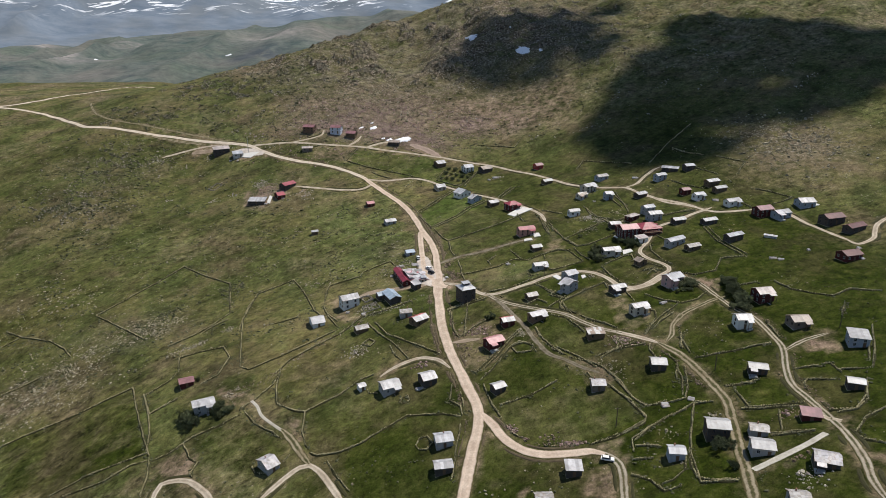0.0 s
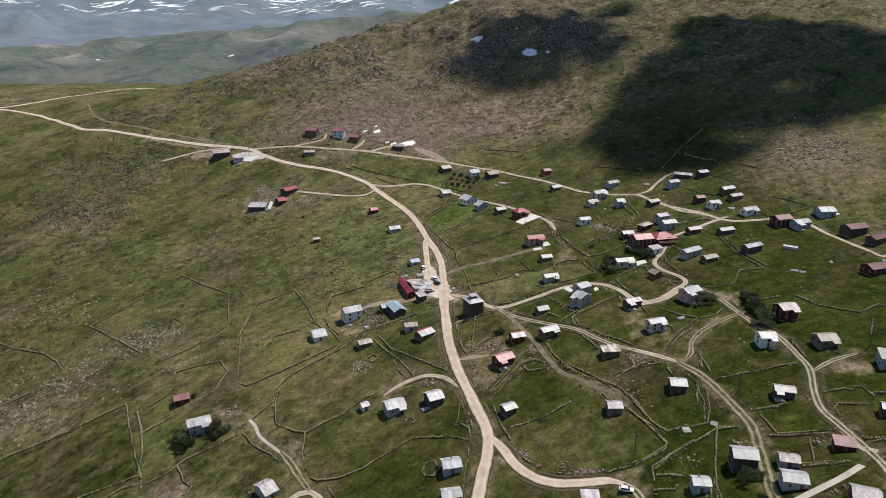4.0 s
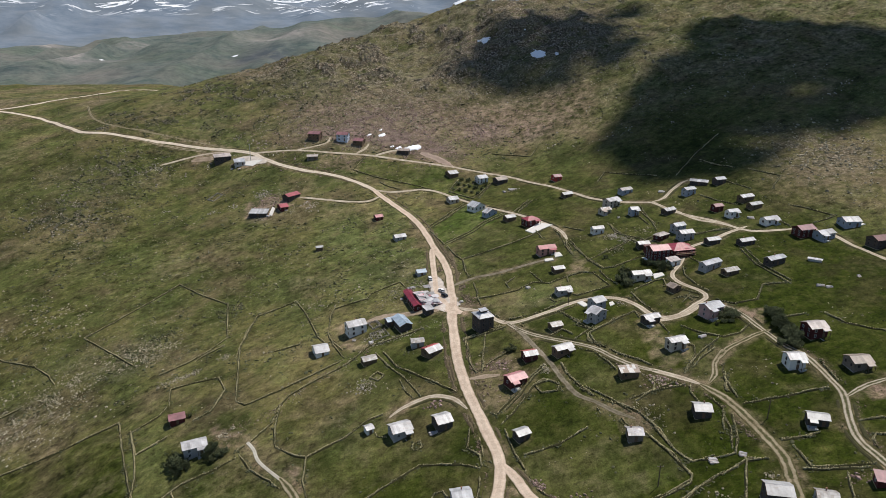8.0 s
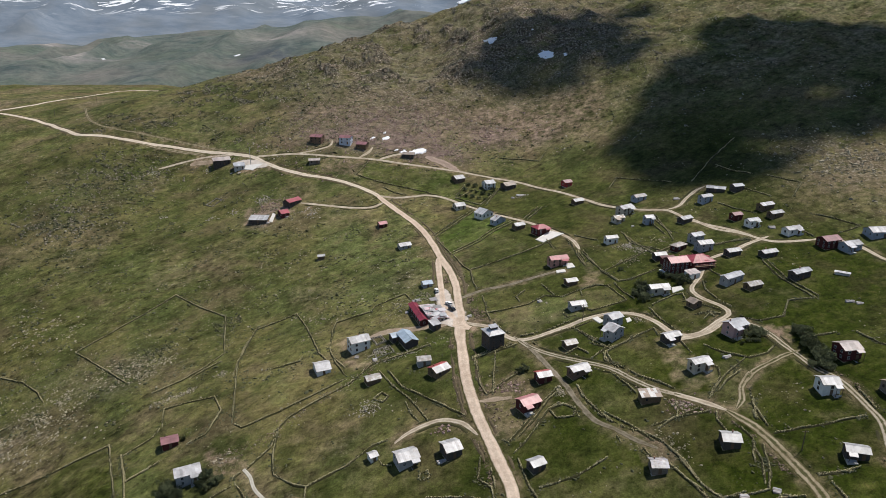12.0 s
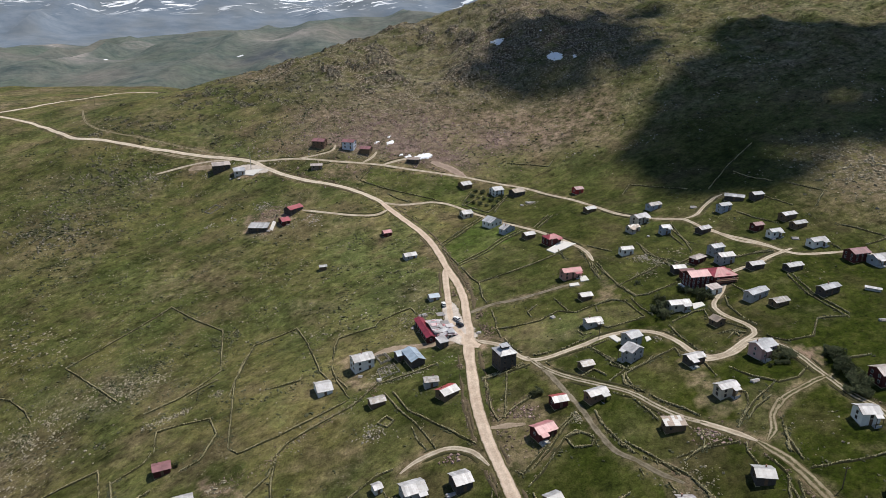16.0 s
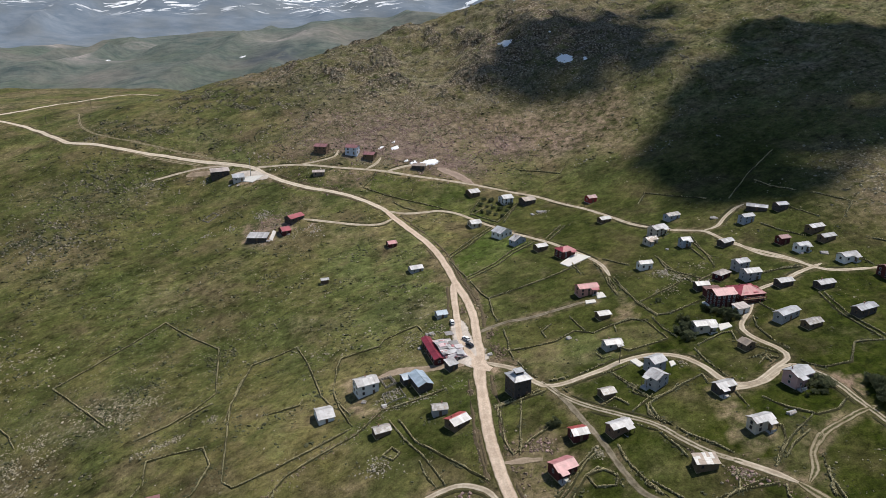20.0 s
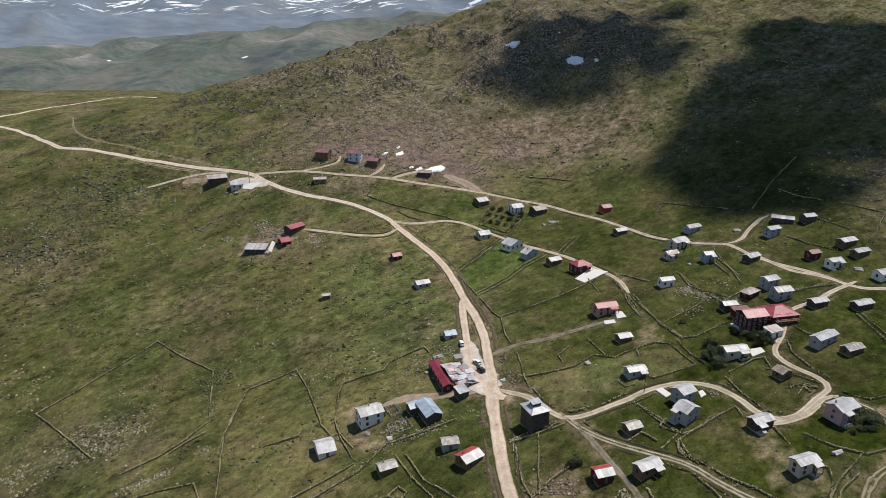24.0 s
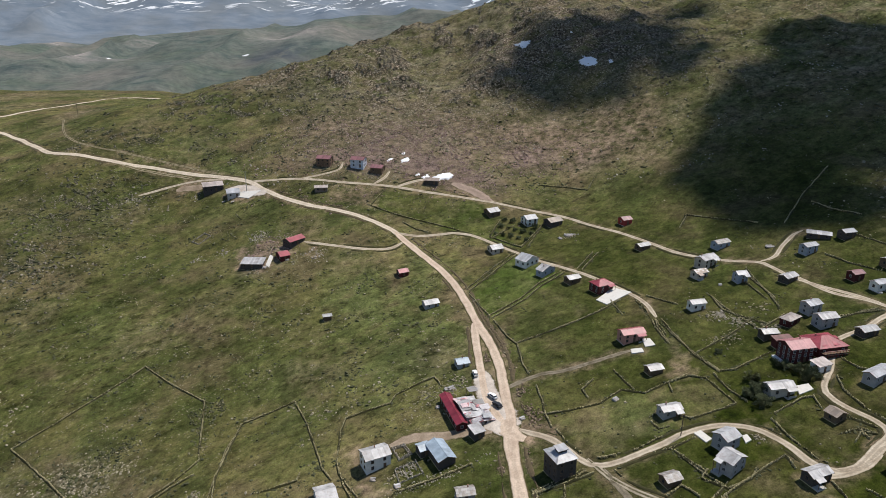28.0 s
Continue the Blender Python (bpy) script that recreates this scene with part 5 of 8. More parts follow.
def guest_house_trim():
    """Dormers in the red roof, a balcony before them and a white terrace below the gable."""
    for u, v, yaw in ((-3.2, -3.0, 0), (1.6, -3.2, 0), (4.6, 0.6, 90)):
        m = pose(u, v, 4.1, 0, 0, yaw)
        g = Lump()
        g.add([(-0.9, -1.2, -0.6), (0.9, -1.2, -0.6), (0.9, 1.4, -0.6), (-0.9, 1.4, -0.6), (-0.9, -1.2, 0.75), (0.9, -1.2, 0.75), (0.9, 1.4, 0.75), (-0.9, 1.4, 0.75)], BOX)
        dormer = child("dormer", g.mesh("dormer", WALLS["maroon"]), WING, m, "small roof dormer with a dark window")
        g = Lump()
        g.slab([(-1.1, -1.5, 0.78), (1.1, -1.5, 0.78), (1.1, 1.6, 1.1), (-1.1, 1.6, 1.1)], 0.06)
        child("dormer_roof", g.mesh("dormer_roof", ROOFS["red"]), dormer)
        child("pane", PANE, dormer, pose(0, -1.22, -0.45) @ Matrix.Diagonal((1.2, 1, 0.85, 1)))
    for z in (1.2, 2.7):
        g = Lump()
        g.box(-5.2, -6.9, z, 5.2, -4.9, z + 0.12)
        deck = child("balcony", g.mesh("balcony", DARKFRAME), WING, None, "timber balcony along the wing")
        for k in range(9):
            g = Lump()
            g.box(-5.15 + k * 1.27, -6.88, z + 0.12, -5.03 + k * 1.27, -6.76, z + 0.95)
            child("post", g.mesh("post", WALLS["red"]), deck)
        g = Lump()
        g.box(-5.2, -6.9, z + 0.95, 5.2, -6.74, z + 1.05)
        child("rail", g.mesh("rail", WALLS["salmon"]), deck)
    g = Lump()
    g.box(-6.4, -4.4, -0.8, -4.9, 3.6, 0.9)
    child("terrace", g.mesh("terrace", WALLS["white"]), GUEST, None, "white rendered terrace wall")


guest_house_trim()


def cafe_hall(x, y, yaw):
    """Rambling roadside cafe: low rooms under many patched lean-to roofs of different heights."""
    rnd = random.Random(31)
    low = gz(x, y) - 0.7
    ob = thing("roadside_cafe", pose(x, y, low, 0, 0, yaw), "rambling cafe under patched grey, white and pinkish sheets", "cafe", "houses of the village")
    BUILT.append((x, y, 9.0))
    cover = ["tarps", "white", "tarps", "tarps", "white", "brownpale", "tarps", "rose", "tarps"]
    rooms = ((-4.2, -6.4, -0.2, -2.2, 3.1, 1), (-4.2, -2.2, -0.4, 2.4, 3.7, 0), (-4.2, 2.4, 0.2, 6.4, 3.3, 2), (-0.2, -6.6, 4.4, -3.4, 2.7, 3), (-0.4, -3.4, 4.2, 0.6, 3.2, 1), (-0.4, 0.6, 3.8, 3.6, 2.9, 2), (0.2, 3.6, 3.4, 6.2, 2.6, 0),
             (-3.4, -9.6, 0.4, -6.4, 2.5, 3), (0.4, -9.2, 5.2, -6.6, 2.3, 1))
    for k, (x0, y0, x1, y1, h, lean) in enumerate(rooms):
        g = Lump()
        g.box(x0 + 0.15, y0 + 0.15, -0.6, x1 - 0.15, y1 - 0.15, h - 0.1)
        child("wall", g.mesh("wall", WALLS[("pale", "greybrown", "wood", "mauve")[k % 4]]), ob)
        rise = rnd.uniform(0.35, 0.8)
        z = [h + (rise if lean == 0 and p in (2, 3) or lean == 1 and p in (0, 3) or lean == 2 and p in (0, 1) or lean == 3 and p in (1, 2) else 0) for p in range(4)]
        o = 0.3
        sheets(ob, (x0 - o, y0 - o, z[0]), (x1 + o, y0 - o, z[1]), (x1 + o, y1 + o, z[2]), (x0 - o, y1 + o, z[3]), 1.3, ROOFS[cover[k]])
        for _ in range(3):
            cx, cy, w, d = rnd.uniform(x0 + 0.8, x1 - 0.8), rnd.uniform(y0 + 0.8, y1 - 0.8), rnd.uniform(0.7, 1.5), rnd.uniform(0.5, 1.2)
            g = Lump()
            quad = []
            for sx, sy in ((-1, -1), (1, -1), (1, 1), (-1, 1)):
                u, v = (cx + sx * w - x0) / (x1 - x0), (cy + sy * d - y0) / (y1 - y0)
                top = z[0] * (1 - u) * (1 - v) + z[1] * u * (1 - v) + z[2] * u * v + z[3] * (1 - u) * v
                quad.append((cx + sx * w, cy + sy * d, top + 0.2 + rnd.uniform(0, 0.18)))
            g.slab(quad, 0.05)
            child("tarpaulin", g.mesh("tarpaulin", ROOFS[rnd.choice(["white", "tarps", "tarps", "stained", "white", "pink"])]), ob, None, "loose sheet laid over the roof")
        for u in (0.3, 0.7):
            for m in (pose(x0 + (x1 - x0) * u, y0 + 0.15, 1.0), pose(x1 - 0.15, y0 + (y1 - y0) * u, 1.0, 0, 0, 90)):
                child("pane", PANE, child("window", DARKWINDOW, ob, m))
    for u, v, hh in ((-2.5, 1.5, 4.6), (1.6, -1.0, 4.3)):
        g = Lump()
        g.box(u - 0.14, v - 0.14, 2.6, u + 0.14, v + 0.14, hh)
        child("stove_pipe", g.mesh("stove_pipe", STEEL), ob)
    return ob


cafe_hall(-15.9, 341.0, 22)


def road_edges():
    """Low broken banks of thrown-up earth and turf along both edges of the roads."""
    for k, (line, width, kind) in enumerate(LAID):
        if kind not in ("sand", "gravel", "pale", "rutted") or len(line) < 12:
            continue
        d = np.gradient(line, axis=0)
        d /= np.maximum(np.hypot(d[:, 0], d[:, 1]), 1e-6)[:, None]
        nrm = np.stack([-d[:, 1], d[:, 0]], -1)
        for side in (-1, 1):
            mid = line + nrm * side * (width * 0.56 + 0.9)
            keep = np.array([float(smooth(-0.2, 0.25, wob(p[0], p[1], 12, 83 + side + k))) for p in mid])
            for j, (other, wide, _) in enumerate(LAID):
                if j != k:
                    near = np.hypot(mid[:, None, 0] - other[None, :, 0], mid[:, None, 1] - other[None, :, 1]).min(1)
                    keep *= smooth(wide * 0.6 + 1.0, wide * 0.6 + 3.0, near)
            for x, y, r in BUILT:
                keep *= smooth(r, r + 1.5, np.hypot(mid[:, 0] - x, mid[:, 1] - y))
            keep[:2] = keep[-2:] = 0
            verts, faces = [], []
            for i, (p, n, a) in enumerate(zip(mid, nrm, keep)):
                w = 0.35 + a * (0.55 + 0.35 * wob(p[0], p[1], 5, 86))
                for u, h in ((-1, -0.25), (-0.4, 0.22), (0.2, 0.3), (0.6, 0.12), (1, -0.25)):
                    q = p + n * (u * w + 0.35 * wob(p[0], p[1], 6, 87))
                    verts.append((q[0], q[1], gz(q[0], q[1]) - 0.3 * (1 - a) + h * a * (1 + 0.7 * wob(q[0], q[1], 1.7, 88))))
                if i and max(keep[i - 1], a) > 0.02:
                    o = (i - 1) * 5
                    faces += [(o + c, o + c + 1, o + c + 6, o + c + 5) for c in range(4)]
            if faces:
                tagged(new("road_bank", from_lists("road_bank", verts, faces, EARTH if kind in ("sand", "gravel") else BANK)), "low broken earth bank along the road", "bank", kind="structure")


road_edges()


# ---- dry stone walls ----
crumble = random.Random(11)


LINES = []


def stone_wall(pts):
    """Tumbled stones on a low overgrown bank, coloured dark for the shade beside them."""
    g = Lump()
    LINES.extend((p, (Vector(b) - Vector(a)).normalized()) for a, b in zip(pts, pts[1:]) for p in resample([a, b], 2.0, False))
    for p in resample(pts, 0.25, False):
        gap = wob(p.x, p.y, 9, 51)
        if (int(p.x), int(p.y)) in PAVED:
            continue
        if crumble.random() < (0.5 if gap < -0.25 else 0.2 if gap < 0 else 0.05):
            continue
        for r in range(1 if gap < 0 else 2):
            s = crumble.uniform(0.1, 0.22)
            x, y = p.x + crumble.uniform(-0.17, 0.17) + 0.3 * wob(p.x, p.y, 5, 50), p.y + crumble.uniform(-0.17, 0.17) + 0.3 * wob(p.y, p.x, 5, 50)
            z = gz(x, y) + (0.05 if r == 0 else crumble.uniform(0.38, 0.5))
            h = crumble.uniform(0.4, 0.65) if r == 0 else crumble.uniform(0.2, 0.38)
            a = crumble.uniform(0, 3.14)
            ca, sa = math.cos(a), math.sin(a)
            v = []
            for zz, k in ((z, 1.0), (z + h, 0.8)):
                for ux, uy in ((-1, -1), (1, -1), (1, 1), (-1, 1)):
                    px, py = ux * s * k * crumble.uniform(0.7, 1.15), uy * s * 0.75 * k * crumble.uniform(0.7, 1.15)
                    v.append((x + px * ca - py * sa, y + px * sa + py * ca, zz + crumble.uniform(-0.06, 0.06)))
            g.add(v, BOX)
    ob = tagged(new("stone_wall", g.mesh("stone_wall", WALLSTONE)), "low tumbled dry stone field wall", "stone wall", "field walls", "structure")
    line = resample(pts, 1.3, False)
    verts, faces = [], []
    for i, p in enumerate(line):
        d = (line[min(i + 1, len(line) - 1)] - line[max(i - 1, 0)]).normalized()
        nrm = Vector((-d.y, d.x))
        end = min(1, (i + 0.2) / 3, (len(line) - i - 0.8) / 3)
        w = (0.58 + 0.35 * wob(p.x, p.y, 4, 52)) * (0.3 + 0.7 * end)
        for s, h in ((-1, -0.15), (-0.55, 0.25), (0, 0.5), (0.5, 0.28), (1, -0.15)):
            q = p + nrm * (s * w + 0.25 * wob(p.x, p.y, 3, 53))
            sunk = 0.7 if (int(q.x), int(q.y)) in PAVED else 0
            verts.append((q.x, q.y, gz(q.x, q.y) - 0.1 - sunk + (h + 0.1) * end * (1 + 0.5 * wob(q.x, q.y, 1.5, 54))))
        if i:
            k = (i - 1) * 5
            faces += [(k + c, k + c + 1, k + c + 6, k + c + 5) for c in range(4)]
    child("earth_bank_and_shade", from_lists("earth_bank_and_shade", verts, faces, BANK), ob)
    return ob


stone_wall([(2.3, 510.4), (-4.4, 489.9), (12.1, 476.1), (23.6, 498.0)])
stone_wall([(-18.6, 432.2), (-6.8, 448.7), (8.3, 470.5)])
stone_wall([(36.3, 442.8), (47.6, 461.2)])
stone_wall([(-7.3, 407.4), (8.2, 421.3), (17.1, 433.0), (29.3, 443.2)])
stone_wall([(55.6, 414.0), (59.3, 396.8), (59.0, 380.7), (60.5, 368.8)])
stone_wall([(62.2, 393.9), (64.0, 377.8), (67.4, 358.6), (72.3, 346.0)])
stone_wall([(-136.0, 269.6), (-130.8, 260.1), (-126.9, 253.7)])
stone_wall([(-126.9, 253.7), (-121.4, 257.5), (-116.3, 261.3)])
stone_wall([(48.9, 195.7), (54.9, 197.3), (62.0, 199.0), (69.7, 202.9)])
stone_wall([(64.0, 193.8), (70.4, 198.7), (79.4, 203.6)])
stone_wall([(98.3, 199.8), (105.6, 197.3), (117.3, 195.0)])
stone_wall([(103.0, 182.6), (110.4, 181.1), (116.7, 178.6)])
stone_wall([(90.9, 164.1), (89.8, 159.8), (89.8, 158.7)])
stone_wall([(75.9, 170.5), (80.2, 166.8), (86.4, 164.4)])
stone_wall([(78.5, 184.3), (76.5, 175.8), (76.3, 170.5)])
stone_wall([(125.7, 208.2), (121.6, 196.4), (123.3, 189.5), (131.5, 186.9), (137.2, 191.5), (141.8, 200.1)])
stone_wall([(94.7, 245.2), (91.5, 228.6), (89.0, 217.3), (85.8, 210.7), (77.2, 210.0), (71.9, 210.6), (68.8, 216.7), (67.0, 226.7), (63.9, 233.0)])
stone_wall([(98.8, 259.6), (96.0, 248.5), (96.4, 229.1), (97.8, 218.2), (101.0, 214.1), (110.8, 212.7)])
stone_wall([(103.9, 275.4), (93.9, 267.1), (88.5, 261.2), (83.6, 254.3)])
stone_wall([(100.0, 268.6), (91.7, 262.4), (88.1, 257.9)])
stone_wall([(46.6, 254.1), (55.3, 244.6), (60.9, 236.2)])
stone_wall([(60.9, 243.9), (72.8, 247.1), (84.7, 247.9)])
stone_wall([(62.1, 226.2), (65.0, 219.8), (68.1, 214.6), (70.0, 204.9)])
stone_wall([(78.8, 202.6), (86.8, 206.6), (93.6, 206.1)])
stone_wall([(40.3, 269.4), (41.9, 258.3), (49.4, 245.4), (56.4, 239.3)])
stone_wall([(3.4, 297.4), (2.5, 284.2), (4.1, 268.9)])
stone_wall([(-138.6, 306.9), (-127.1, 313.6), (-119.4, 321.8), (-113.1, 332.1)])
stone_wall([(-10.3, 209.1), (-9.0, 212.6), (-5.9, 213.1), (-4.0, 209.2), (-6.2, 206.3), (-8.8, 206.8), (-10.3, 209.1)])
stone_wall([(-17.1, 234.6), (-16.7, 236.9), (-14.3, 237.7), (-13.7, 234.6), (-16.1, 233.4), (-17.1, 234.6)])
stone_wall([(-71.6, 211.8), (-69.3, 208.6), (-65.2, 207.2), (-63.8, 208.5)])
stone_wall([(136.1, 217.0), (139.0, 216.9), (139.1, 209.7)])
stone_wall([(-32.0, 246.1), (-30.0, 243.0), (-27.0, 242.3)])
stone_wall([(3.4, 240.9), (2.2, 231.0), (6.5, 226.6), (7.0, 221.8)])
stone_wall([(3.5, 247.8), (6.7, 236.6), (7.6, 226.4)])
stone_wall([(41.4, 342.1), (39.7, 347.9), (37.2, 355.9)])
stone_wall([(25.3, 340.3), (24.2, 346.0), (29.2, 351.4)])
stone_wall([(-24.1, 275.2), (-21.1, 266.9), (-17.8, 261.8)])
stone_wall([(94.6, 308.8), (102.2, 310.6), (103.4, 304.9)])
stone_wall([(-194.2, 347.5), (-182.4, 359.7), (-171.0, 374.9), (-158.8, 391.3), (-140.2, 377.3), (-123.5, 365.8), (-119.8, 352.7), (-114.0, 332.9)])
stone_wall([(-194.2, 347.5), (-178.9, 336.9), (-155.9, 318.7)])
stone_wall([(-112.8, 324.2), (-119.4, 319.3), (-124.0, 313.6)])
stone_wall([(-102.8, 309.8), (-103.9, 320.9), (-104.6, 335.1), (-103.3, 350.0), (-95.2, 354.3), (-84.8, 359.8), (-76.3, 344.2), (-66.4, 320.5), (-62.1, 314.0)])
stone_wall([(-62.0, 326.6), (-63.0, 338.6), (-62.3, 345.7), (-54.7, 349.0), (-46.4, 351.7), (-44.7, 356.6), (-36.3, 362.1), (-30.3, 365.4), (-27.0, 358.9)])
stone_wall([(-62.1, 324.6), (-60.0, 316.7), (-52.1, 304.8)])
stone_wall([(-73.8, 318.8), (-74.1, 315.7), (-87.3, 311.4)])
stone_wall([(-93.2, 276.7), (-99.5, 301.8), (-104.1, 322.2), (-103.5, 349.3)])
stone_wall([(-93.2, 276.7), (-88.4, 273.3), (-74.3, 280.5), (-60.1, 290.0), (-50.3, 297.1)])
stone_wall([(-74.6, 267.2), (-70.6, 275.3), (-59.3, 285.1), (-48.4, 293.1), (-40.2, 305.1), (-26.5, 309.2), (-16.0, 313.6)])
stone_wall([(-61.7, 322.0), (-57.3, 310.6), (-51.1, 298.9)])
stone_wall([(-36.7, 298.7), (-29.7, 286.3), (-21.5, 274.9), (-15.4, 263.1)])
stone_wall([(-33.4, 298.7), (-26.1, 285.0), (-9.9, 270.0), (1.3, 258.8), (3.6, 255.1)])
stone_wall([(-243.6, 343.5), (-230.9, 336.9), (-211.4, 329.8), (-200.4, 322.0), (-192.9, 314.1)])
stone_wall([(-240.2, 330.5), (-232.2, 336.3)])
stone_wall([(-219.3, 293.5), (-210.3, 298.3), (-202.4, 302.9)])
stone_wall([(-198.0, 257.1), (-187.2, 261.6), (-170.3, 265.6), (-159.4, 270.8), (-144.2, 276.7), (-134.0, 257.3), (-122.9, 237.4), (-117.1, 227.8)])
stone_wall([(-135.2, 268.0), (-126.0, 275.3), (-124.4, 279.9)])
stone_wall([(-135.2, 268.0), (-127.6, 253.6), (-119.7, 258.2)])
stone_wall([(-127.6, 253.6), (-121.6, 240.2), (-119.6, 230.7)])
stone_wall([(-154.4, 218.2), (-142.1, 224.0), (-131.4, 226.4), (-118.2, 229.4)])
stone_wall([(-147.5, 216.2), (-132.4, 218.4), (-123.5, 224.3), (-116.0, 225.5)])
stone_wall([(-115.6, 224.5), (-108.7, 227.4), (-101.7, 234.3), (-90.9, 238.9), (-83.2, 243.5)])
stone_wall([(-116.8, 226.6), (-113.6, 217.8), (-112.6, 207.2)])
stone_wall([(-104.2, 231.2), (-98.9, 222.5), (-94.5, 219.2), (-95.9, 213.4), (-89.1, 206.6)])
stone_wall([(-123.5, 280.5), (-127.3, 292.6), (-119.0, 294.7), (-106.9, 296.3), (-100.7, 286.3), (-102.6, 272.8), (-109.0, 268.0)])
stone_wall([(-84.4, 246.5), (-79.3, 252.0), (-73.7, 260.0), (-72.8, 269.6)])
stone_wall([(-72.8, 269.6), (-72.1, 255.9), (-69.5, 246.3), (-61.1, 239.8), (-56.1, 237.9), (-43.2, 245.3), (-34.7, 253.6), (-29.5, 255.5)])
stone_wall([(-56.1, 237.9), (-55.1, 226.5), (-51.0, 215.5), (-47.2, 212.4), (-38.7, 212.2), (-30.6, 214.9), (-22.5, 220.6), (-14.2, 225.9), (-0.3, 224.0), (6.3, 221.0)])
stone_wall([(-83.0, 244.8), (-76.6, 236.1), (-68.1, 229.5), (-61.2, 223.3), (-56.9, 217.5), (-59.8, 211.6)])
stone_wall([(-42.4, 208.6), (-36.9, 198.9), (-32.6, 193.2)])
stone_wall([(15.7, 236.9), (18.3, 225.4), (20.9, 217.1), (23.3, 209.0), (30.5, 201.2), (41.4, 196.8), (49.8, 195.9), (58.6, 197.1), (69.2, 201.4), (70.5, 204.8), (66.9, 215.6), (63.1, 224.4)])
stone_wall([(15.7, 216.8), (19.1, 207.0), (26.2, 197.8), (31.6, 194.2), (40.7, 192.4)])
stone_wall([(72.5, 210.1), (68.4, 217.8), (65.7, 228.2)])
stone_wall([(72.5, 210.1), (79.7, 211.3)])
stone_wall([(21.4, 223.8), (33.4, 226.5), (43.8, 232.0)])
stone_wall([(62.1, 188.7), (63.3, 194.7), (70.3, 198.8), (77.2, 202.8), (84.5, 204.7)])
stone_wall([(58.7, 178.8), (63.6, 174.3), (66.1, 168.0), (70.9, 168.2)])
stone_wall([(63.6, 191.1), (69.8, 189.0)])
stone_wall([(61.1, 184.7), (67.0, 183.6)])
stone_wall([(87.7, 206.9), (81.2, 190.9), (78.5, 182.7), (76.4, 167.6), (86.0, 163.8), (85.8, 155.0)])
stone_wall([(76.4, 180.5), (74.2, 175.0), (69.5, 171.8), (65.1, 171.0)])
stone_wall([(87.4, 207.7), (93.8, 205.8)])
stone_wall([(93.3, 232.1), (95.3, 222.3), (96.2, 212.3), (96.2, 197.1), (92.4, 183.0), (87.2, 169.8), (86.0, 163.0)])
stone_wall([(94.9, 221.3), (100.6, 213.5), (105.8, 212.9), (113.3, 214.3)])
stone_wall([(103.1, 210.0), (103.1, 199.1), (112.4, 197.2), (120.1, 196.3)])
stone_wall([(98.2, 199.8), (96.0, 192.7)])
stone_wall([(110.8, 194.5), (106.7, 183.3)])
stone_wall([(102.7, 181.6), (111.2, 179.9), (116.1, 179.2)])
stone_wall([(92.7, 165.4), (90.4, 162.4), (88.0, 154.0)])
stone_wall([(124.3, 206.6), (127.1, 209.4), (136.1, 205.9)])
stone_wall([(123.4, 205.7), (123.1, 195.1), (123.0, 189.1), (124.8, 187.2), (131.0, 186.8), (138.2, 193.9), (144.6, 204.4)])
stone_wall([(140.4, 185.5), (130.6, 181.2), (124.0, 174.8), (123.9, 170.2), (128.1, 165.6)])
stone_wall([(165.1, 237.7), (156.2, 220.3), (149.2, 209.3)])
stone_wall([(125.5, 216.6), (133.1, 216.8), (135.2, 215.2)])
stone_wall([(138.4, 212.0), (148.5, 209.6)])
stone_wall([(129.7, 257.0), (131.4, 246.9), (130.9, 235.9)])
stone_wall([(97.4, 251.9), (94.3, 242.0), (95.9, 233.4), (107.9, 234.2), (126.0, 235.9)])
stone_wall([(131.9, 285.2), (142.3, 286.2)])
stone_wall([(149.4, 285.3), (152.4, 275.6), (158.5, 268.5), (164.4, 264.1), (173.4, 267.9), (183.1, 262.6)])
stone_wall([(84.5, 250.8), (82.4, 243.1), (83.5, 235.0)])
stone_wall([(159.0, 247.2), (165.6, 257.6)])
stone_wall([(150.9, 213.8), (158.3, 228.6)])
stone_wall([(4.2, 296.8), (17.8, 300.7), (23.4, 303.0)])
stone_wall([(16.2, 246.2), (22.5, 253.8), (29.3, 264.1), (34.7, 268.9)])
stone_wall([(40.4, 269.6), (42.1, 260.5), (49.5, 247.1), (53.3, 242.5)])
stone_wall([(47.8, 284.1), (56.9, 292.5)])
stone_wall([(54.7, 287.5), (56.0, 279.5), (63.1, 270.7), (69.4, 265.7), (75.1, 259.3)])
stone_wall([(26.0, 302.0), (31.8, 291.3), (39.1, 286.5), (43.2, 287.9)])
stone_wall([(32.6, 261.2), (28.8, 258.1), (30.7, 253.6), (36.5, 253.3), (38.2, 257.6), (32.6, 261.2)])
stone_wall([(-32.3, 463.0), (-16.2, 429.7), (-6.7, 406.4)])
stone_wall([(-16.7, 430.8), (-4.8, 447.3), (10.3, 469.1)])
stone_wall([(-5.7, 405.6), (9.9, 419.6), (18.8, 431.3), (30.8, 441.4)])
stone_wall([(-5.3, 403.1), (-0.2, 388.3), (3.4, 382.0), (4.6, 367.2), (7.1, 358.2)])
stone_wall([(3.5, 382.8), (19.2, 389.3), (39.9, 400.2), (51.2, 408.8)])
stone_wall([(-77.1, 524.2), (-59.2, 514.7), (-38.7, 505.5), (-25.5, 499.5), (-9.6, 489.0), (11.0, 471.2)])
stone_wall([(-75.2, 522.5), (-68.5, 540.3)])
stone_wall([(-3.4, 488.2), (10.0, 502.7)])
stone_wall([(38.5, 441.4), (49.8, 459.8)])
stone_wall([(-47.4, 486.8), (-35.5, 467.9), (-32.8, 463.6)])
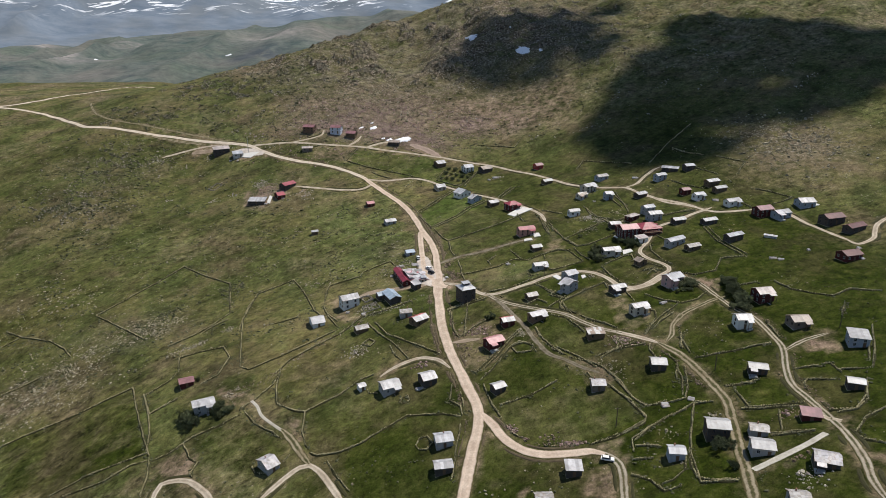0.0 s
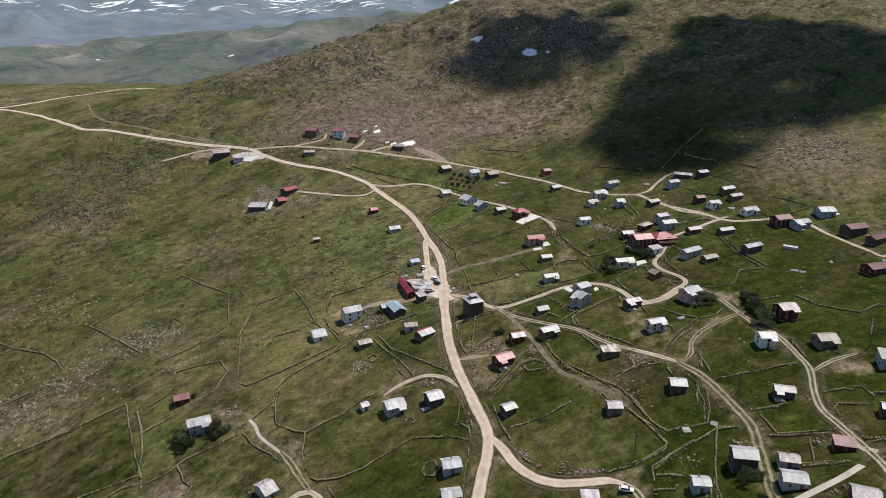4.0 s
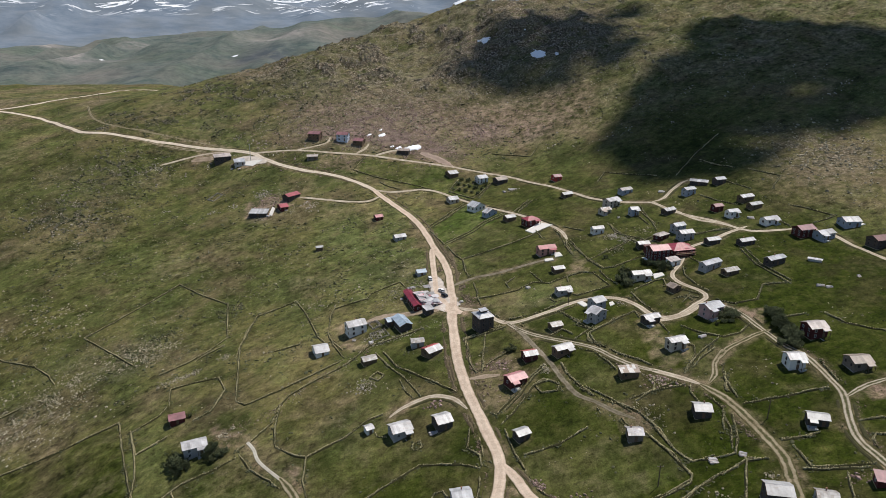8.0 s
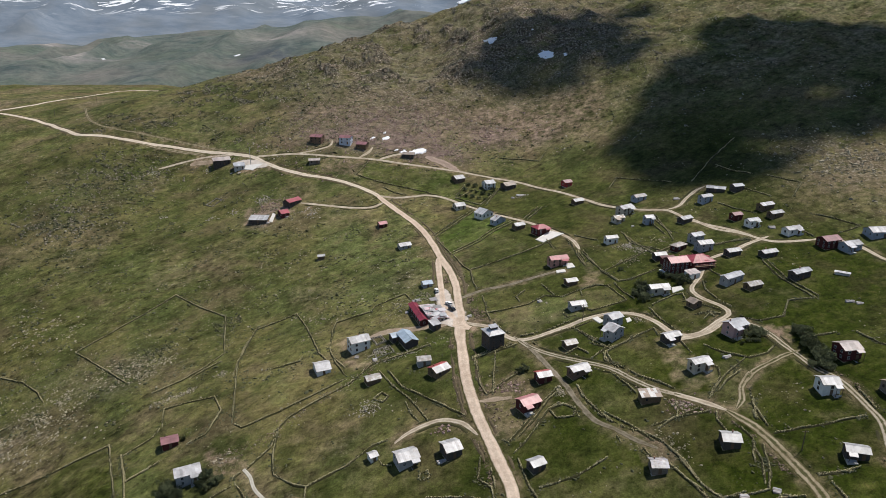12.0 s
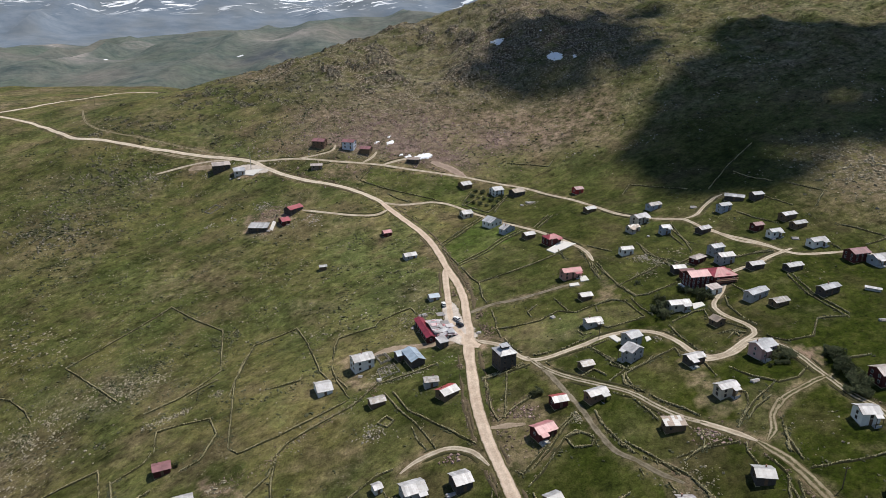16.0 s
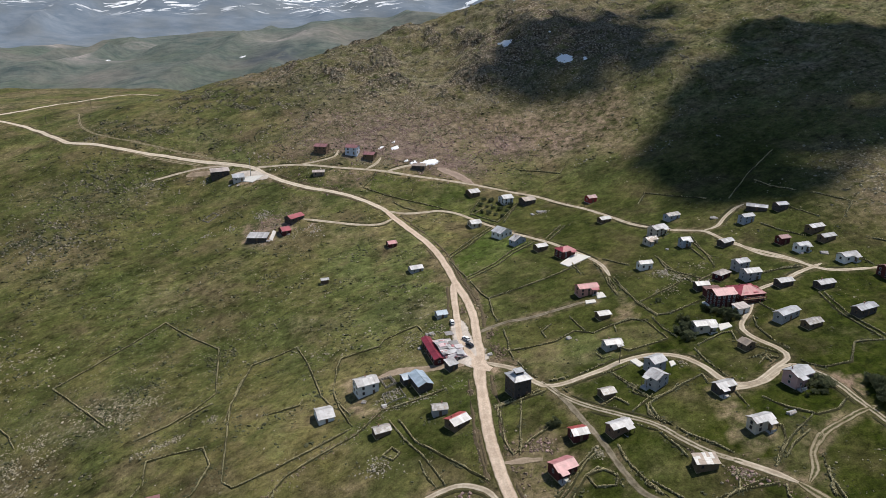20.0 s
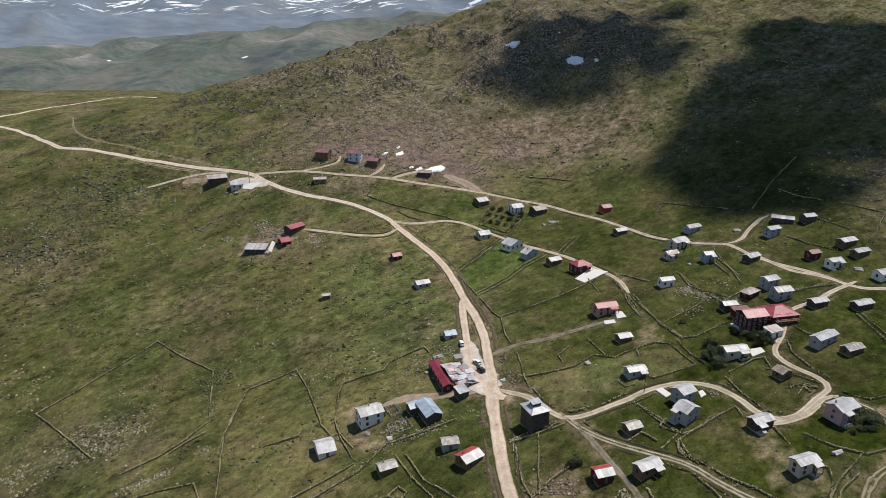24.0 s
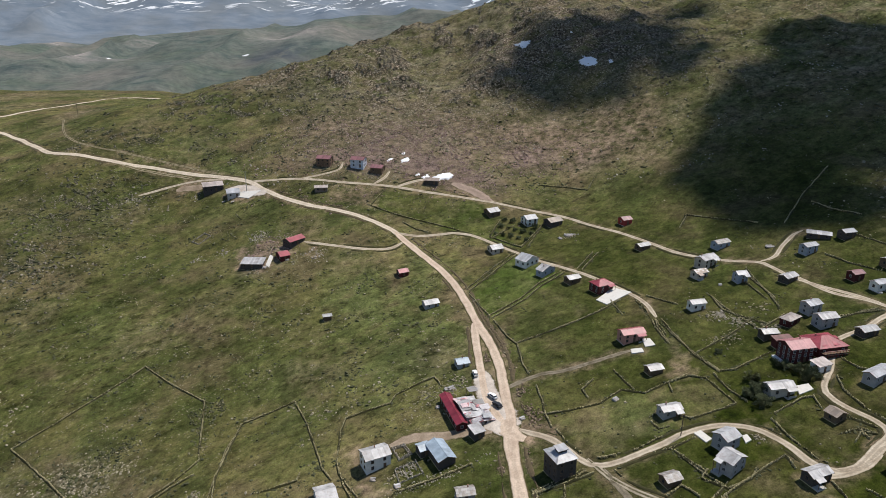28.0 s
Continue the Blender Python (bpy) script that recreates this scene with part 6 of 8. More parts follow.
stone_wall([(-50.1, 485.5), (-37.1, 464.4), (-24.3, 440.5), (-17.9, 427.5)])
stone_wall([(14.9, 474.5), (20.2, 488.1), (26.2, 502.9)])
stone_wall([(36.9, 443.3), (41.5, 436.0), (44.7, 429.6)])
stone_wall([(46.4, 409.1), (48.7, 395.2)])
stone_wall([(-54.4, 506.3), (-45.7, 498.5), (-38.9, 495.2)])
stone_wall([(8.2, 352.3), (9.4, 343.9), (9.8, 333.7), (11.1, 326.8)])
stone_wall([(9.2, 333.9), (18.6, 334.4), (28.5, 336.1), (37.6, 342.8), (44.6, 339.1), (52.6, 343.1), (61.3, 346.9)])
stone_wall([(53.8, 337.7), (54.3, 343.8), (62.0, 346.1), (67.1, 343.6), (71.8, 327.8), (55.4, 322.4), (53.1, 325.0)])
stone_wall([(70.1, 345.7), (72.2, 335.7), (75.3, 328.0)])
stone_wall([(62.0, 384.4), (64.8, 370.1), (67.9, 359.2), (72.5, 346.9), (77.7, 346.3), (95.3, 355.4)])
stone_wall([(68.7, 359.8), (83.3, 368.3), (97.1, 379.9)])
stone_wall([(60.9, 398.3), (60.1, 381.2), (60.9, 367.7)])
stone_wall([(12.6, 325.0), (16.0, 315.9), (20.2, 308.9), (26.8, 307.6), (36.0, 310.5), (42.0, 313.7), (52.1, 318.5)])
stone_wall([(26.4, 303.5), (30.1, 295.1), (33.6, 289.6)])
stone_wall([(45.7, 309.0), (49.3, 302.8), (52.2, 298.3)])
stone_wall([(79.3, 318.4), (81.2, 308.6), (85.0, 298.7), (89.5, 294.9), (100.1, 300.1), (106.9, 306.3)])
stone_wall([(80.8, 320.8), (92.7, 327.3), (96.4, 327.6), (96.0, 320.9)])
stone_wall([(53.2, 298.4), (50.6, 294.9), (56.5, 290.2), (63.8, 293.3), (67.0, 297.6)])
stone_wall([(108.7, 339.0), (106.8, 329.7), (109.2, 317.8), (112.4, 312.6)])
stone_wall([(114.2, 347.8), (117.2, 340.5), (119.4, 339.3)])
stone_wall([(102.3, 307.5), (103.0, 310.5), (107.1, 307.5)])
stone_wall([(141.0, 351.9), (141.7, 333.1), (146.4, 319.5), (148.4, 312.9)])
stone_wall([(143.2, 351.8), (144.2, 332.8), (149.9, 316.1)])
stone_wall([(99.2, 318.6), (106.0, 312.3), (113.1, 304.2), (118.9, 300.1), (129.2, 302.1), (136.4, 313.9), (149.2, 314.5)])
stone_wall([(91.9, 286.5), (97.8, 279.7), (105.1, 275.2), (112.4, 276.8), (120.3, 284.6)])
stone_wall([(186.1, 400.9), (193.9, 394.2), (203.2, 383.3)])
stone_wall([(190.3, 378.5), (202.9, 382.7)])
stone_wall([(173.8, 384.1), (176.5, 375.4)])
stone_wall([(183.5, 451.7), (196.4, 435.5)])
stone_wall([(196.4, 435.5), (184.3, 419.7)])
stone_wall([(95.1, 475.6), (102.0, 488.3), (115.0, 478.5), (131.0, 466.7)])
stone_wall([(142.2, 461.8), (161.3, 487.0), (185.6, 512.9)])
stone_wall([(107.8, 421.8), (110.5, 393.0)])
stone_wall([(104.4, 418.6), (107.3, 392.5)])
stone_wall([(86.7, 405.1), (90.3, 386.1), (95.3, 369.6)])
stone_wall([(61.7, 409.4), (72.6, 397.6)])
stone_wall([(55.5, 411.9), (60.3, 389.8), (61.7, 375.7)])
stone_wall([(15.4, 314.5), (23.8, 308.1), (30.2, 309.2)])
stone_wall([(0.1, 296.4), (9.6, 300.5), (18.5, 304.1)])
stone_wall([(161.9, 478.3), (166.9, 467.6), (176.9, 457.5)])
stone_wall([(28.2, 553.9), (44.6, 548.4), (57.4, 540.7), (63.6, 554.0)])
stone_wall([(164.7, 442.2), (175.0, 424.7)])
stone_wall([(95.3, 369.6), (108.4, 379.6)])
stone_wall([(116.9, 373.2), (147.8, 377.3)])
stone_wall([(3.9, 293.7), (4.4, 278.3), (7.0, 271.0), (12.9, 276.8), (20.5, 282.1), (22.8, 284.9)])
stone_wall([(2.4, 297.0), (13.5, 299.2), (19.4, 304.1)])
stone_wall([(34.1, 270.8), (26.1, 261.8), (20.4, 253.6), (13.2, 245.2), (9.8, 248.2)])
stone_wall([(14.5, 239.9), (19.5, 245.2), (24.9, 252.8), (28.5, 258.6), (34.3, 260.1), (37.5, 256.9), (38.6, 252.7)])
stone_wall([(40.1, 269.4), (42.1, 261.3), (44.6, 255.5), (47.8, 249.2), (52.8, 244.3), (57.5, 242.1)])
stone_wall([(38.0, 265.0), (40.2, 256.3), (45.1, 249.1), (48.3, 243.7), (49.5, 237.7)])
stone_wall([(53.3, 287.3), (54.1, 281.9), (59.9, 272.7), (67.3, 264.7), (73.3, 259.9), (82.1, 253.7)])
stone_wall([(48.2, 278.0), (54.3, 273.7), (58.1, 265.7), (59.8, 261.2)])
stone_wall([(57.5, 242.1), (62.0, 237.2), (65.6, 229.9), (66.9, 226.4)])
stone_wall([(54.5, 244.1), (55.3, 237.1), (57.5, 230.0)])
stone_wall([(63.7, 242.7), (69.2, 246.6), (79.1, 250.1)])
stone_wall([(72.2, 256.4), (71.8, 251.2), (70.0, 246.4)])
stone_wall([(89.2, 273.4), (92.3, 271.4), (91.0, 265.4), (85.3, 257.4), (82.2, 252.3)])
stone_wall([(87.8, 243.3), (88.5, 237.0), (89.7, 232.0), (87.4, 225.6), (86.4, 221.6)])
stone_wall([(42.8, 323.7), (44.3, 319.0), (48.1, 319.8)])
stone_wall([(43.1, 325.2), (46.8, 329.1)])
stone_wall([(27.8, 304.0), (35.1, 306.5), (46.1, 309.5), (54.0, 313.1)])
stone_wall([(1.6, 296.2), (6.8, 298.2), (12.1, 300.7), (21.0, 303.5)])
stone_wall([(11.8, 300.8), (10.5, 284.5), (8.9, 269.3)])
stone_wall([(38.0, 288.4), (44.0, 293.0), (48.0, 288.1)])
stone_wall([(117.3, 371.6), (130.2, 374.3), (145.5, 379.1)])
stone_wall([(110.2, 424.3), (109.7, 403.6), (109.2, 385.4)])
stone_wall([(146.2, 427.2), (151.3, 417.3), (160.4, 407.3)])
stone_wall([(87.4, 400.2), (88.1, 388.5), (92.4, 381.9), (100.0, 373.3)])
stone_wall([(88.8, 231.5), (88.6, 222.4), (85.7, 212.8)])
stone_wall([(67.8, 189.7), (71.0, 188.0)])
stone_wall([(6.3, 217.3), (4.6, 206.1), (2.7, 190.9)])
stone_wall([(-115.5, 480.9), (-110.4, 486.7), (-104.4, 485.1)])
stone_wall([(98.1, 305.2), (102.7, 309.4), (107.3, 307.1), (102.7, 303.2)])
stone_wall([(-37.1, 280.2), (-34.3, 283.4), (-31.2, 280.6), (-33.3, 277.3), (-37.1, 280.2)])
stone_wall([(45.9, 308.7), (50.8, 298.2), (55.4, 291.8)])
stone_wall([(54.3, 287.8), (65.1, 294.6), (76.6, 301.9), (77.2, 295.9)])
stone_wall([(54.3, 287.8), (52.9, 282.8), (57.3, 274.9), (63.3, 268.6)])
stone_wall([(84.0, 290.7), (86.1, 281.2)])


# ---- rubble, scree and shrubs ----
CUBE = [(-0.8, -0.8, -0.8), (0.8, -0.8, -0.8), (0.8, 0.8, -0.8), (-0.8, 0.8, -0.8), (-0.55, -0.6, 0.7), (0.6, -0.5, 0.7), (0.5, 0.6, 0.7), (-0.6, 0.5, 0.7)]


def scatter(name, material, label, count, zone, size, seed, flat=0.65):
    blocky = material != SHRUB
    rnd = random.Random(seed)
    g = Lump()
    made = tries = 0
    while made < count and tries < count * 45:
        tries += 1
        x, y, keep = zone(rnd)
        if rnd.random() > keep or (int(x), int(y)) in PAVED:
            continue
        s = size[0] + (size[1] - size[0]) * rnd.random() ** 3.5
        m = Euler((rnd.uniform(-0.4, 0.4), rnd.uniform(-0.4, 0.4), rnd.uniform(0, 6.3))).to_matrix()
        k = Vector((s * rnd.uniform(0.7, 1.2), s * rnd.uniform(0.6, 1.0), s * flat * rnd.uniform(0.6, 1.1)))
        z = gz(x, y) + k.z * 0.25
        v = []
        for q in CUBE if blocky else ICO_V:
            j = 1 + rnd.uniform(-0.4, 0.35)
            o = m @ Vector((q[0] * k.x * j, q[1] * k.y * j, q[2] * k.z * j))
            v.append((x + o.x, y + o.y, z + o.z))
        g.add(v, BOX if blocky else ICO_F)
        made += 1
    return tagged(new(name, g.mesh(name, material)), label, name.replace("_", " "), kind="stuff")


def spot(cx, cy, rx, ry, grain=12, cut=0.0):
    def zone(rnd):
        x, y = rnd.gauss(cx, rx), rnd.gauss(cy, ry)
        return x, y, float(smooth(cut - 0.25, cut + 0.35, wob(x, y, grain, 61)))
    return zone


def strip(x0, x1, y0, y1, grain=26, cut=0.0, seed=62):
    def zone(rnd):
        x, y = rnd.uniform(x0, x1), rnd.uniform(y0, y1)
        return x, y, float(smooth(cut - 0.1, cut + 0.3, wob(x, y, grain, seed) + 0.4 * wob(x, y, 7, 63))) ** 1.5
    return zone


def wall_foot(rnd):
    """Beside the field walls, on either side."""
    p, d = LINES[rnd.randrange(len(LINES))]
    o = rnd.choice((-1, 1)) * rnd.uniform(0.45, 1.5)
    k = rnd.uniform(-1.2, 1.2)
    x, y = p.x - d.y * o + d.x * k, p.y + d.x * o + d.y * k
    return x, y, float(smooth(-0.15, 0.25, wob(x, y, 8, 77)))


def drifts(x0, x1, y0, y1, cut, seed):
    """Long drifts of clumps lying along the slope."""
    def zone(rnd):
        x, y = rnd.uniform(x0, x1), rnd.uniform(y0, y1)
        u, v = 0.74 * x + 0.67 * y, 0.74 * y - 0.67 * x
        return x, y, float(smooth(cut - 0.08, cut + 0.22, wob(u / 2.6, v, 9, seed) + 0.35 * wob(x, y, 4, seed + 1)))
    return zone


def crag_zone(rnd):
    x, y = rnd.uniform(-210, 170), rnd.uniform(600, 850)
    return x, y, float(crags(np.array(x), np.array(y)))


scatter("hill_rocks", ROCK, "dark weathered boulders and outcrops on the hill", 8500, strip(-260, 190, 640, 850, 11, 0.24), (0.22, 1.25), 1, 0.9)
scatter("hill_rocks", PALE_ROCK, "pale broken rock on the upper hill", 4500, strip(-80, 160, 640, 810, 10, 0.2), (0.2, 1.0), 2, 0.6)
scatter("scree", SCREE, "reddish brown scree at the foot of the hill", 9000, spot(-55, 594, 50, 26, 8, -0.1), (0.15, 0.8), 3)
scatter("scree", SCREE, "reddish rubble slipped down beside the road", 1200, spot(-22, 556, 16, 9, 6, -0.2), (0.15, 0.7), 31)
scatter("scree", SCREE, "reddish rubble patch on the slope", 700, spot(24, 588, 12, 10, 6, -0.1), (0.15, 0.7), 32)
scatter("outcrop", ROCK, "dark broken rock on the hill's crags", 6500, crag_zone, (0.25, 1.3), 17, 0.95)
scatter("scree", PALE_ROCK, "grey scree on the grassy slope", 900, spot(234, 458, 22, 26, 9, -0.1), (0.4, 1.3), 4)
scatter("outcrop", ROCK, "dark rock outcrops in the grass", 420, spot(-258, 485, 22, 22, 9), (0.3, 1.2), 5)
scatter("outcrop", ROCK, "dark rock outcrops in the grass", 380, spot(-250, 547, 24, 13, 9), (0.3, 1.2), 6)
scatter("outcrop", PALE_ROCK, "pale broken stones in the pasture", 420, spot(-155.1, 328.4, 8, 5, 6, -0.1), (0.25, 0.8), 7, 0.4)
scatter("outcrop", PALE_ROCK, "pale broken stones in the pasture", 420, spot(-184.4, 309.8, 9, 7, 6, -0.05), (0.25, 0.8), 8, 0.4)
scatter("outcrop", PALE_ROCK, "pale broken stones in the pasture", 620, spot(-196, 292, 15, 13, 7, 0.05), (0.25, 0.9), 9, 0.4)
scatter("outcrop", PALE_ROCK, "pale broken stones in the pasture", 260, spot(-222, 366, 14, 10, 8, -0.1), (0.3, 1.1), 10, 0.4)
scatter("loose_stones", PALE_ROCK, "stones strewn over the dry pasture", 650, strip(-330, -40, 280, 600, 14, 0.3, 64), (0.15, 0.7), 11, 0.6)
scatter("loose_stones", PALE_ROCK, "stones strewn between the houses", 600, strip(-40, 230, 160, 520, 24, 0.25, 65), (0.2, 0.7), 12, 0.6)
scatter("hill_rocks", ROCK, "dark weathered boulders beside the far road", 1500, strip(-300, -120, 570, 720, 11, 0.3, 66), (0.22, 0.95), 13, 0.8)
scatter("low_shrubs", SHRUB, "dark juniper clumps among the boulders by the far road", 1400, strip(-340, -120, 570, 730, 11, 0.27, 66), (0.3, 1.3), 33, 0.5)
scatter("low_shrubs", SHRUB, "small dark tussocks dotted over the pasture", 4500, strip(-330, -15, 290, 640, 10, 0.2, 71), (0.2, 0.8), 18, 0.5)
scatter("loose_stones", PALE_ROCK, "small stones dotted over the pasture", 2300, strip(-330, -15, 290, 640, 9, 0.28, 71), (0.15, 0.6), 19, 0.6)
scatter("outcrop", ROCK, "dark rock outcrop standing out of the grass", 330, spot(-257, 541, 13, 10, 6, 0.1), (0.25, 0.95), 40, 0.8)
scatter("low_shrubs", SHRUB, "dark juniper round the rock outcrop", 330, spot(-257, 541, 13, 10, 6, 0.05), (0.4, 1.4), 60, 0.45)
scatter("outcrop", ROCK, "dark rock outcrop standing out of the grass", 160, spot(-269, 521, 10, 8, 6, 0.1), (0.25, 0.95), 41, 0.8)
scatter("low_shrubs", SHRUB, "dark juniper round the rock outcrop", 160, spot(-269, 521, 10, 8, 6, 0.05), (0.4, 1.4), 61, 0.45)
scatter("outcrop", ROCK, "dark rock outcrop standing out of the grass", 360, spot(-264, 475, 14, 10, 6, 0.1), (0.25, 0.95), 42, 0.8)
scatter("low_shrubs", SHRUB, "dark juniper round the rock outcrop", 360, spot(-264, 475, 14, 10, 6, 0.05), (0.4, 1.4), 62, 0.45)
scatter("outcrop", ROCK, "dark rock outcrop standing out of the grass", 200, spot(-276, 469, 12, 8, 6, 0.1), (0.25, 0.95), 43, 0.8)
scatter("low_shrubs", SHRUB, "dark juniper round the rock outcrop", 200, spot(-276, 469, 12, 8, 6, 0.05), (0.4, 1.4), 63, 0.45)
scatter("outcrop", ROCK, "dark rock outcrop standing out of the grass", 200, spot(-280, 615, 12, 8, 6, 0.1), (0.25, 0.95), 44, 0.8)
scatter("low_shrubs", SHRUB, "dark juniper round the rock outcrop", 200, spot(-280, 615, 12, 8, 6, 0.05), (0.4, 1.4), 64, 0.45)
scatter("outcrop", ROCK, "dark rock outcrop standing out of the grass", 160, spot(-246, 612, 12, 8, 6, 0.1), (0.25, 0.95), 45, 0.8)
scatter("low_shrubs", SHRUB, "dark juniper round the rock outcrop", 160, spot(-246, 612, 12, 8, 6, 0.05), (0.4, 1.4), 65, 0.45)
scatter("outcrop", ROCK, "dark rock outcrop standing out of the grass", 260, spot(-224, 676, 12, 12, 6, 0.1), (0.25, 0.95), 46, 0.8)
scatter("low_shrubs", SHRUB, "dark juniper round the rock outcrop", 260, spot(-224, 676, 12, 12, 6, 0.05), (0.4, 1.4), 66, 0.45)
scatter("outcrop", ROCK, "dark rock outcrop standing out of the grass", 200, spot(-196, 661, 10, 10, 6, 0.1), (0.25, 0.95), 47, 0.8)
scatter("low_shrubs", SHRUB, "dark juniper round the rock outcrop", 200, spot(-196, 661, 10, 10, 6, 0.05), (0.4, 1.4), 67, 0.45)
scatter("outcrop", ROCK, "dark rock outcrop standing out of the grass", 140, spot(-228, 641, 10, 10, 6, 0.1), (0.25, 0.95), 48, 0.8)
scatter("low_shrubs", SHRUB, "dark juniper round the rock outcrop", 140, spot(-228, 641, 10, 10, 6, 0.05), (0.4, 1.4), 68, 0.45)
scatter("outcrop", ROCK, "dark rock outcrop standing out of the grass", 260, spot(-177, 675, 14, 12, 6, 0.1), (0.25, 0.95), 49, 0.8)
scatter("low_shrubs", SHRUB, "dark juniper round the rock outcrop", 260, spot(-177, 675, 14, 12, 6, 0.05), (0.4, 1.4), 69, 0.45)
scatter("outcrop", ROCK, "dark rock outcrop standing out of the grass", 260, spot(-154, 691, 14, 12, 6, 0.1), (0.25, 0.95), 50, 0.8)
scatter("low_shrubs", SHRUB, "dark juniper round the rock outcrop", 260, spot(-154, 691, 14, 12, 6, 0.05), (0.4, 1.4), 70, 0.45)
# weeds at the wall foot, put in for the walls' dark shade as well
scatter("wall_weeds", SHRUB, "dark weeds along the field walls, doubling as their shade", 5200, wall_foot, (0.22, 0.75), 34, 0.5)
scatter("low_shrubs", SHRUB, "drifts of dark low scrub along the pasture slope", 4200, drifts(-320, -30, 290, 620, 0.2, 74), (0.3, 1.1), 35, 0.5)
scatter("loose_stones", PALE_ROCK, "drifts of pale stones along the pasture slope", 1200, drifts(-320, -30, 270, 620, 0.24, 74), (0.2, 0.7), 36, 0.6)
scatter("low_shrubs", SHRUB, "drifts of dark heath on the hill", 3200, drifts(-160, 300, 540, 790, 0.2, 75), (0.4, 1.4), 37, 0.4)
scatter("loose_stones", RUIN, "pale rock fragments in drifts on the hill", 2600, drifts(-200, 300, 540, 790, 0.22, 76), (0.25, 0.9), 38, 0.6)
scatter("low_shrubs", SHRUB, "small dark tussocks between the houses", 3200, strip(-120, 230, 170, 540, 9, 0.22, 73), (0.15, 0.7), 20, 0.5)
scatter("low_shrubs", SHRUB, "low dark juniper and heath clumps", 700, spot(-255, 505, 30, 40, 12, 0.0), (0.4, 1.3), 16, 0.45)
scatter("low_shrubs", SHRUB, "low dark juniper and heath clumps", 1100, strip(-360, -30, 290, 640, 18, 0.2, 67), (0.3, 1.0), 14, 0.3)
scatter("low_shrubs", SHRUB, "low dark juniper and heath clumps", 1800, strip(-120, 260, 530, 800, 18, 0.15, 68), (0.4, 1.5), 15, 0.35)


# ---- foundations, pads and snow ----
def foundation(q, rooms, label):
    """Low walls of an unroofed building, with cross walls and fallen pieces."""
    c = sum((Vector(p) for p in q), Vector((0, 0))) / len(q)
    z = gz(c.x, c.y)
    ob = thing("house_foundation", pose(c.x, c.y, z), label, "foundation")
    pts = [Vector(p) - c for p in q]
    runs = [(pts[i], pts[(i + 1) % 4], 0.9) for i in range(4)]
    for k in range(1, rooms):
        t = (k + crumble.uniform(-0.2, 0.2)) / rooms
        e = crumble.uniform(0.45, 1.0)
        runs.append((pts[0].lerp(pts[1], t), pts[3].lerp(pts[2], t).lerp(pts[0].lerp(pts[1], t), 1 - e), 0.7))
    for a, b, high in runs:
        g = Lump()
        for p in resample([a, b], 0.3, False):
            for r in range(2):
                if r and crumble.random() < 0.35:
                    continue
                s, x, y = crumble.uniform(0.16, 0.26), p.x + crumble.uniform(-0.06, 0.06), p.y + crumble.uniform(-0.06, 0.06)
                z0 = gz(c.x + x, c.y + y) - z - 0.3 + r * 0.45 * high
                g.add([(x + q[0] * s, y + q[1] * s, z0 + (q[2] + 0.8) * 0.42 * high * crumble.uniform(0.8, 1.1)) for q in CUBE], BOX)
        tagged(child("wall", g.mesh("wall", RUIN), ob), kind="stuff")
    for k in range(rooms * 3 if rooms > 1 else 0):
        u, v = crumble.uniform(0.1, 0.9), crumble.uniform(0.1, 0.9)
        p = pts[0].lerp(pts[1], u).lerp(pts[3].lerp(pts[2], u), v)
        g = Lump()
        h = crumble.uniform(0.5, 1.3)
        g.box(-h, -0.09, 0.1, h, 0.09, 0.28)
        child("beam", g.mesh("beam", RUIN), ob, pose(p.x, p.y, gz(c.x + p.x, c.y + p.y) - z + crumble.uniform(0.1, 0.5), 0, crumble.uniform(-12, 12), crumble.uniform(0, 180)))
    return ob


def pad(q):
    g = Lump()
    c = sum((Vector(p) for p in q), Vector((0, 0))) / len(q)
    pts = [Vector(p) for p in q]
    if (pts[1] - pts[0]).cross(pts[2] - pts[1]) < 0:
        pts.reverse()
    top = [(p.x, p.y, gz(p.x, p.y) + 0.35) for p in pts]
    g.slab(top, 1.2)
    return tagged(new("terrace", g.mesh("terrace", TERRACE)), "pale cast concrete terrace beside the house", "terrace", kind="structure")


def snow_patch(q):
    """Old snow lying thin over stones, with a ragged melted rim."""
    line = resample(q + q[:1], 0.7)
    c = sum((Vector(p) for p in q), Vector((0, 0))) / len(q)
    k = len(line) - 1
    deep = min(1.0, 0.08 * max((Vector(p) - c).length for p in q) + 0.1)
    verts, faces = [(c.x, c.y, gz(c.x, c.y) + deep)], []
    for s, lift in ((0.2, 1.0), (0.4, 1.0), (0.6, 0.95), (0.8, 0.75), (1.0, -0.25)):
        for p in line[:k]:
            v = c + (p - c) * s * (1 + (0.3 * wob(p.x, p.y, 2.6, 71) + 0.35 * wob(p.x, p.y, 0.9, 72)) * s)
            verts.append((v.x, v.y, gz(v.x, v.y) + lift * (deep if lift > 0 else 1) + 0.25 * deep * wob(v.x, v.y, 1.1, 73)))
    for i in range(k):
        j = (i + 1) % k
        faces.append((0, 1 + i, 1 + j))
        for r in (0, k, 2 * k, 3 * k):
            faces.append((1 + r + i, 1 + r + k + i, 1 + r + k + j, 1 + r + j))
    ob = new("snow_patch", from_lists("snow_patch", verts, faces, SNOW))
    return tagged(ob, "leftover patch of old snow on the hillside", "snow", "snow patches")


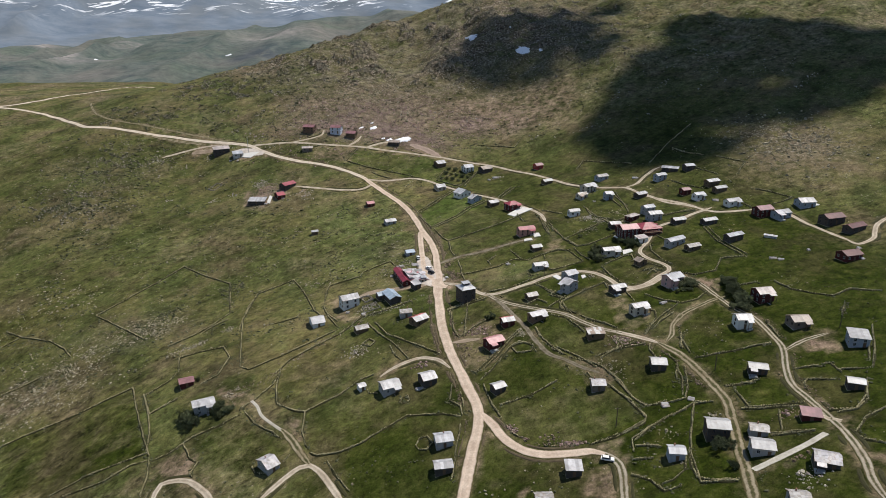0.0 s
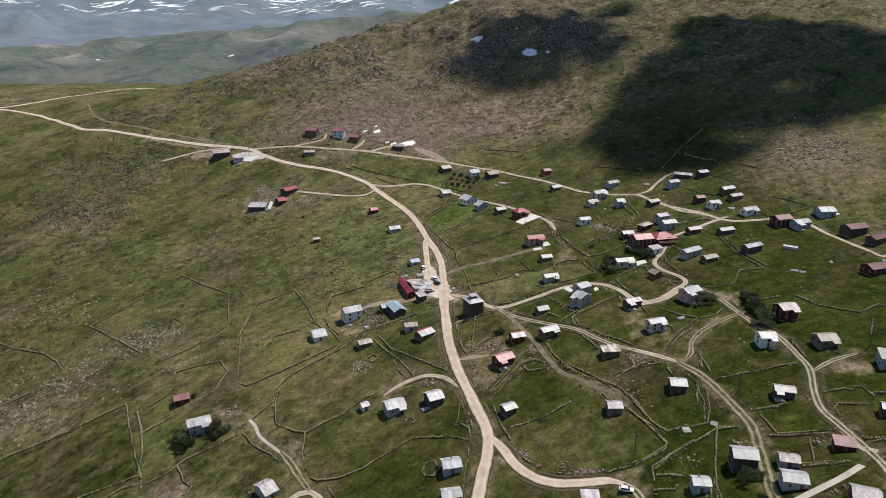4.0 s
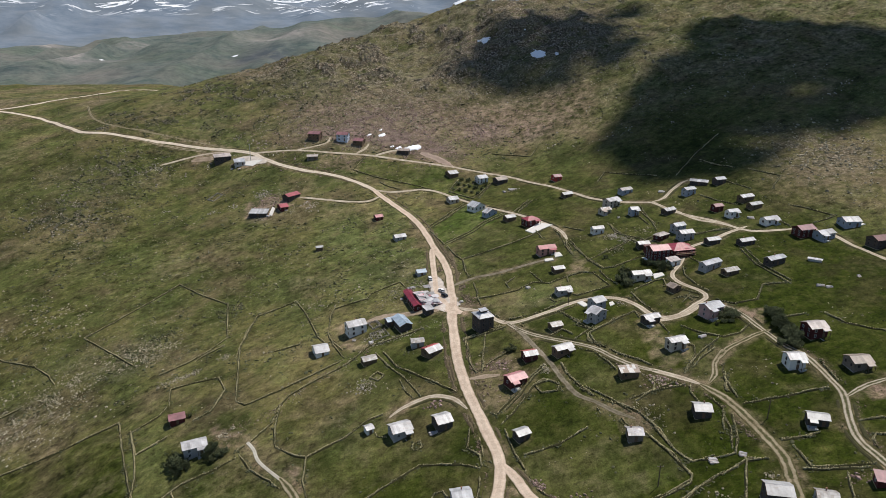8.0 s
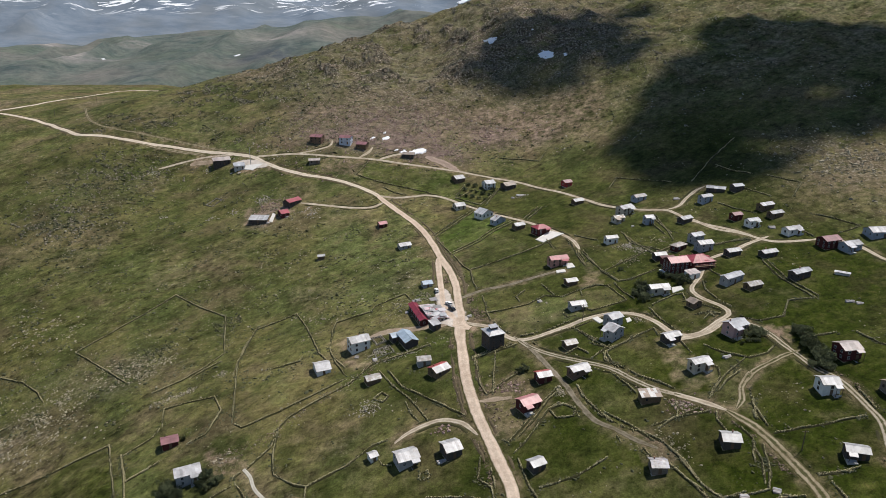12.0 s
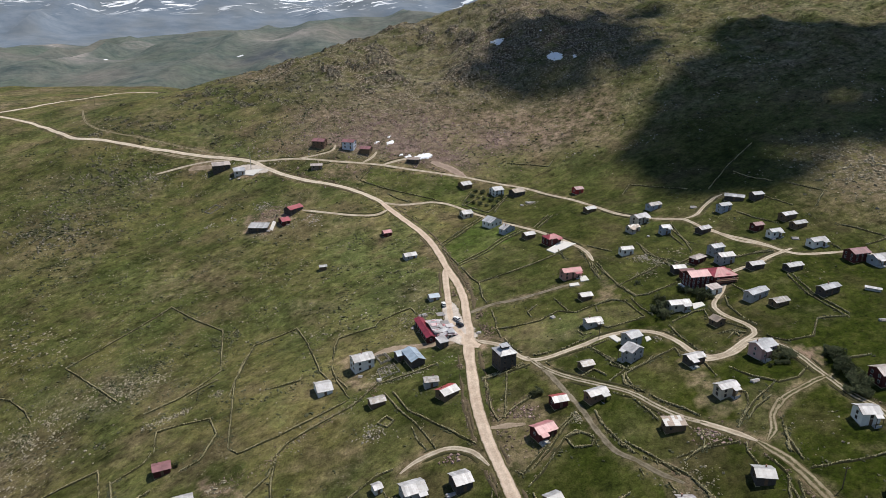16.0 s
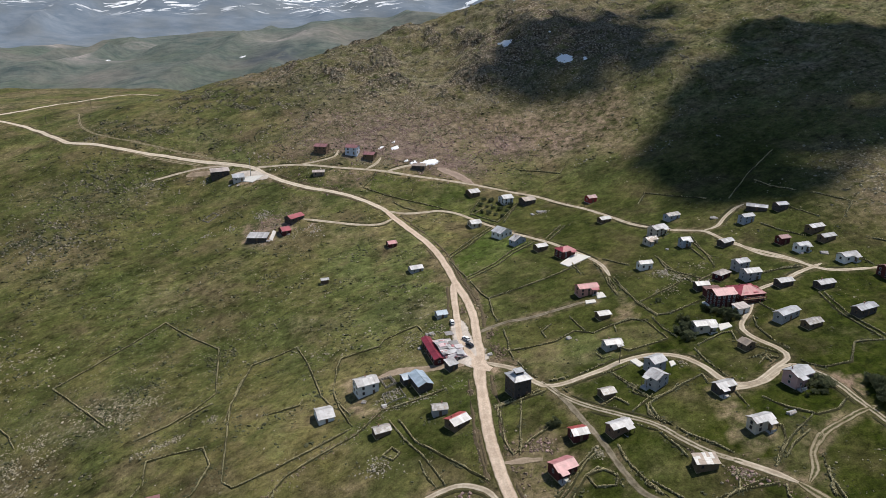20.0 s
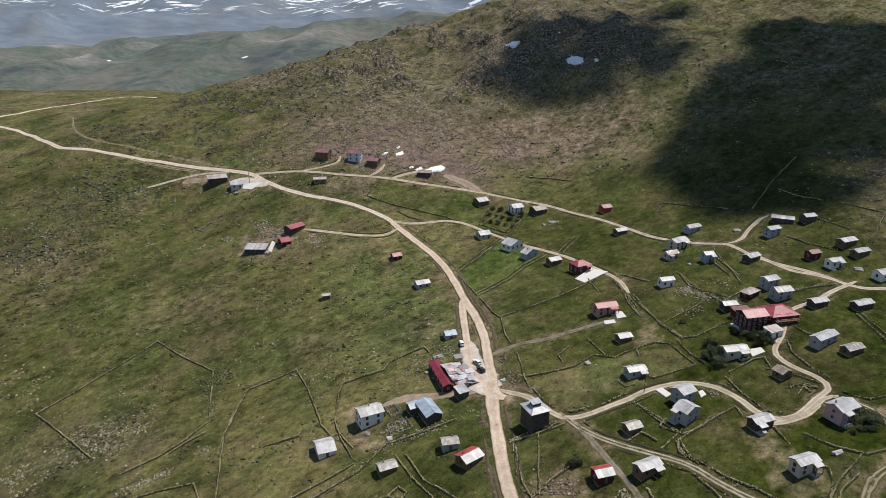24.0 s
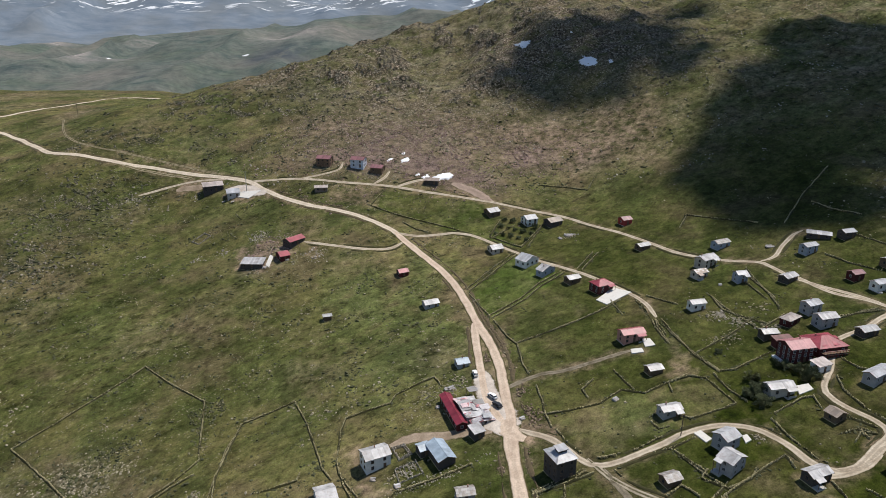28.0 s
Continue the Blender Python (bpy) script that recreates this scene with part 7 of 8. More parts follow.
foundation([(-43.2, 326.2), (-39.0, 327.4), (-35.9, 321.9), (-39.9, 319.5)], 1, "low square stone foundation with bare earth inside")
foundation([(-42.6, 325.4), (-39.2, 326.4), (-36.8, 322.2), (-39.9, 320.4)], 1, "low square stone foundation with bare earth inside")
foundation([(-41.0, 315.2), (-34.5, 318.4), (-31.6, 312.4), (-39.0, 308.7)], 5, "roofless ruin with grey cross walls and fallen beams")
foundation([(-176.6, 500.0), (-171.8, 507.4), (-166.6, 503.3), (-171.3, 495.9)], 1, "low square stone foundation in the grass")
pad([(-169.3, 545.1), (-159.6, 547.1), (-147.2, 544.9), (-153.4, 538.1)])
pad([(40.5, 410.8), (44.2, 405.3), (56.8, 414.1), (49.8, 420.5)])
pad([(51.9, 374.0), (54.9, 373.5), (55.7, 368.2), (51.8, 368.0)])
pad([(46.2, 367.8), (50.4, 367.6), (50.6, 364.7), (46.0, 364.7)])
pad([(93.2, 333.5), (97.5, 334.0), (97.9, 331.0), (92.4, 328.8)])
pad([(54.2, 315.0), (56.6, 316.0), (58.7, 311.5), (56.5, 310.0)])
pad([(67.8, 311.7), (69.5, 312.2), (69.9, 309.5), (67.7, 308.2)])
pad([(204.0, 371.9), (210.3, 374.1), (212.5, 370.7), (205.3, 368.8)])
pad([(-124.7, 467.3), (-124.5, 476.2), (-122.2, 474.4), (-122.3, 465.1)])

snow_patch([(23.7, 750.4), (29.3, 739.9), (36.2, 735.3), (33.8, 729.7), (29.2, 727.5), (25.3, 741.6)])
snow_patch([(71.1, 694.4), (75.8, 698.2), (83.8, 692.6), (83.5, 682.6), (76.9, 682.8), (72.3, 688.4)])
snow_patch([(92.1, 684.3), (95.5, 685.4), (96.4, 681.2), (93.1, 681.2)])
snow_patch([(68.2, 731.6), (70.2, 731.1), (70.6, 729.6), (68.6, 730.5)])
snow_patch([(-70.7, 573.0), (-68.4, 576.4), (-66.1, 576.5), (-68.8, 573.2)])
snow_patch([(-61.7, 582.3), (-58.5, 585.5), (-59.0, 581.8)])
snow_patch([(-61.5, 574.9), (-56.5, 578.5), (-55.4, 574.5), (-59.4, 572.4)])
snow_patch([(-40.5, 554.6), (-36.3, 558.6), (-31.0, 562.2), (-26.8, 563.4), (-26.2, 557.5), (-30.5, 554.6), (-35.9, 553.6)])
snow_patch([(-46.2, 556.0), (-42.5, 559.4), (-40.6, 556.6), (-44.3, 554.2)])
snow_patch([(-50.6, 558.4), (-47.8, 560.4), (-47.0, 557.9), (-49.8, 557.2)])
snow_patch([(-1172.2, 2313.5), (-1161.8, 2303.1), (-1148.8, 2307.3), (-1142.3, 2317.7), (-1152.7, 2326.0), (-1163.1, 2321.8)])
snow_patch([(-685.0, 2239.6), (-677.8, 2232.4), (-668.8, 2235.3), (-664.3, 2242.5), (-671.5, 2248.3), (-678.7, 2245.4)])
snow_patch([(-1156.1, 2339.3), (-1149.7, 2332.9), (-1141.7, 2335.4), (-1137.7, 2341.8), (-1144.1, 2347.0), (-1150.5, 2344.4)])


def awning(x, y, yaw, w, d, h, cloth):
    ob = thing("awning", pose(x, y, gz(x, y) + 0.2, 0, 0, yaw), f"{'pinkish white' if cloth == 'tarps' else 'pale'} sheet awning on posts beside the cafe", "awning", "cafe awnings")
    g = Lump()
    g.slab([(-w / 2, -d / 2, h - 0.35), (w / 2, -d / 2, h - 0.35), (w / 2, d / 2, h), (-w / 2, d / 2, h)], 0.06)
    child("cover", g.mesh("cover", ROOFS[cloth]), ob)
    for sx in (-1, 1):
        for sy in (-1, 1):
            g = Lump()
            top = h - 0.1 if sy > 0 else h - 0.42
            g.box(sx * (w / 2 - 0.2) - 0.06, sy * (d / 2 - 0.2) - 0.06, -0.4, sx * (w / 2 - 0.2) + 0.06, sy * (d / 2 - 0.2) + 0.06, top)
            child("post", g.mesh("post", POLEWOOD), ob)
    return ob


def rubble(x, y, r, count, seed, material=None):
    return scatter("rubble_heap", material or PALE_ROCK, "heap of broken stone and building rubble", count, lambda rnd: (rnd.gauss(x, r), rnd.gauss(y, r), 1.0), (0.2, 0.8), seed, 0.6)


def board_pile(x, y, yaw, w, d):
    """Loose pale boards and sheets lying in a heap."""
    ob = thing("board_pile", pose(x, y, gz(x, y) + 0.05, 0, 0, yaw), "heap of pale boards and sheets lying on the grass", "boards", "heaps of boards")
    for k in range(4):
        g = Lump()
        u, v = w / 2 * crumble.uniform(0.6, 1.0), d / 4 * crumble.uniform(0.7, 1.1)
        oy = (k - 1.5) * d / 4
        g.box(-u, oy - v, -0.25, u, oy + v, 0.25 + 0.12 * k)
        child("board", g.mesh("board", ROOFS["white"] if k % 2 else ROOFS["brownpale"]), ob, pose(0, 0, 0, 0, 0, crumble.uniform(-12, 12)))
    return ob


def roadside(offset, count, seed, material, pts, wide=1.4, size=(0.15, 0.55)):
    """Stones and clods thrown up along a road's edge."""
    line = resample(pts, 1.0)

    def zone(rnd):
        i = rnd.randrange(1, len(line))
        p, d = line[i], (line[i] - line[i - 1]).normalized()
        o = offset + rnd.gauss(0, wide * 0.5)
        return p.x - d.y * o + rnd.uniform(-0.5, 0.5), p.y + d.x * o + rnd.uniform(-0.5, 0.5), float(smooth(-0.35, 0.2, wob(p.x, p.y, 5, 95)))
    text = {"juniper_shrub": "line of dark juniper clumps across the pasture", "ruin_stone": "tumbled grey stones along an old lane", "pale_stone": "band of pale stones across the pasture"}.get(material.name, "brown stones and clods thrown up beside the road")
    return scatter("shrub_line" if material == SHRUB else "stone_band" if material in (PALE_ROCK, RUIN) else "roadside_rubble", material, text, count, zone, size, seed, 0.7)


awning(-13.3, 343.0, 18, 4, 3, 2.6, 'patched')
awning(-11.0, 339.9, 20, 3.5, 2.8, 2.4, 'tarps')
awning(-13.4, 336.6, 15, 4, 3, 2.5, 'white')
awning(-17.4, 336.5, 20, 3, 3, 2.4, 'patched')
awning(-10.3, 334.9, 10, 3, 2.5, 2.3, 'pale')
awning(-15.5, 350.8, 22, 3.5, 3, 2.8, 'stained')
board_pile(-169.6, 539.0, 60, 3.2, 0.7)
board_pile(-163.2, 537.3, 60, 3.2, 0.7)
board_pile(97.7, 276.8, 20, 4, 1.2)
board_pile(159.3, 308.7, -5, 5, 1.2)
board_pile(162.0, 306.4, -5, 3, 1)
board_pile(179.0, 314.6, 10, 2, 1.2)
board_pile(38.9, 486.4, 5, 6, 1.6)
board_pile(33.7, 483.3, 20, 2, 2)
board_pile(78.5, 208.9, 15, 3, 2)
board_pile(87.6, 209.6, -20, 2.5, 1.5)
board_pile(-9.5, 240.8, 25, 4, 1)
board_pile(200.4, 309.8, 10, 2.5, 1.5)
board_pile(195.0, 296.9, 15, 2, 1)
board_pile(127.3, 441.3, -5, 4, 2)
board_pile(34.5, 337.2, 30, 2.5, 1.5)
board_pile(94.5, 411.1, 20, 2, 1)
board_pile(161.0, 388.8, -10, 4, 2)
board_pile(151.1, 390.7, 10, 2, 1.2)
board_pile(-23.0, 356.6, 30, 3, 1.6)
board_pile(-25.8, 348.7, 70, 3, 1)
board_pile(-124.3, 465.4, 60, 4, 1)
board_pile(-113.9, 470.8, 10, 2, 1.5)
board_pile(-25.1, 356.4, 40, 2, 1.2)
board_pile(-28.0, 345.8, 10, 1.6, 1)
board_pile(-13.8, 354.1, 60, 2, 1)
board_pile(2.0, 333.3, 20, 2, 1.2)
board_pile(-39.4, 307.5, 15, 2.4, 1.4)
board_pile(-47.9, 311.9, 0, 2, 1)
roadside(4.0, 420, 259, EARTHSTONE, [(17.0, 215.0), (21.1, 206.6), (26.4, 199.9), (33.6, 195.6), (42.8, 193.7), (51.8, 191.9)])
roadside(4.3, 300, 260, SCREE, [(19.3, 210.0), (26.4, 199.9), (33.6, 195.6), (42.8, 193.7), (51.8, 191.9)])
roadside(-4.4, 380, 261, EARTHSTONE, [(-1.2, 322.0), (-2.1, 336.3), (-3.5, 351.9), (-4.3, 367.0), (-7.4, 384.4), (-12.3, 401.5), (-17.5, 422.1)], 2.2)
roadside(4.4, 260, 262, EARTHSTONE, [(3.7, 258.8), (-0.4, 281.7), (-2.3, 310.4)], 1.6)
roadside(-4.4, 260, 263, EARTHSTONE, [(3.7, 258.8), (-0.4, 281.7), (-2.3, 310.4), (-2.1, 320.0)], 1.6)
roadside(0.0, 260, 264, EARTHSTONE, [(-11.8, 388.8), (-10.6, 378.5), (-8.9, 366.0), (-7.6, 354.6), (-6.3, 344.8)], 1.6)
roadside(4.0, 160, 265, EARTHSTONE, [(11.2, 210.3), (13.1, 220.5), (9.3, 238.6), (3.7, 258.8)], 1.4)
roadside(3.2, 200, 266, EARTHSTONE, [(124.6, 265.3), (129.0, 251.5), (129.3, 239.4), (128.8, 230.8), (124.3, 219.0), (121.6, 208.2), (122.0, 190.0)], 1.4)
roadside(-2.8, 260, 267, EARTHSTONE, [(61.3, 268.1), (76.8, 256.4), (86.9, 247.2), (92.1, 238.4), (95.1, 227.8), (97.3, 216.4)], 1.6)
roadside(-3.6, 240, 268, EARTHSTONE, [(-93.0, 516.9), (-111.1, 523.0), (-130.9, 534.1), (-144.2, 544.6)], 3.0)
roadside(0.0, 420, 270, PALE_ROCK, [(-135.9, 297.8), (-125.0, 301.0), (-116.0, 307.4), (-107.7, 314.6)], 2.6, (0.15, 0.6))
roadside(0.0, 420, 271, SHRUB, [(-165.1, 331.1), (-151.0, 339.9), (-138.9, 346.3), (-127.0, 354.9), (-114.6, 363.6)], 6.0, (0.25, 0.9))
roadside(0.0, 160, 272, PALE_ROCK, [(-165.1, 331.1), (-151.0, 339.9), (-138.9, 346.3), (-127.0, 354.9), (-114.6, 363.6)], 5.0, (0.15, 0.5))
roadside(0.5, 260, 273, RUIN, [(-93.0, 256.0), (-82.0, 263.0), (-74.6, 267.2), (-66.0, 278.0), (-59.3, 285.1), (-48.4, 293.1), (-40.2, 303.0)], 3.2, (0.1, 0.34))
roadside(0.5, 380, 274, EARTHSTONE, [(-93.0, 256.0), (-82.0, 263.0), (-74.6, 267.2), (-66.0, 278.0), (-59.3, 285.1), (-48.4, 293.1), (-40.2, 303.0)], 3.6, (0.14, 0.5))
roadside(0.0, 260, 275, RUIN, [(-40.2, 305.1), (-26.5, 309.2), (-16.0, 313.6), (-8.0, 319.0)], 2.4, (0.14, 0.5))
rubble(82.8, 384.8, 2.6, 90, 200)
rubble(82.6, 366.3, 3.5, 90, 201)
rubble(7.6, 331.1, 2.4, 60, 202, EARTHSTONE)
rubble(12.6, 270.9, 3, 50, 203, EARTHSTONE)
rubble(72.8, 254.7, 2.5, 70, 204)
rubble(-74.4, 350.3, 3.5, 60, 205)
rubble(-121.4, 492.5, 2.4, 50, 206)
rubble(-134.9, 494.6, 3, 60, 207)
rubble(74.8, 311.4, 1.8, 40, 210)
rubble(-37.0, 275.7, 2.5, 50, 211)
rubble(-40.5, 311.9, 2.0, 50, 212)
rubble(-31.5, 354.1, 2, 40, 213)
rubble(-23.0, 356.0, 2.4, 50, 214)
rubble(74.3, 193.3, 2, 30, 215)
rubble(36.5, 484.6, 1.6, 30, 216)
rubble(18.1, 508.4, 1.6, 20, 217)
rubble(-91.5, 256.4, 2.6, 60, 218)
rubble(91.9, 198.8, 1.2, 25, 219)
rubble(90.8, 377.5, 2.6, 90, 220)
rubble(103.1, 386.8, 3, 60, 221)
rubble(100.1, 371.0, 2.2, 60, 222)
rubble(13.6, 272.8, 4, 60, 223, EARTHSTONE)
rubble(10.6, 259.3, 4, 50, 224, EARTHSTONE)
rubble(35.4, 266.9, 2, 50, 225)
rubble(74.2, 252.9, 3.0, 90, 226, SCREE)
rubble(63.0, 234.7, 4, 120, 227)
rubble(-79.3, 557.1, 3, 80, 228)
rubble(-62.6, 553.1, 3, 80, 229)
rubble(-125.4, 482.5, 2.5, 60, 230)
rubble(-130.1, 464.2, 2, 40, 231)
rubble(37.0, 198.8, 3, 60, 233, EARTHSTONE)
rubble(-29.5, 357.3, 4, 80, 234)
rubble(-34.4, 347.7, 4, 50, 235)
rubble(-19.8, 361.8, 3, 70, 236)
rubble(2.1, 335.4, 3, 80, 237, EARTHSTONE)
rubble(1.2, 350.9, 2.5, 50, 238, EARTHSTONE)
rubble(-32.4, 372.7, 7, 50, 239)
rubble(-53.5, 397.4, 10, 50, 240)
rubble(-58.7, 362.7, 6, 50, 241)
rubble(-23.9, 410.8, 8, 40, 242)
rubble(-9.3, 368.1, 2.5, 50, 243, EARTHSTONE)
rubble(-7.7, 352.7, 2.5, 50, 244, EARTHSTONE)
rubble(3.3, 338.4, 3, 60, 245, EARTHSTONE)
rubble(-228.8, 544.9, 2.2, 70, 300, RUIN)
rubble(-136.0, 493.4, 3.0, 90, 301, RUIN)
rubble(-152.7, 483.5, 2.0, 50, 302, RUIN)
rubble(-203.6, 486.8, 1.5, 30, 303, RUIN)
rubble(-166.6, 480.0, 1.8, 40, 304, RUIN)
rubble(-98.4, 473.5, 3.2, 90, 305, RUIN)
rubble(-127.2, 488.1, 4.0, 110, 306, SCREE)
rubble(-133.3, 477.0, 3.5, 90, 307, SCREE)
rubble(-190.2, 547.0, 1.5, 30, 308, RUIN)
rubble(-134.9, 495.9, 3.0, 80, 309, RUIN)
rubble(101.9, 158.0, 2.6, 80, 310, RUIN)
rubble(113.4, 191.7, 2.0, 50, 311, SCREE)
rubble(-9.9, 257.3, 1.6, 40, 312, SCREE)
rubble(-39.5, 275.2, 2.6, 90, 313, RUIN)
rubble(16.4, 273.7, 2.6, 70, 314, SCREE)
rubble(86.0, 385.1, 2.4, 110, 315, RUIN)
rubble(90.5, 377.0, 2.0, 60, 316, RUIN)
rubble(40.5, 485.7, 1.8, 40, 317, RUIN)
rubble(104.0, 168.4, 1.6, 20, 318, EARTHSTONE)
rubble(-118.2, 478.7, 4, 80, 246, SCREE)
rubble(-110.1, 470.4, 3, 50, 247)


# ---- parked vehicles, poles and bushes ----
def car(x, y, yaw, paint):
    ob = thing("parked_car", pose(x, y, gz(x, y) + 0.24, 0, 0, yaw), f"{'white' if paint == 'white' else 'black'} car parked on the gravel", "car")
    bm = bmesh.new()
    bmesh.ops.create_cube(bm, size=1, matrix=Matrix.Translation((0, 0, 0.62)) @ Matrix.Diagonal((4.3, 1.75, 0.62, 1)))
    bmesh.ops.bevel(bm, geom=bm.edges[:], offset=0.12, segments=2, affect="EDGES")
    part("body", bm, PAINT[paint], ob)
    g = Lump()
    g.add([(-1.9, -0.78, 0.9), (1.0, -0.78, 0.9), (1.0, 0.78, 0.9), (-1.9, 0.78, 0.9), (-1.6, -0.66, 1.4), (0.35, -0.66, 1.4), (0.35, 0.66, 1.4), (-1.6, 0.66, 1.4)], BOX)
    child("window", g.mesh("window", GLASS), ob)
    g = Lump()
    g.box(-1.62, -0.69, 1.39, 0.4, 0.69, 1.46)
    child("cabin_roof", g.mesh("cabin_roof", PAINT[paint]), ob)
    for sx in (-1.35, 1.35):
        for sy in (-0.8, 0.8):
            bm = bmesh.new()
            bmesh.ops.create_cone(bm, cap_ends=True, segments=14, radius1=0.33, radius2=0.33, depth=0.22, matrix=Matrix.Translation((sx, sy, 0.33)) @ Matrix.Rotation(radians(90), 4, "X"))
            part("wheel", bm, RUBBER, ob)
    return ob


def pole(x, y, height):
    mast = height > 10
    ob = thing("radio_mast" if mast else "utility_pole", pose(x, y, gz(x, y)), "slender grey steel mast beside the road" if mast else "tarred wooden utility pole with a crossarm", "mast" if mast else "pole")
    bm = bmesh.new()
    bmesh.ops.create_cone(bm, cap_ends=True, segments=10, radius1=0.28 if mast else 0.17, radius2=0.12 if mast else 0.11, depth=height + 0.6, matrix=Matrix.Translation((0, 0, height / 2 - 0.3)))
    part("shaft", bm, STEEL if mast else POLEWOOD, ob)
    g = Lump()
    g.box(-0.9, -0.07, height - 0.75, 0.9, 0.07, height - 0.6)
    child("crossarm", g.mesh("crossarm", STEEL if mast else POLEWOOD), ob)
    for u in (-0.8, 0, 0.8):
        g = Lump()
        g.box(u - 0.06, -0.06, height - 0.6, u + 0.06, 0.06, height - 0.38)
        child("insulator", g.mesh("insulator", FRAME), ob)
    return ob


leafy = random.Random(23)


def crown_mesh():
    g = Lump()
    for _ in range(22):
        c = Vector((leafy.gauss(0, 0.45), leafy.gauss(0, 0.45), 0.72 + leafy.gauss(0, 0.26)))
        for _ in range(115):
            o = Vector((leafy.gauss(0, 1), leafy.gauss(0, 1), leafy.gauss(0, 1))).normalized() * leafy.uniform(0.15, 0.36)
            p, s = c + o, leafy.uniform(0.04, 0.085)
            u = Vector((leafy.gauss(0, 1), leafy.gauss(0, 1), leafy.gauss(0, 1))).normalized()
            v = u.orthogonal().normalized()
            g.add([tuple(p - u * s), tuple(p + v * s * 0.7), tuple(p + u * s), tuple(p - v * s * 0.7)], [(0, 1, 2, 3)])
    return g.mesh("crown", LEAF)


def trunk_mesh():
    g = Lump()
    for k in range(5):
        top = Vector((leafy.uniform(-0.5, 0.5), leafy.uniform(-0.5, 0.5), leafy.uniform(0.6, 1.0)))
        for (p, r), (q, s) in (((Vector((0, 0, -0.15)), 0.06), (top * 0.5, 0.04)), ((top * 0.5, 0.04), (top, 0.015))):
            g.add([(p.x - r, p.y - r, p.z), (p.x + r, p.y - r, p.z), (p.x + r, p.y + r, p.z), (p.x - r, p.y + r, p.z), (q.x - s, q.y - s, q.z), (q.x + s, q.y - s, q.z), (q.x + s, q.y + s, q.z), (q.x - s, q.y + s, q.z)], BOX)
    return g.mesh("trunk", POLEWOOD)


CROWNS, TRUNKS = [crown_mesh() for _ in range(4)], [trunk_mesh() for _ in range(2)]


def bush(x, y, r):
    ob = thing("willow_bush", pose(x, y, gz(x, y), 0, 0, leafy.uniform(0, 360)), "dense dark green willow bush near the houses", "bush", "bushes by the houses")
    ob.scale = (r, r, r * leafy.uniform(0.85, 1.15))
    child("trunk", leafy.choice(TRUNKS), ob)
    child("crown", leafy.choice(CROWNS), ob)
    return ob


car(-14.1, 363.6, 100, 'white')
car(-7.9, 347.8, 125, 'white')
car(-6.4, 342.2, 125, 'dark')
car(53.5, 187.0, -15, 'white')

pole(-157.2, 547.7, 13)
pole(50.1, 314.6, 8)
pole(59.8, 202.4, 8)
pole(101.1, 224.3, 7.5)
pole(154.0, 239.4, 8)
pole(-340.4, 693.2, 9)
pole(-358.4, 651.4, 6)

bush(111.7, 291.4, 3)
bush(114.4, 289.6, 2.6)
bush(129.4, 285.3, 3.2)
bush(129.4, 289.9, 2.5)
bush(129.2, 278.3, 2.8)
bush(127.9, 270.1, 3.8)
bush(128.6, 275.5, 3.2)
bush(128.5, 281.5, 3)
bush(127.0, 263.6, 2.8)
bush(129.1, 267.1, 2.6)
bush(123.9, 265.9, 2)
bush(80.1, 332.2, 3)
bush(77.1, 331.3, 2.6)
bush(80.0, 327.0, 2.4)
bush(80.7, 338.6, 2.8)
bush(78.3, 324.9, 1.8)
bush(95.0, 343.7, 2.4)
bush(97.5, 340.5, 2.6)
bush(99.9, 337.5, 2.8)
bush(97.2, 335.7, 2)
bush(92.9, 345.6, 2)
bush(-0.8, 493.4, 1.20)
bush(3.3, 491.3, 1.45)
bush(7.3, 489.2, 1.70)
bush(11.3, 487.1, 1.20)
bush(15.2, 484.1, 1.45)
bush(2.1, 501.4, 1.70)
bush(6.2, 499.3, 1.20)
bush(10.3, 497.2, 1.45)
bush(14.3, 494.1, 1.70)
bush(18.3, 492.0, 1.20)
bush(5.1, 509.4, 1.45)
bush(9.3, 507.3, 1.70)
bush(13.4, 504.2, 1.20)
bush(17.5, 502.1, 1.45)
bush(21.5, 499.0, 1.70)
bush(-109.6, 246.9, 2.6)
bush(-104.8, 239.4, 2.2)
bush(-95.0, 245.8, 2.4)
bush(-89.0, 247.2, 1.6)
bush(-92.6, 243.4, 1.7)
bush(-111.4, 271.6, 1.3)
bush(-119.6, 272.6, 1.1)
bush(109.0, 286.4, 1.2)
bush(106.2, 285.0, 1.0)
bush(111.8, 285.6, 1.3)
bush(103.6, 286.8, 0.9)
bush(-106.3, 244.6, 3.2)
bush(-108.1, 242.8, 2.8)
bush(-103.0, 241.7, 2.4)
bush(-94.5, 249.5, 2.6)
bush(-97.5, 251.5, 2.2)
bush(-91.1, 246.1, 2)
bush(86.9, 181.2, 2.6)
bush(89.3, 181.0, 1.9)
bush(87.1, 170.4, 1.6)
bush(22.3, 282.7, 1.8)
bush(20.3, 281.7, 1.5)
bush(20.2, 282.2, 1.5)
bush(75.7, 358.0, 1.2)
bush(-43.4, 321.7, 1.0)


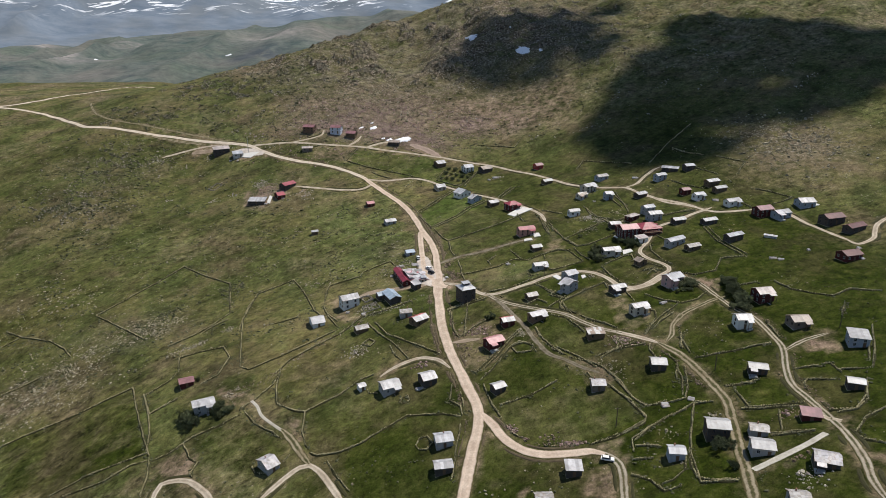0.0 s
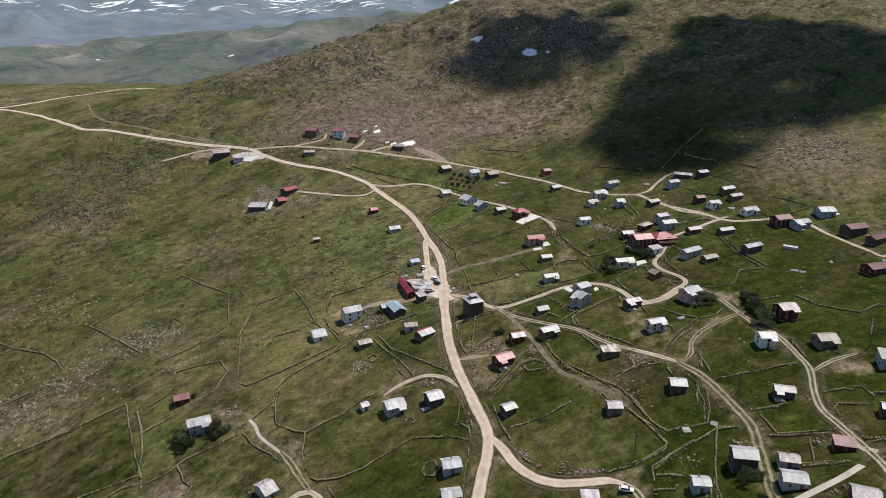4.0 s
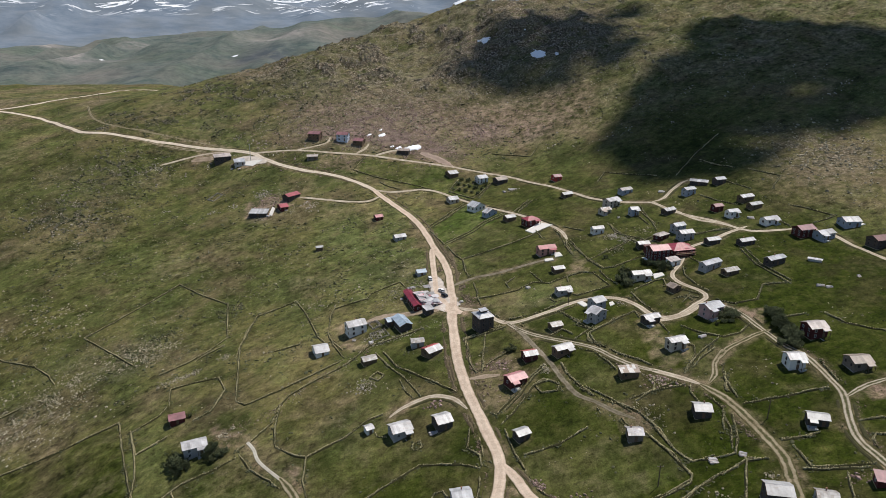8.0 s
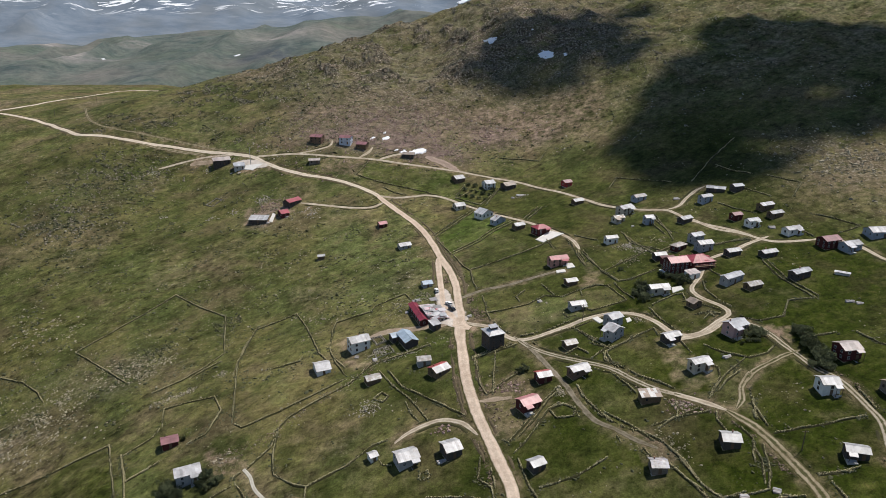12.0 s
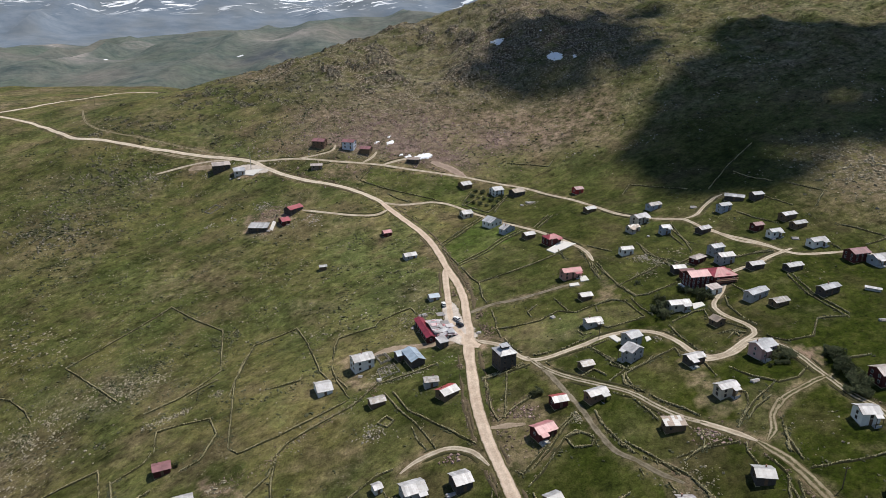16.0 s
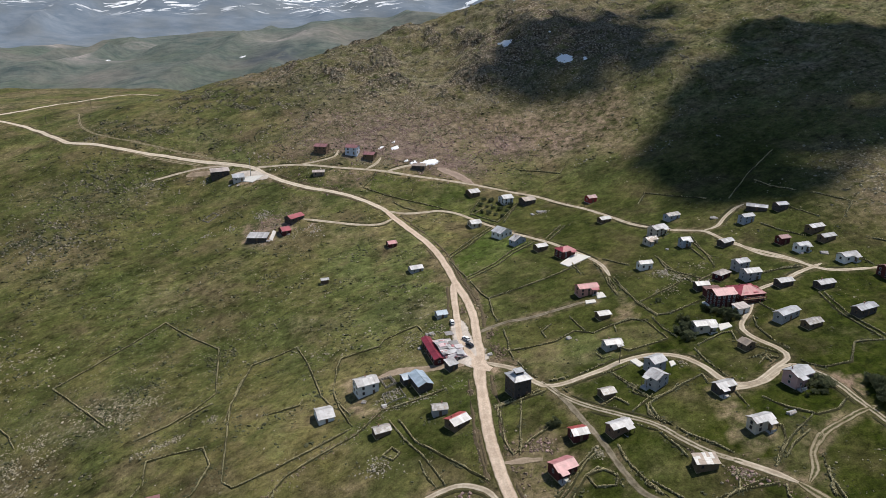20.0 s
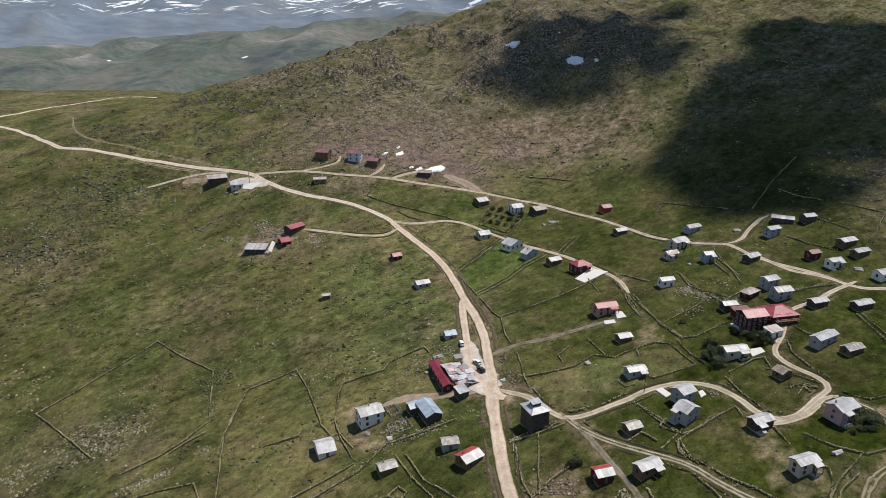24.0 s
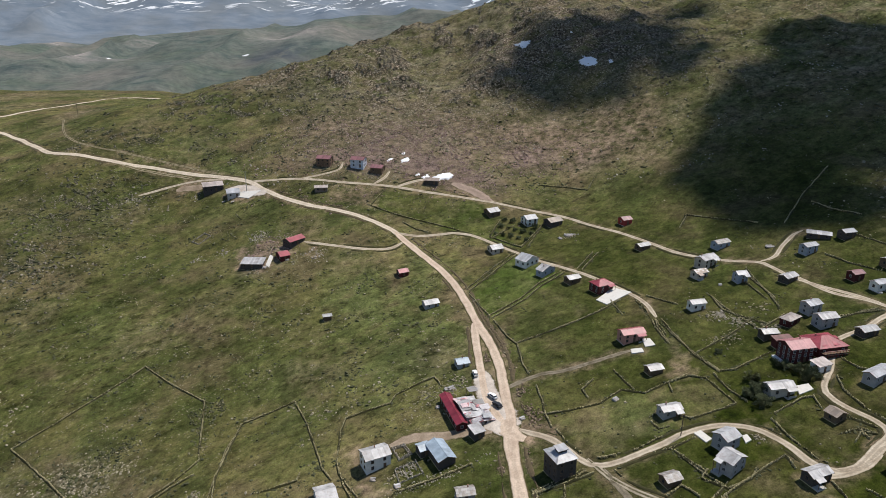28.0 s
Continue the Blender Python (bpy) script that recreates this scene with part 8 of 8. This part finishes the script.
# ---- clouds whose shadows lie on the hill, high overhead ----
def cloud(outline, seed, puffs, size):
    rnd = random.Random(seed)
    g = Lump()
    xs, ys = [p[0] for p in outline], [p[1] for p in outline]
    made = 0
    while made < puffs:
        x, y = rnd.uniform(min(xs) - 25, max(xs) + 25), rnd.uniform(min(ys) - 25, max(ys) + 25)
        core = inside(np.array([x]), np.array([y]), outline)[0]
        if not core and (wob(x, y, 26, seed) < 0.1 or not inside(np.array([x + 18 * wob(x, y, 15, 90)]), np.array([y - 18]), outline)[0] and not inside(np.array([x - 18]), np.array([y]), outline)[0]):
            continue
        if core and wob(x, y, 30, seed + 5) < -0.35:
            continue
        made += 1
        s = size * (rnd.uniform(0.5, 1.0) if core else rnd.uniform(0.25, 0.5))
        c = Vector((x, y, gz(x, y))) + SUN * (2100 + rnd.uniform(-30, 30))
        g.add([(c.x + q[0] * s * rnd.uniform(0.7, 1.3), c.y + q[1] * s * rnd.uniform(0.7, 1.3), c.z + q[2] * s * 0.55) for q in ICO_V], ICO_F)
    return tagged(new("cloud", g.mesh("cloud", CLOUD)), "white cumulus cloud drifting over the hill", "cloud", "clouds", "structure")


cloud([(5.3, 678.3), (21.3, 729.3), (52.4, 745.8), (108.6, 779.2), (186.3, 779.2), (196.5, 750.8), (158.1, 668.2), (109.8, 638.1), (57.8, 651.5), (23.6, 658.6)], 3, 120, 17)
cloud([(275.6, 495.8), (211.9, 487.6), (176.6, 459.8), (138.5, 465.4), (111.2, 504.5), (113.9, 534.9), (143.7, 565.9), (162.4, 618.6), (201.2, 651.3), (228.0, 700.0), (300.0, 690.0), (350.0, 660.0), (440.0, 600.0)], 4, 330, 24)


# ---- trodden earth along the roads and round the houses ----
def wear():
    X, Y, bare = NEAR["x"], NEAR["y"], NEAR["bare"].copy()
    xs, ys = NEAR["at"]
    grain = 0.55 + 0.6 * vnoise(X, Y, 7, 81)
    for x, y, r, s in WORN:
        i0, i1, j0, j1 = np.searchsorted(xs, x - r), np.searchsorted(xs, x + r), np.searchsorted(ys, y - r), np.searchsorted(ys, y + r)
        d = np.hypot(X[j0:j1, i0:i1] - x, Y[j0:j1, i0:i1] - y)
        bare[j0:j1, i0:i1] = np.maximum(bare[j0:j1, i0:i1], s * smooth(r, r * 0.5, d) * grain[j0:j1, i0:i1])
    NEAR["mesh"].attributes["bare"].data.foreach_set("value", np.clip(bare, 0, 1).astype(np.float32).ravel())


wear()
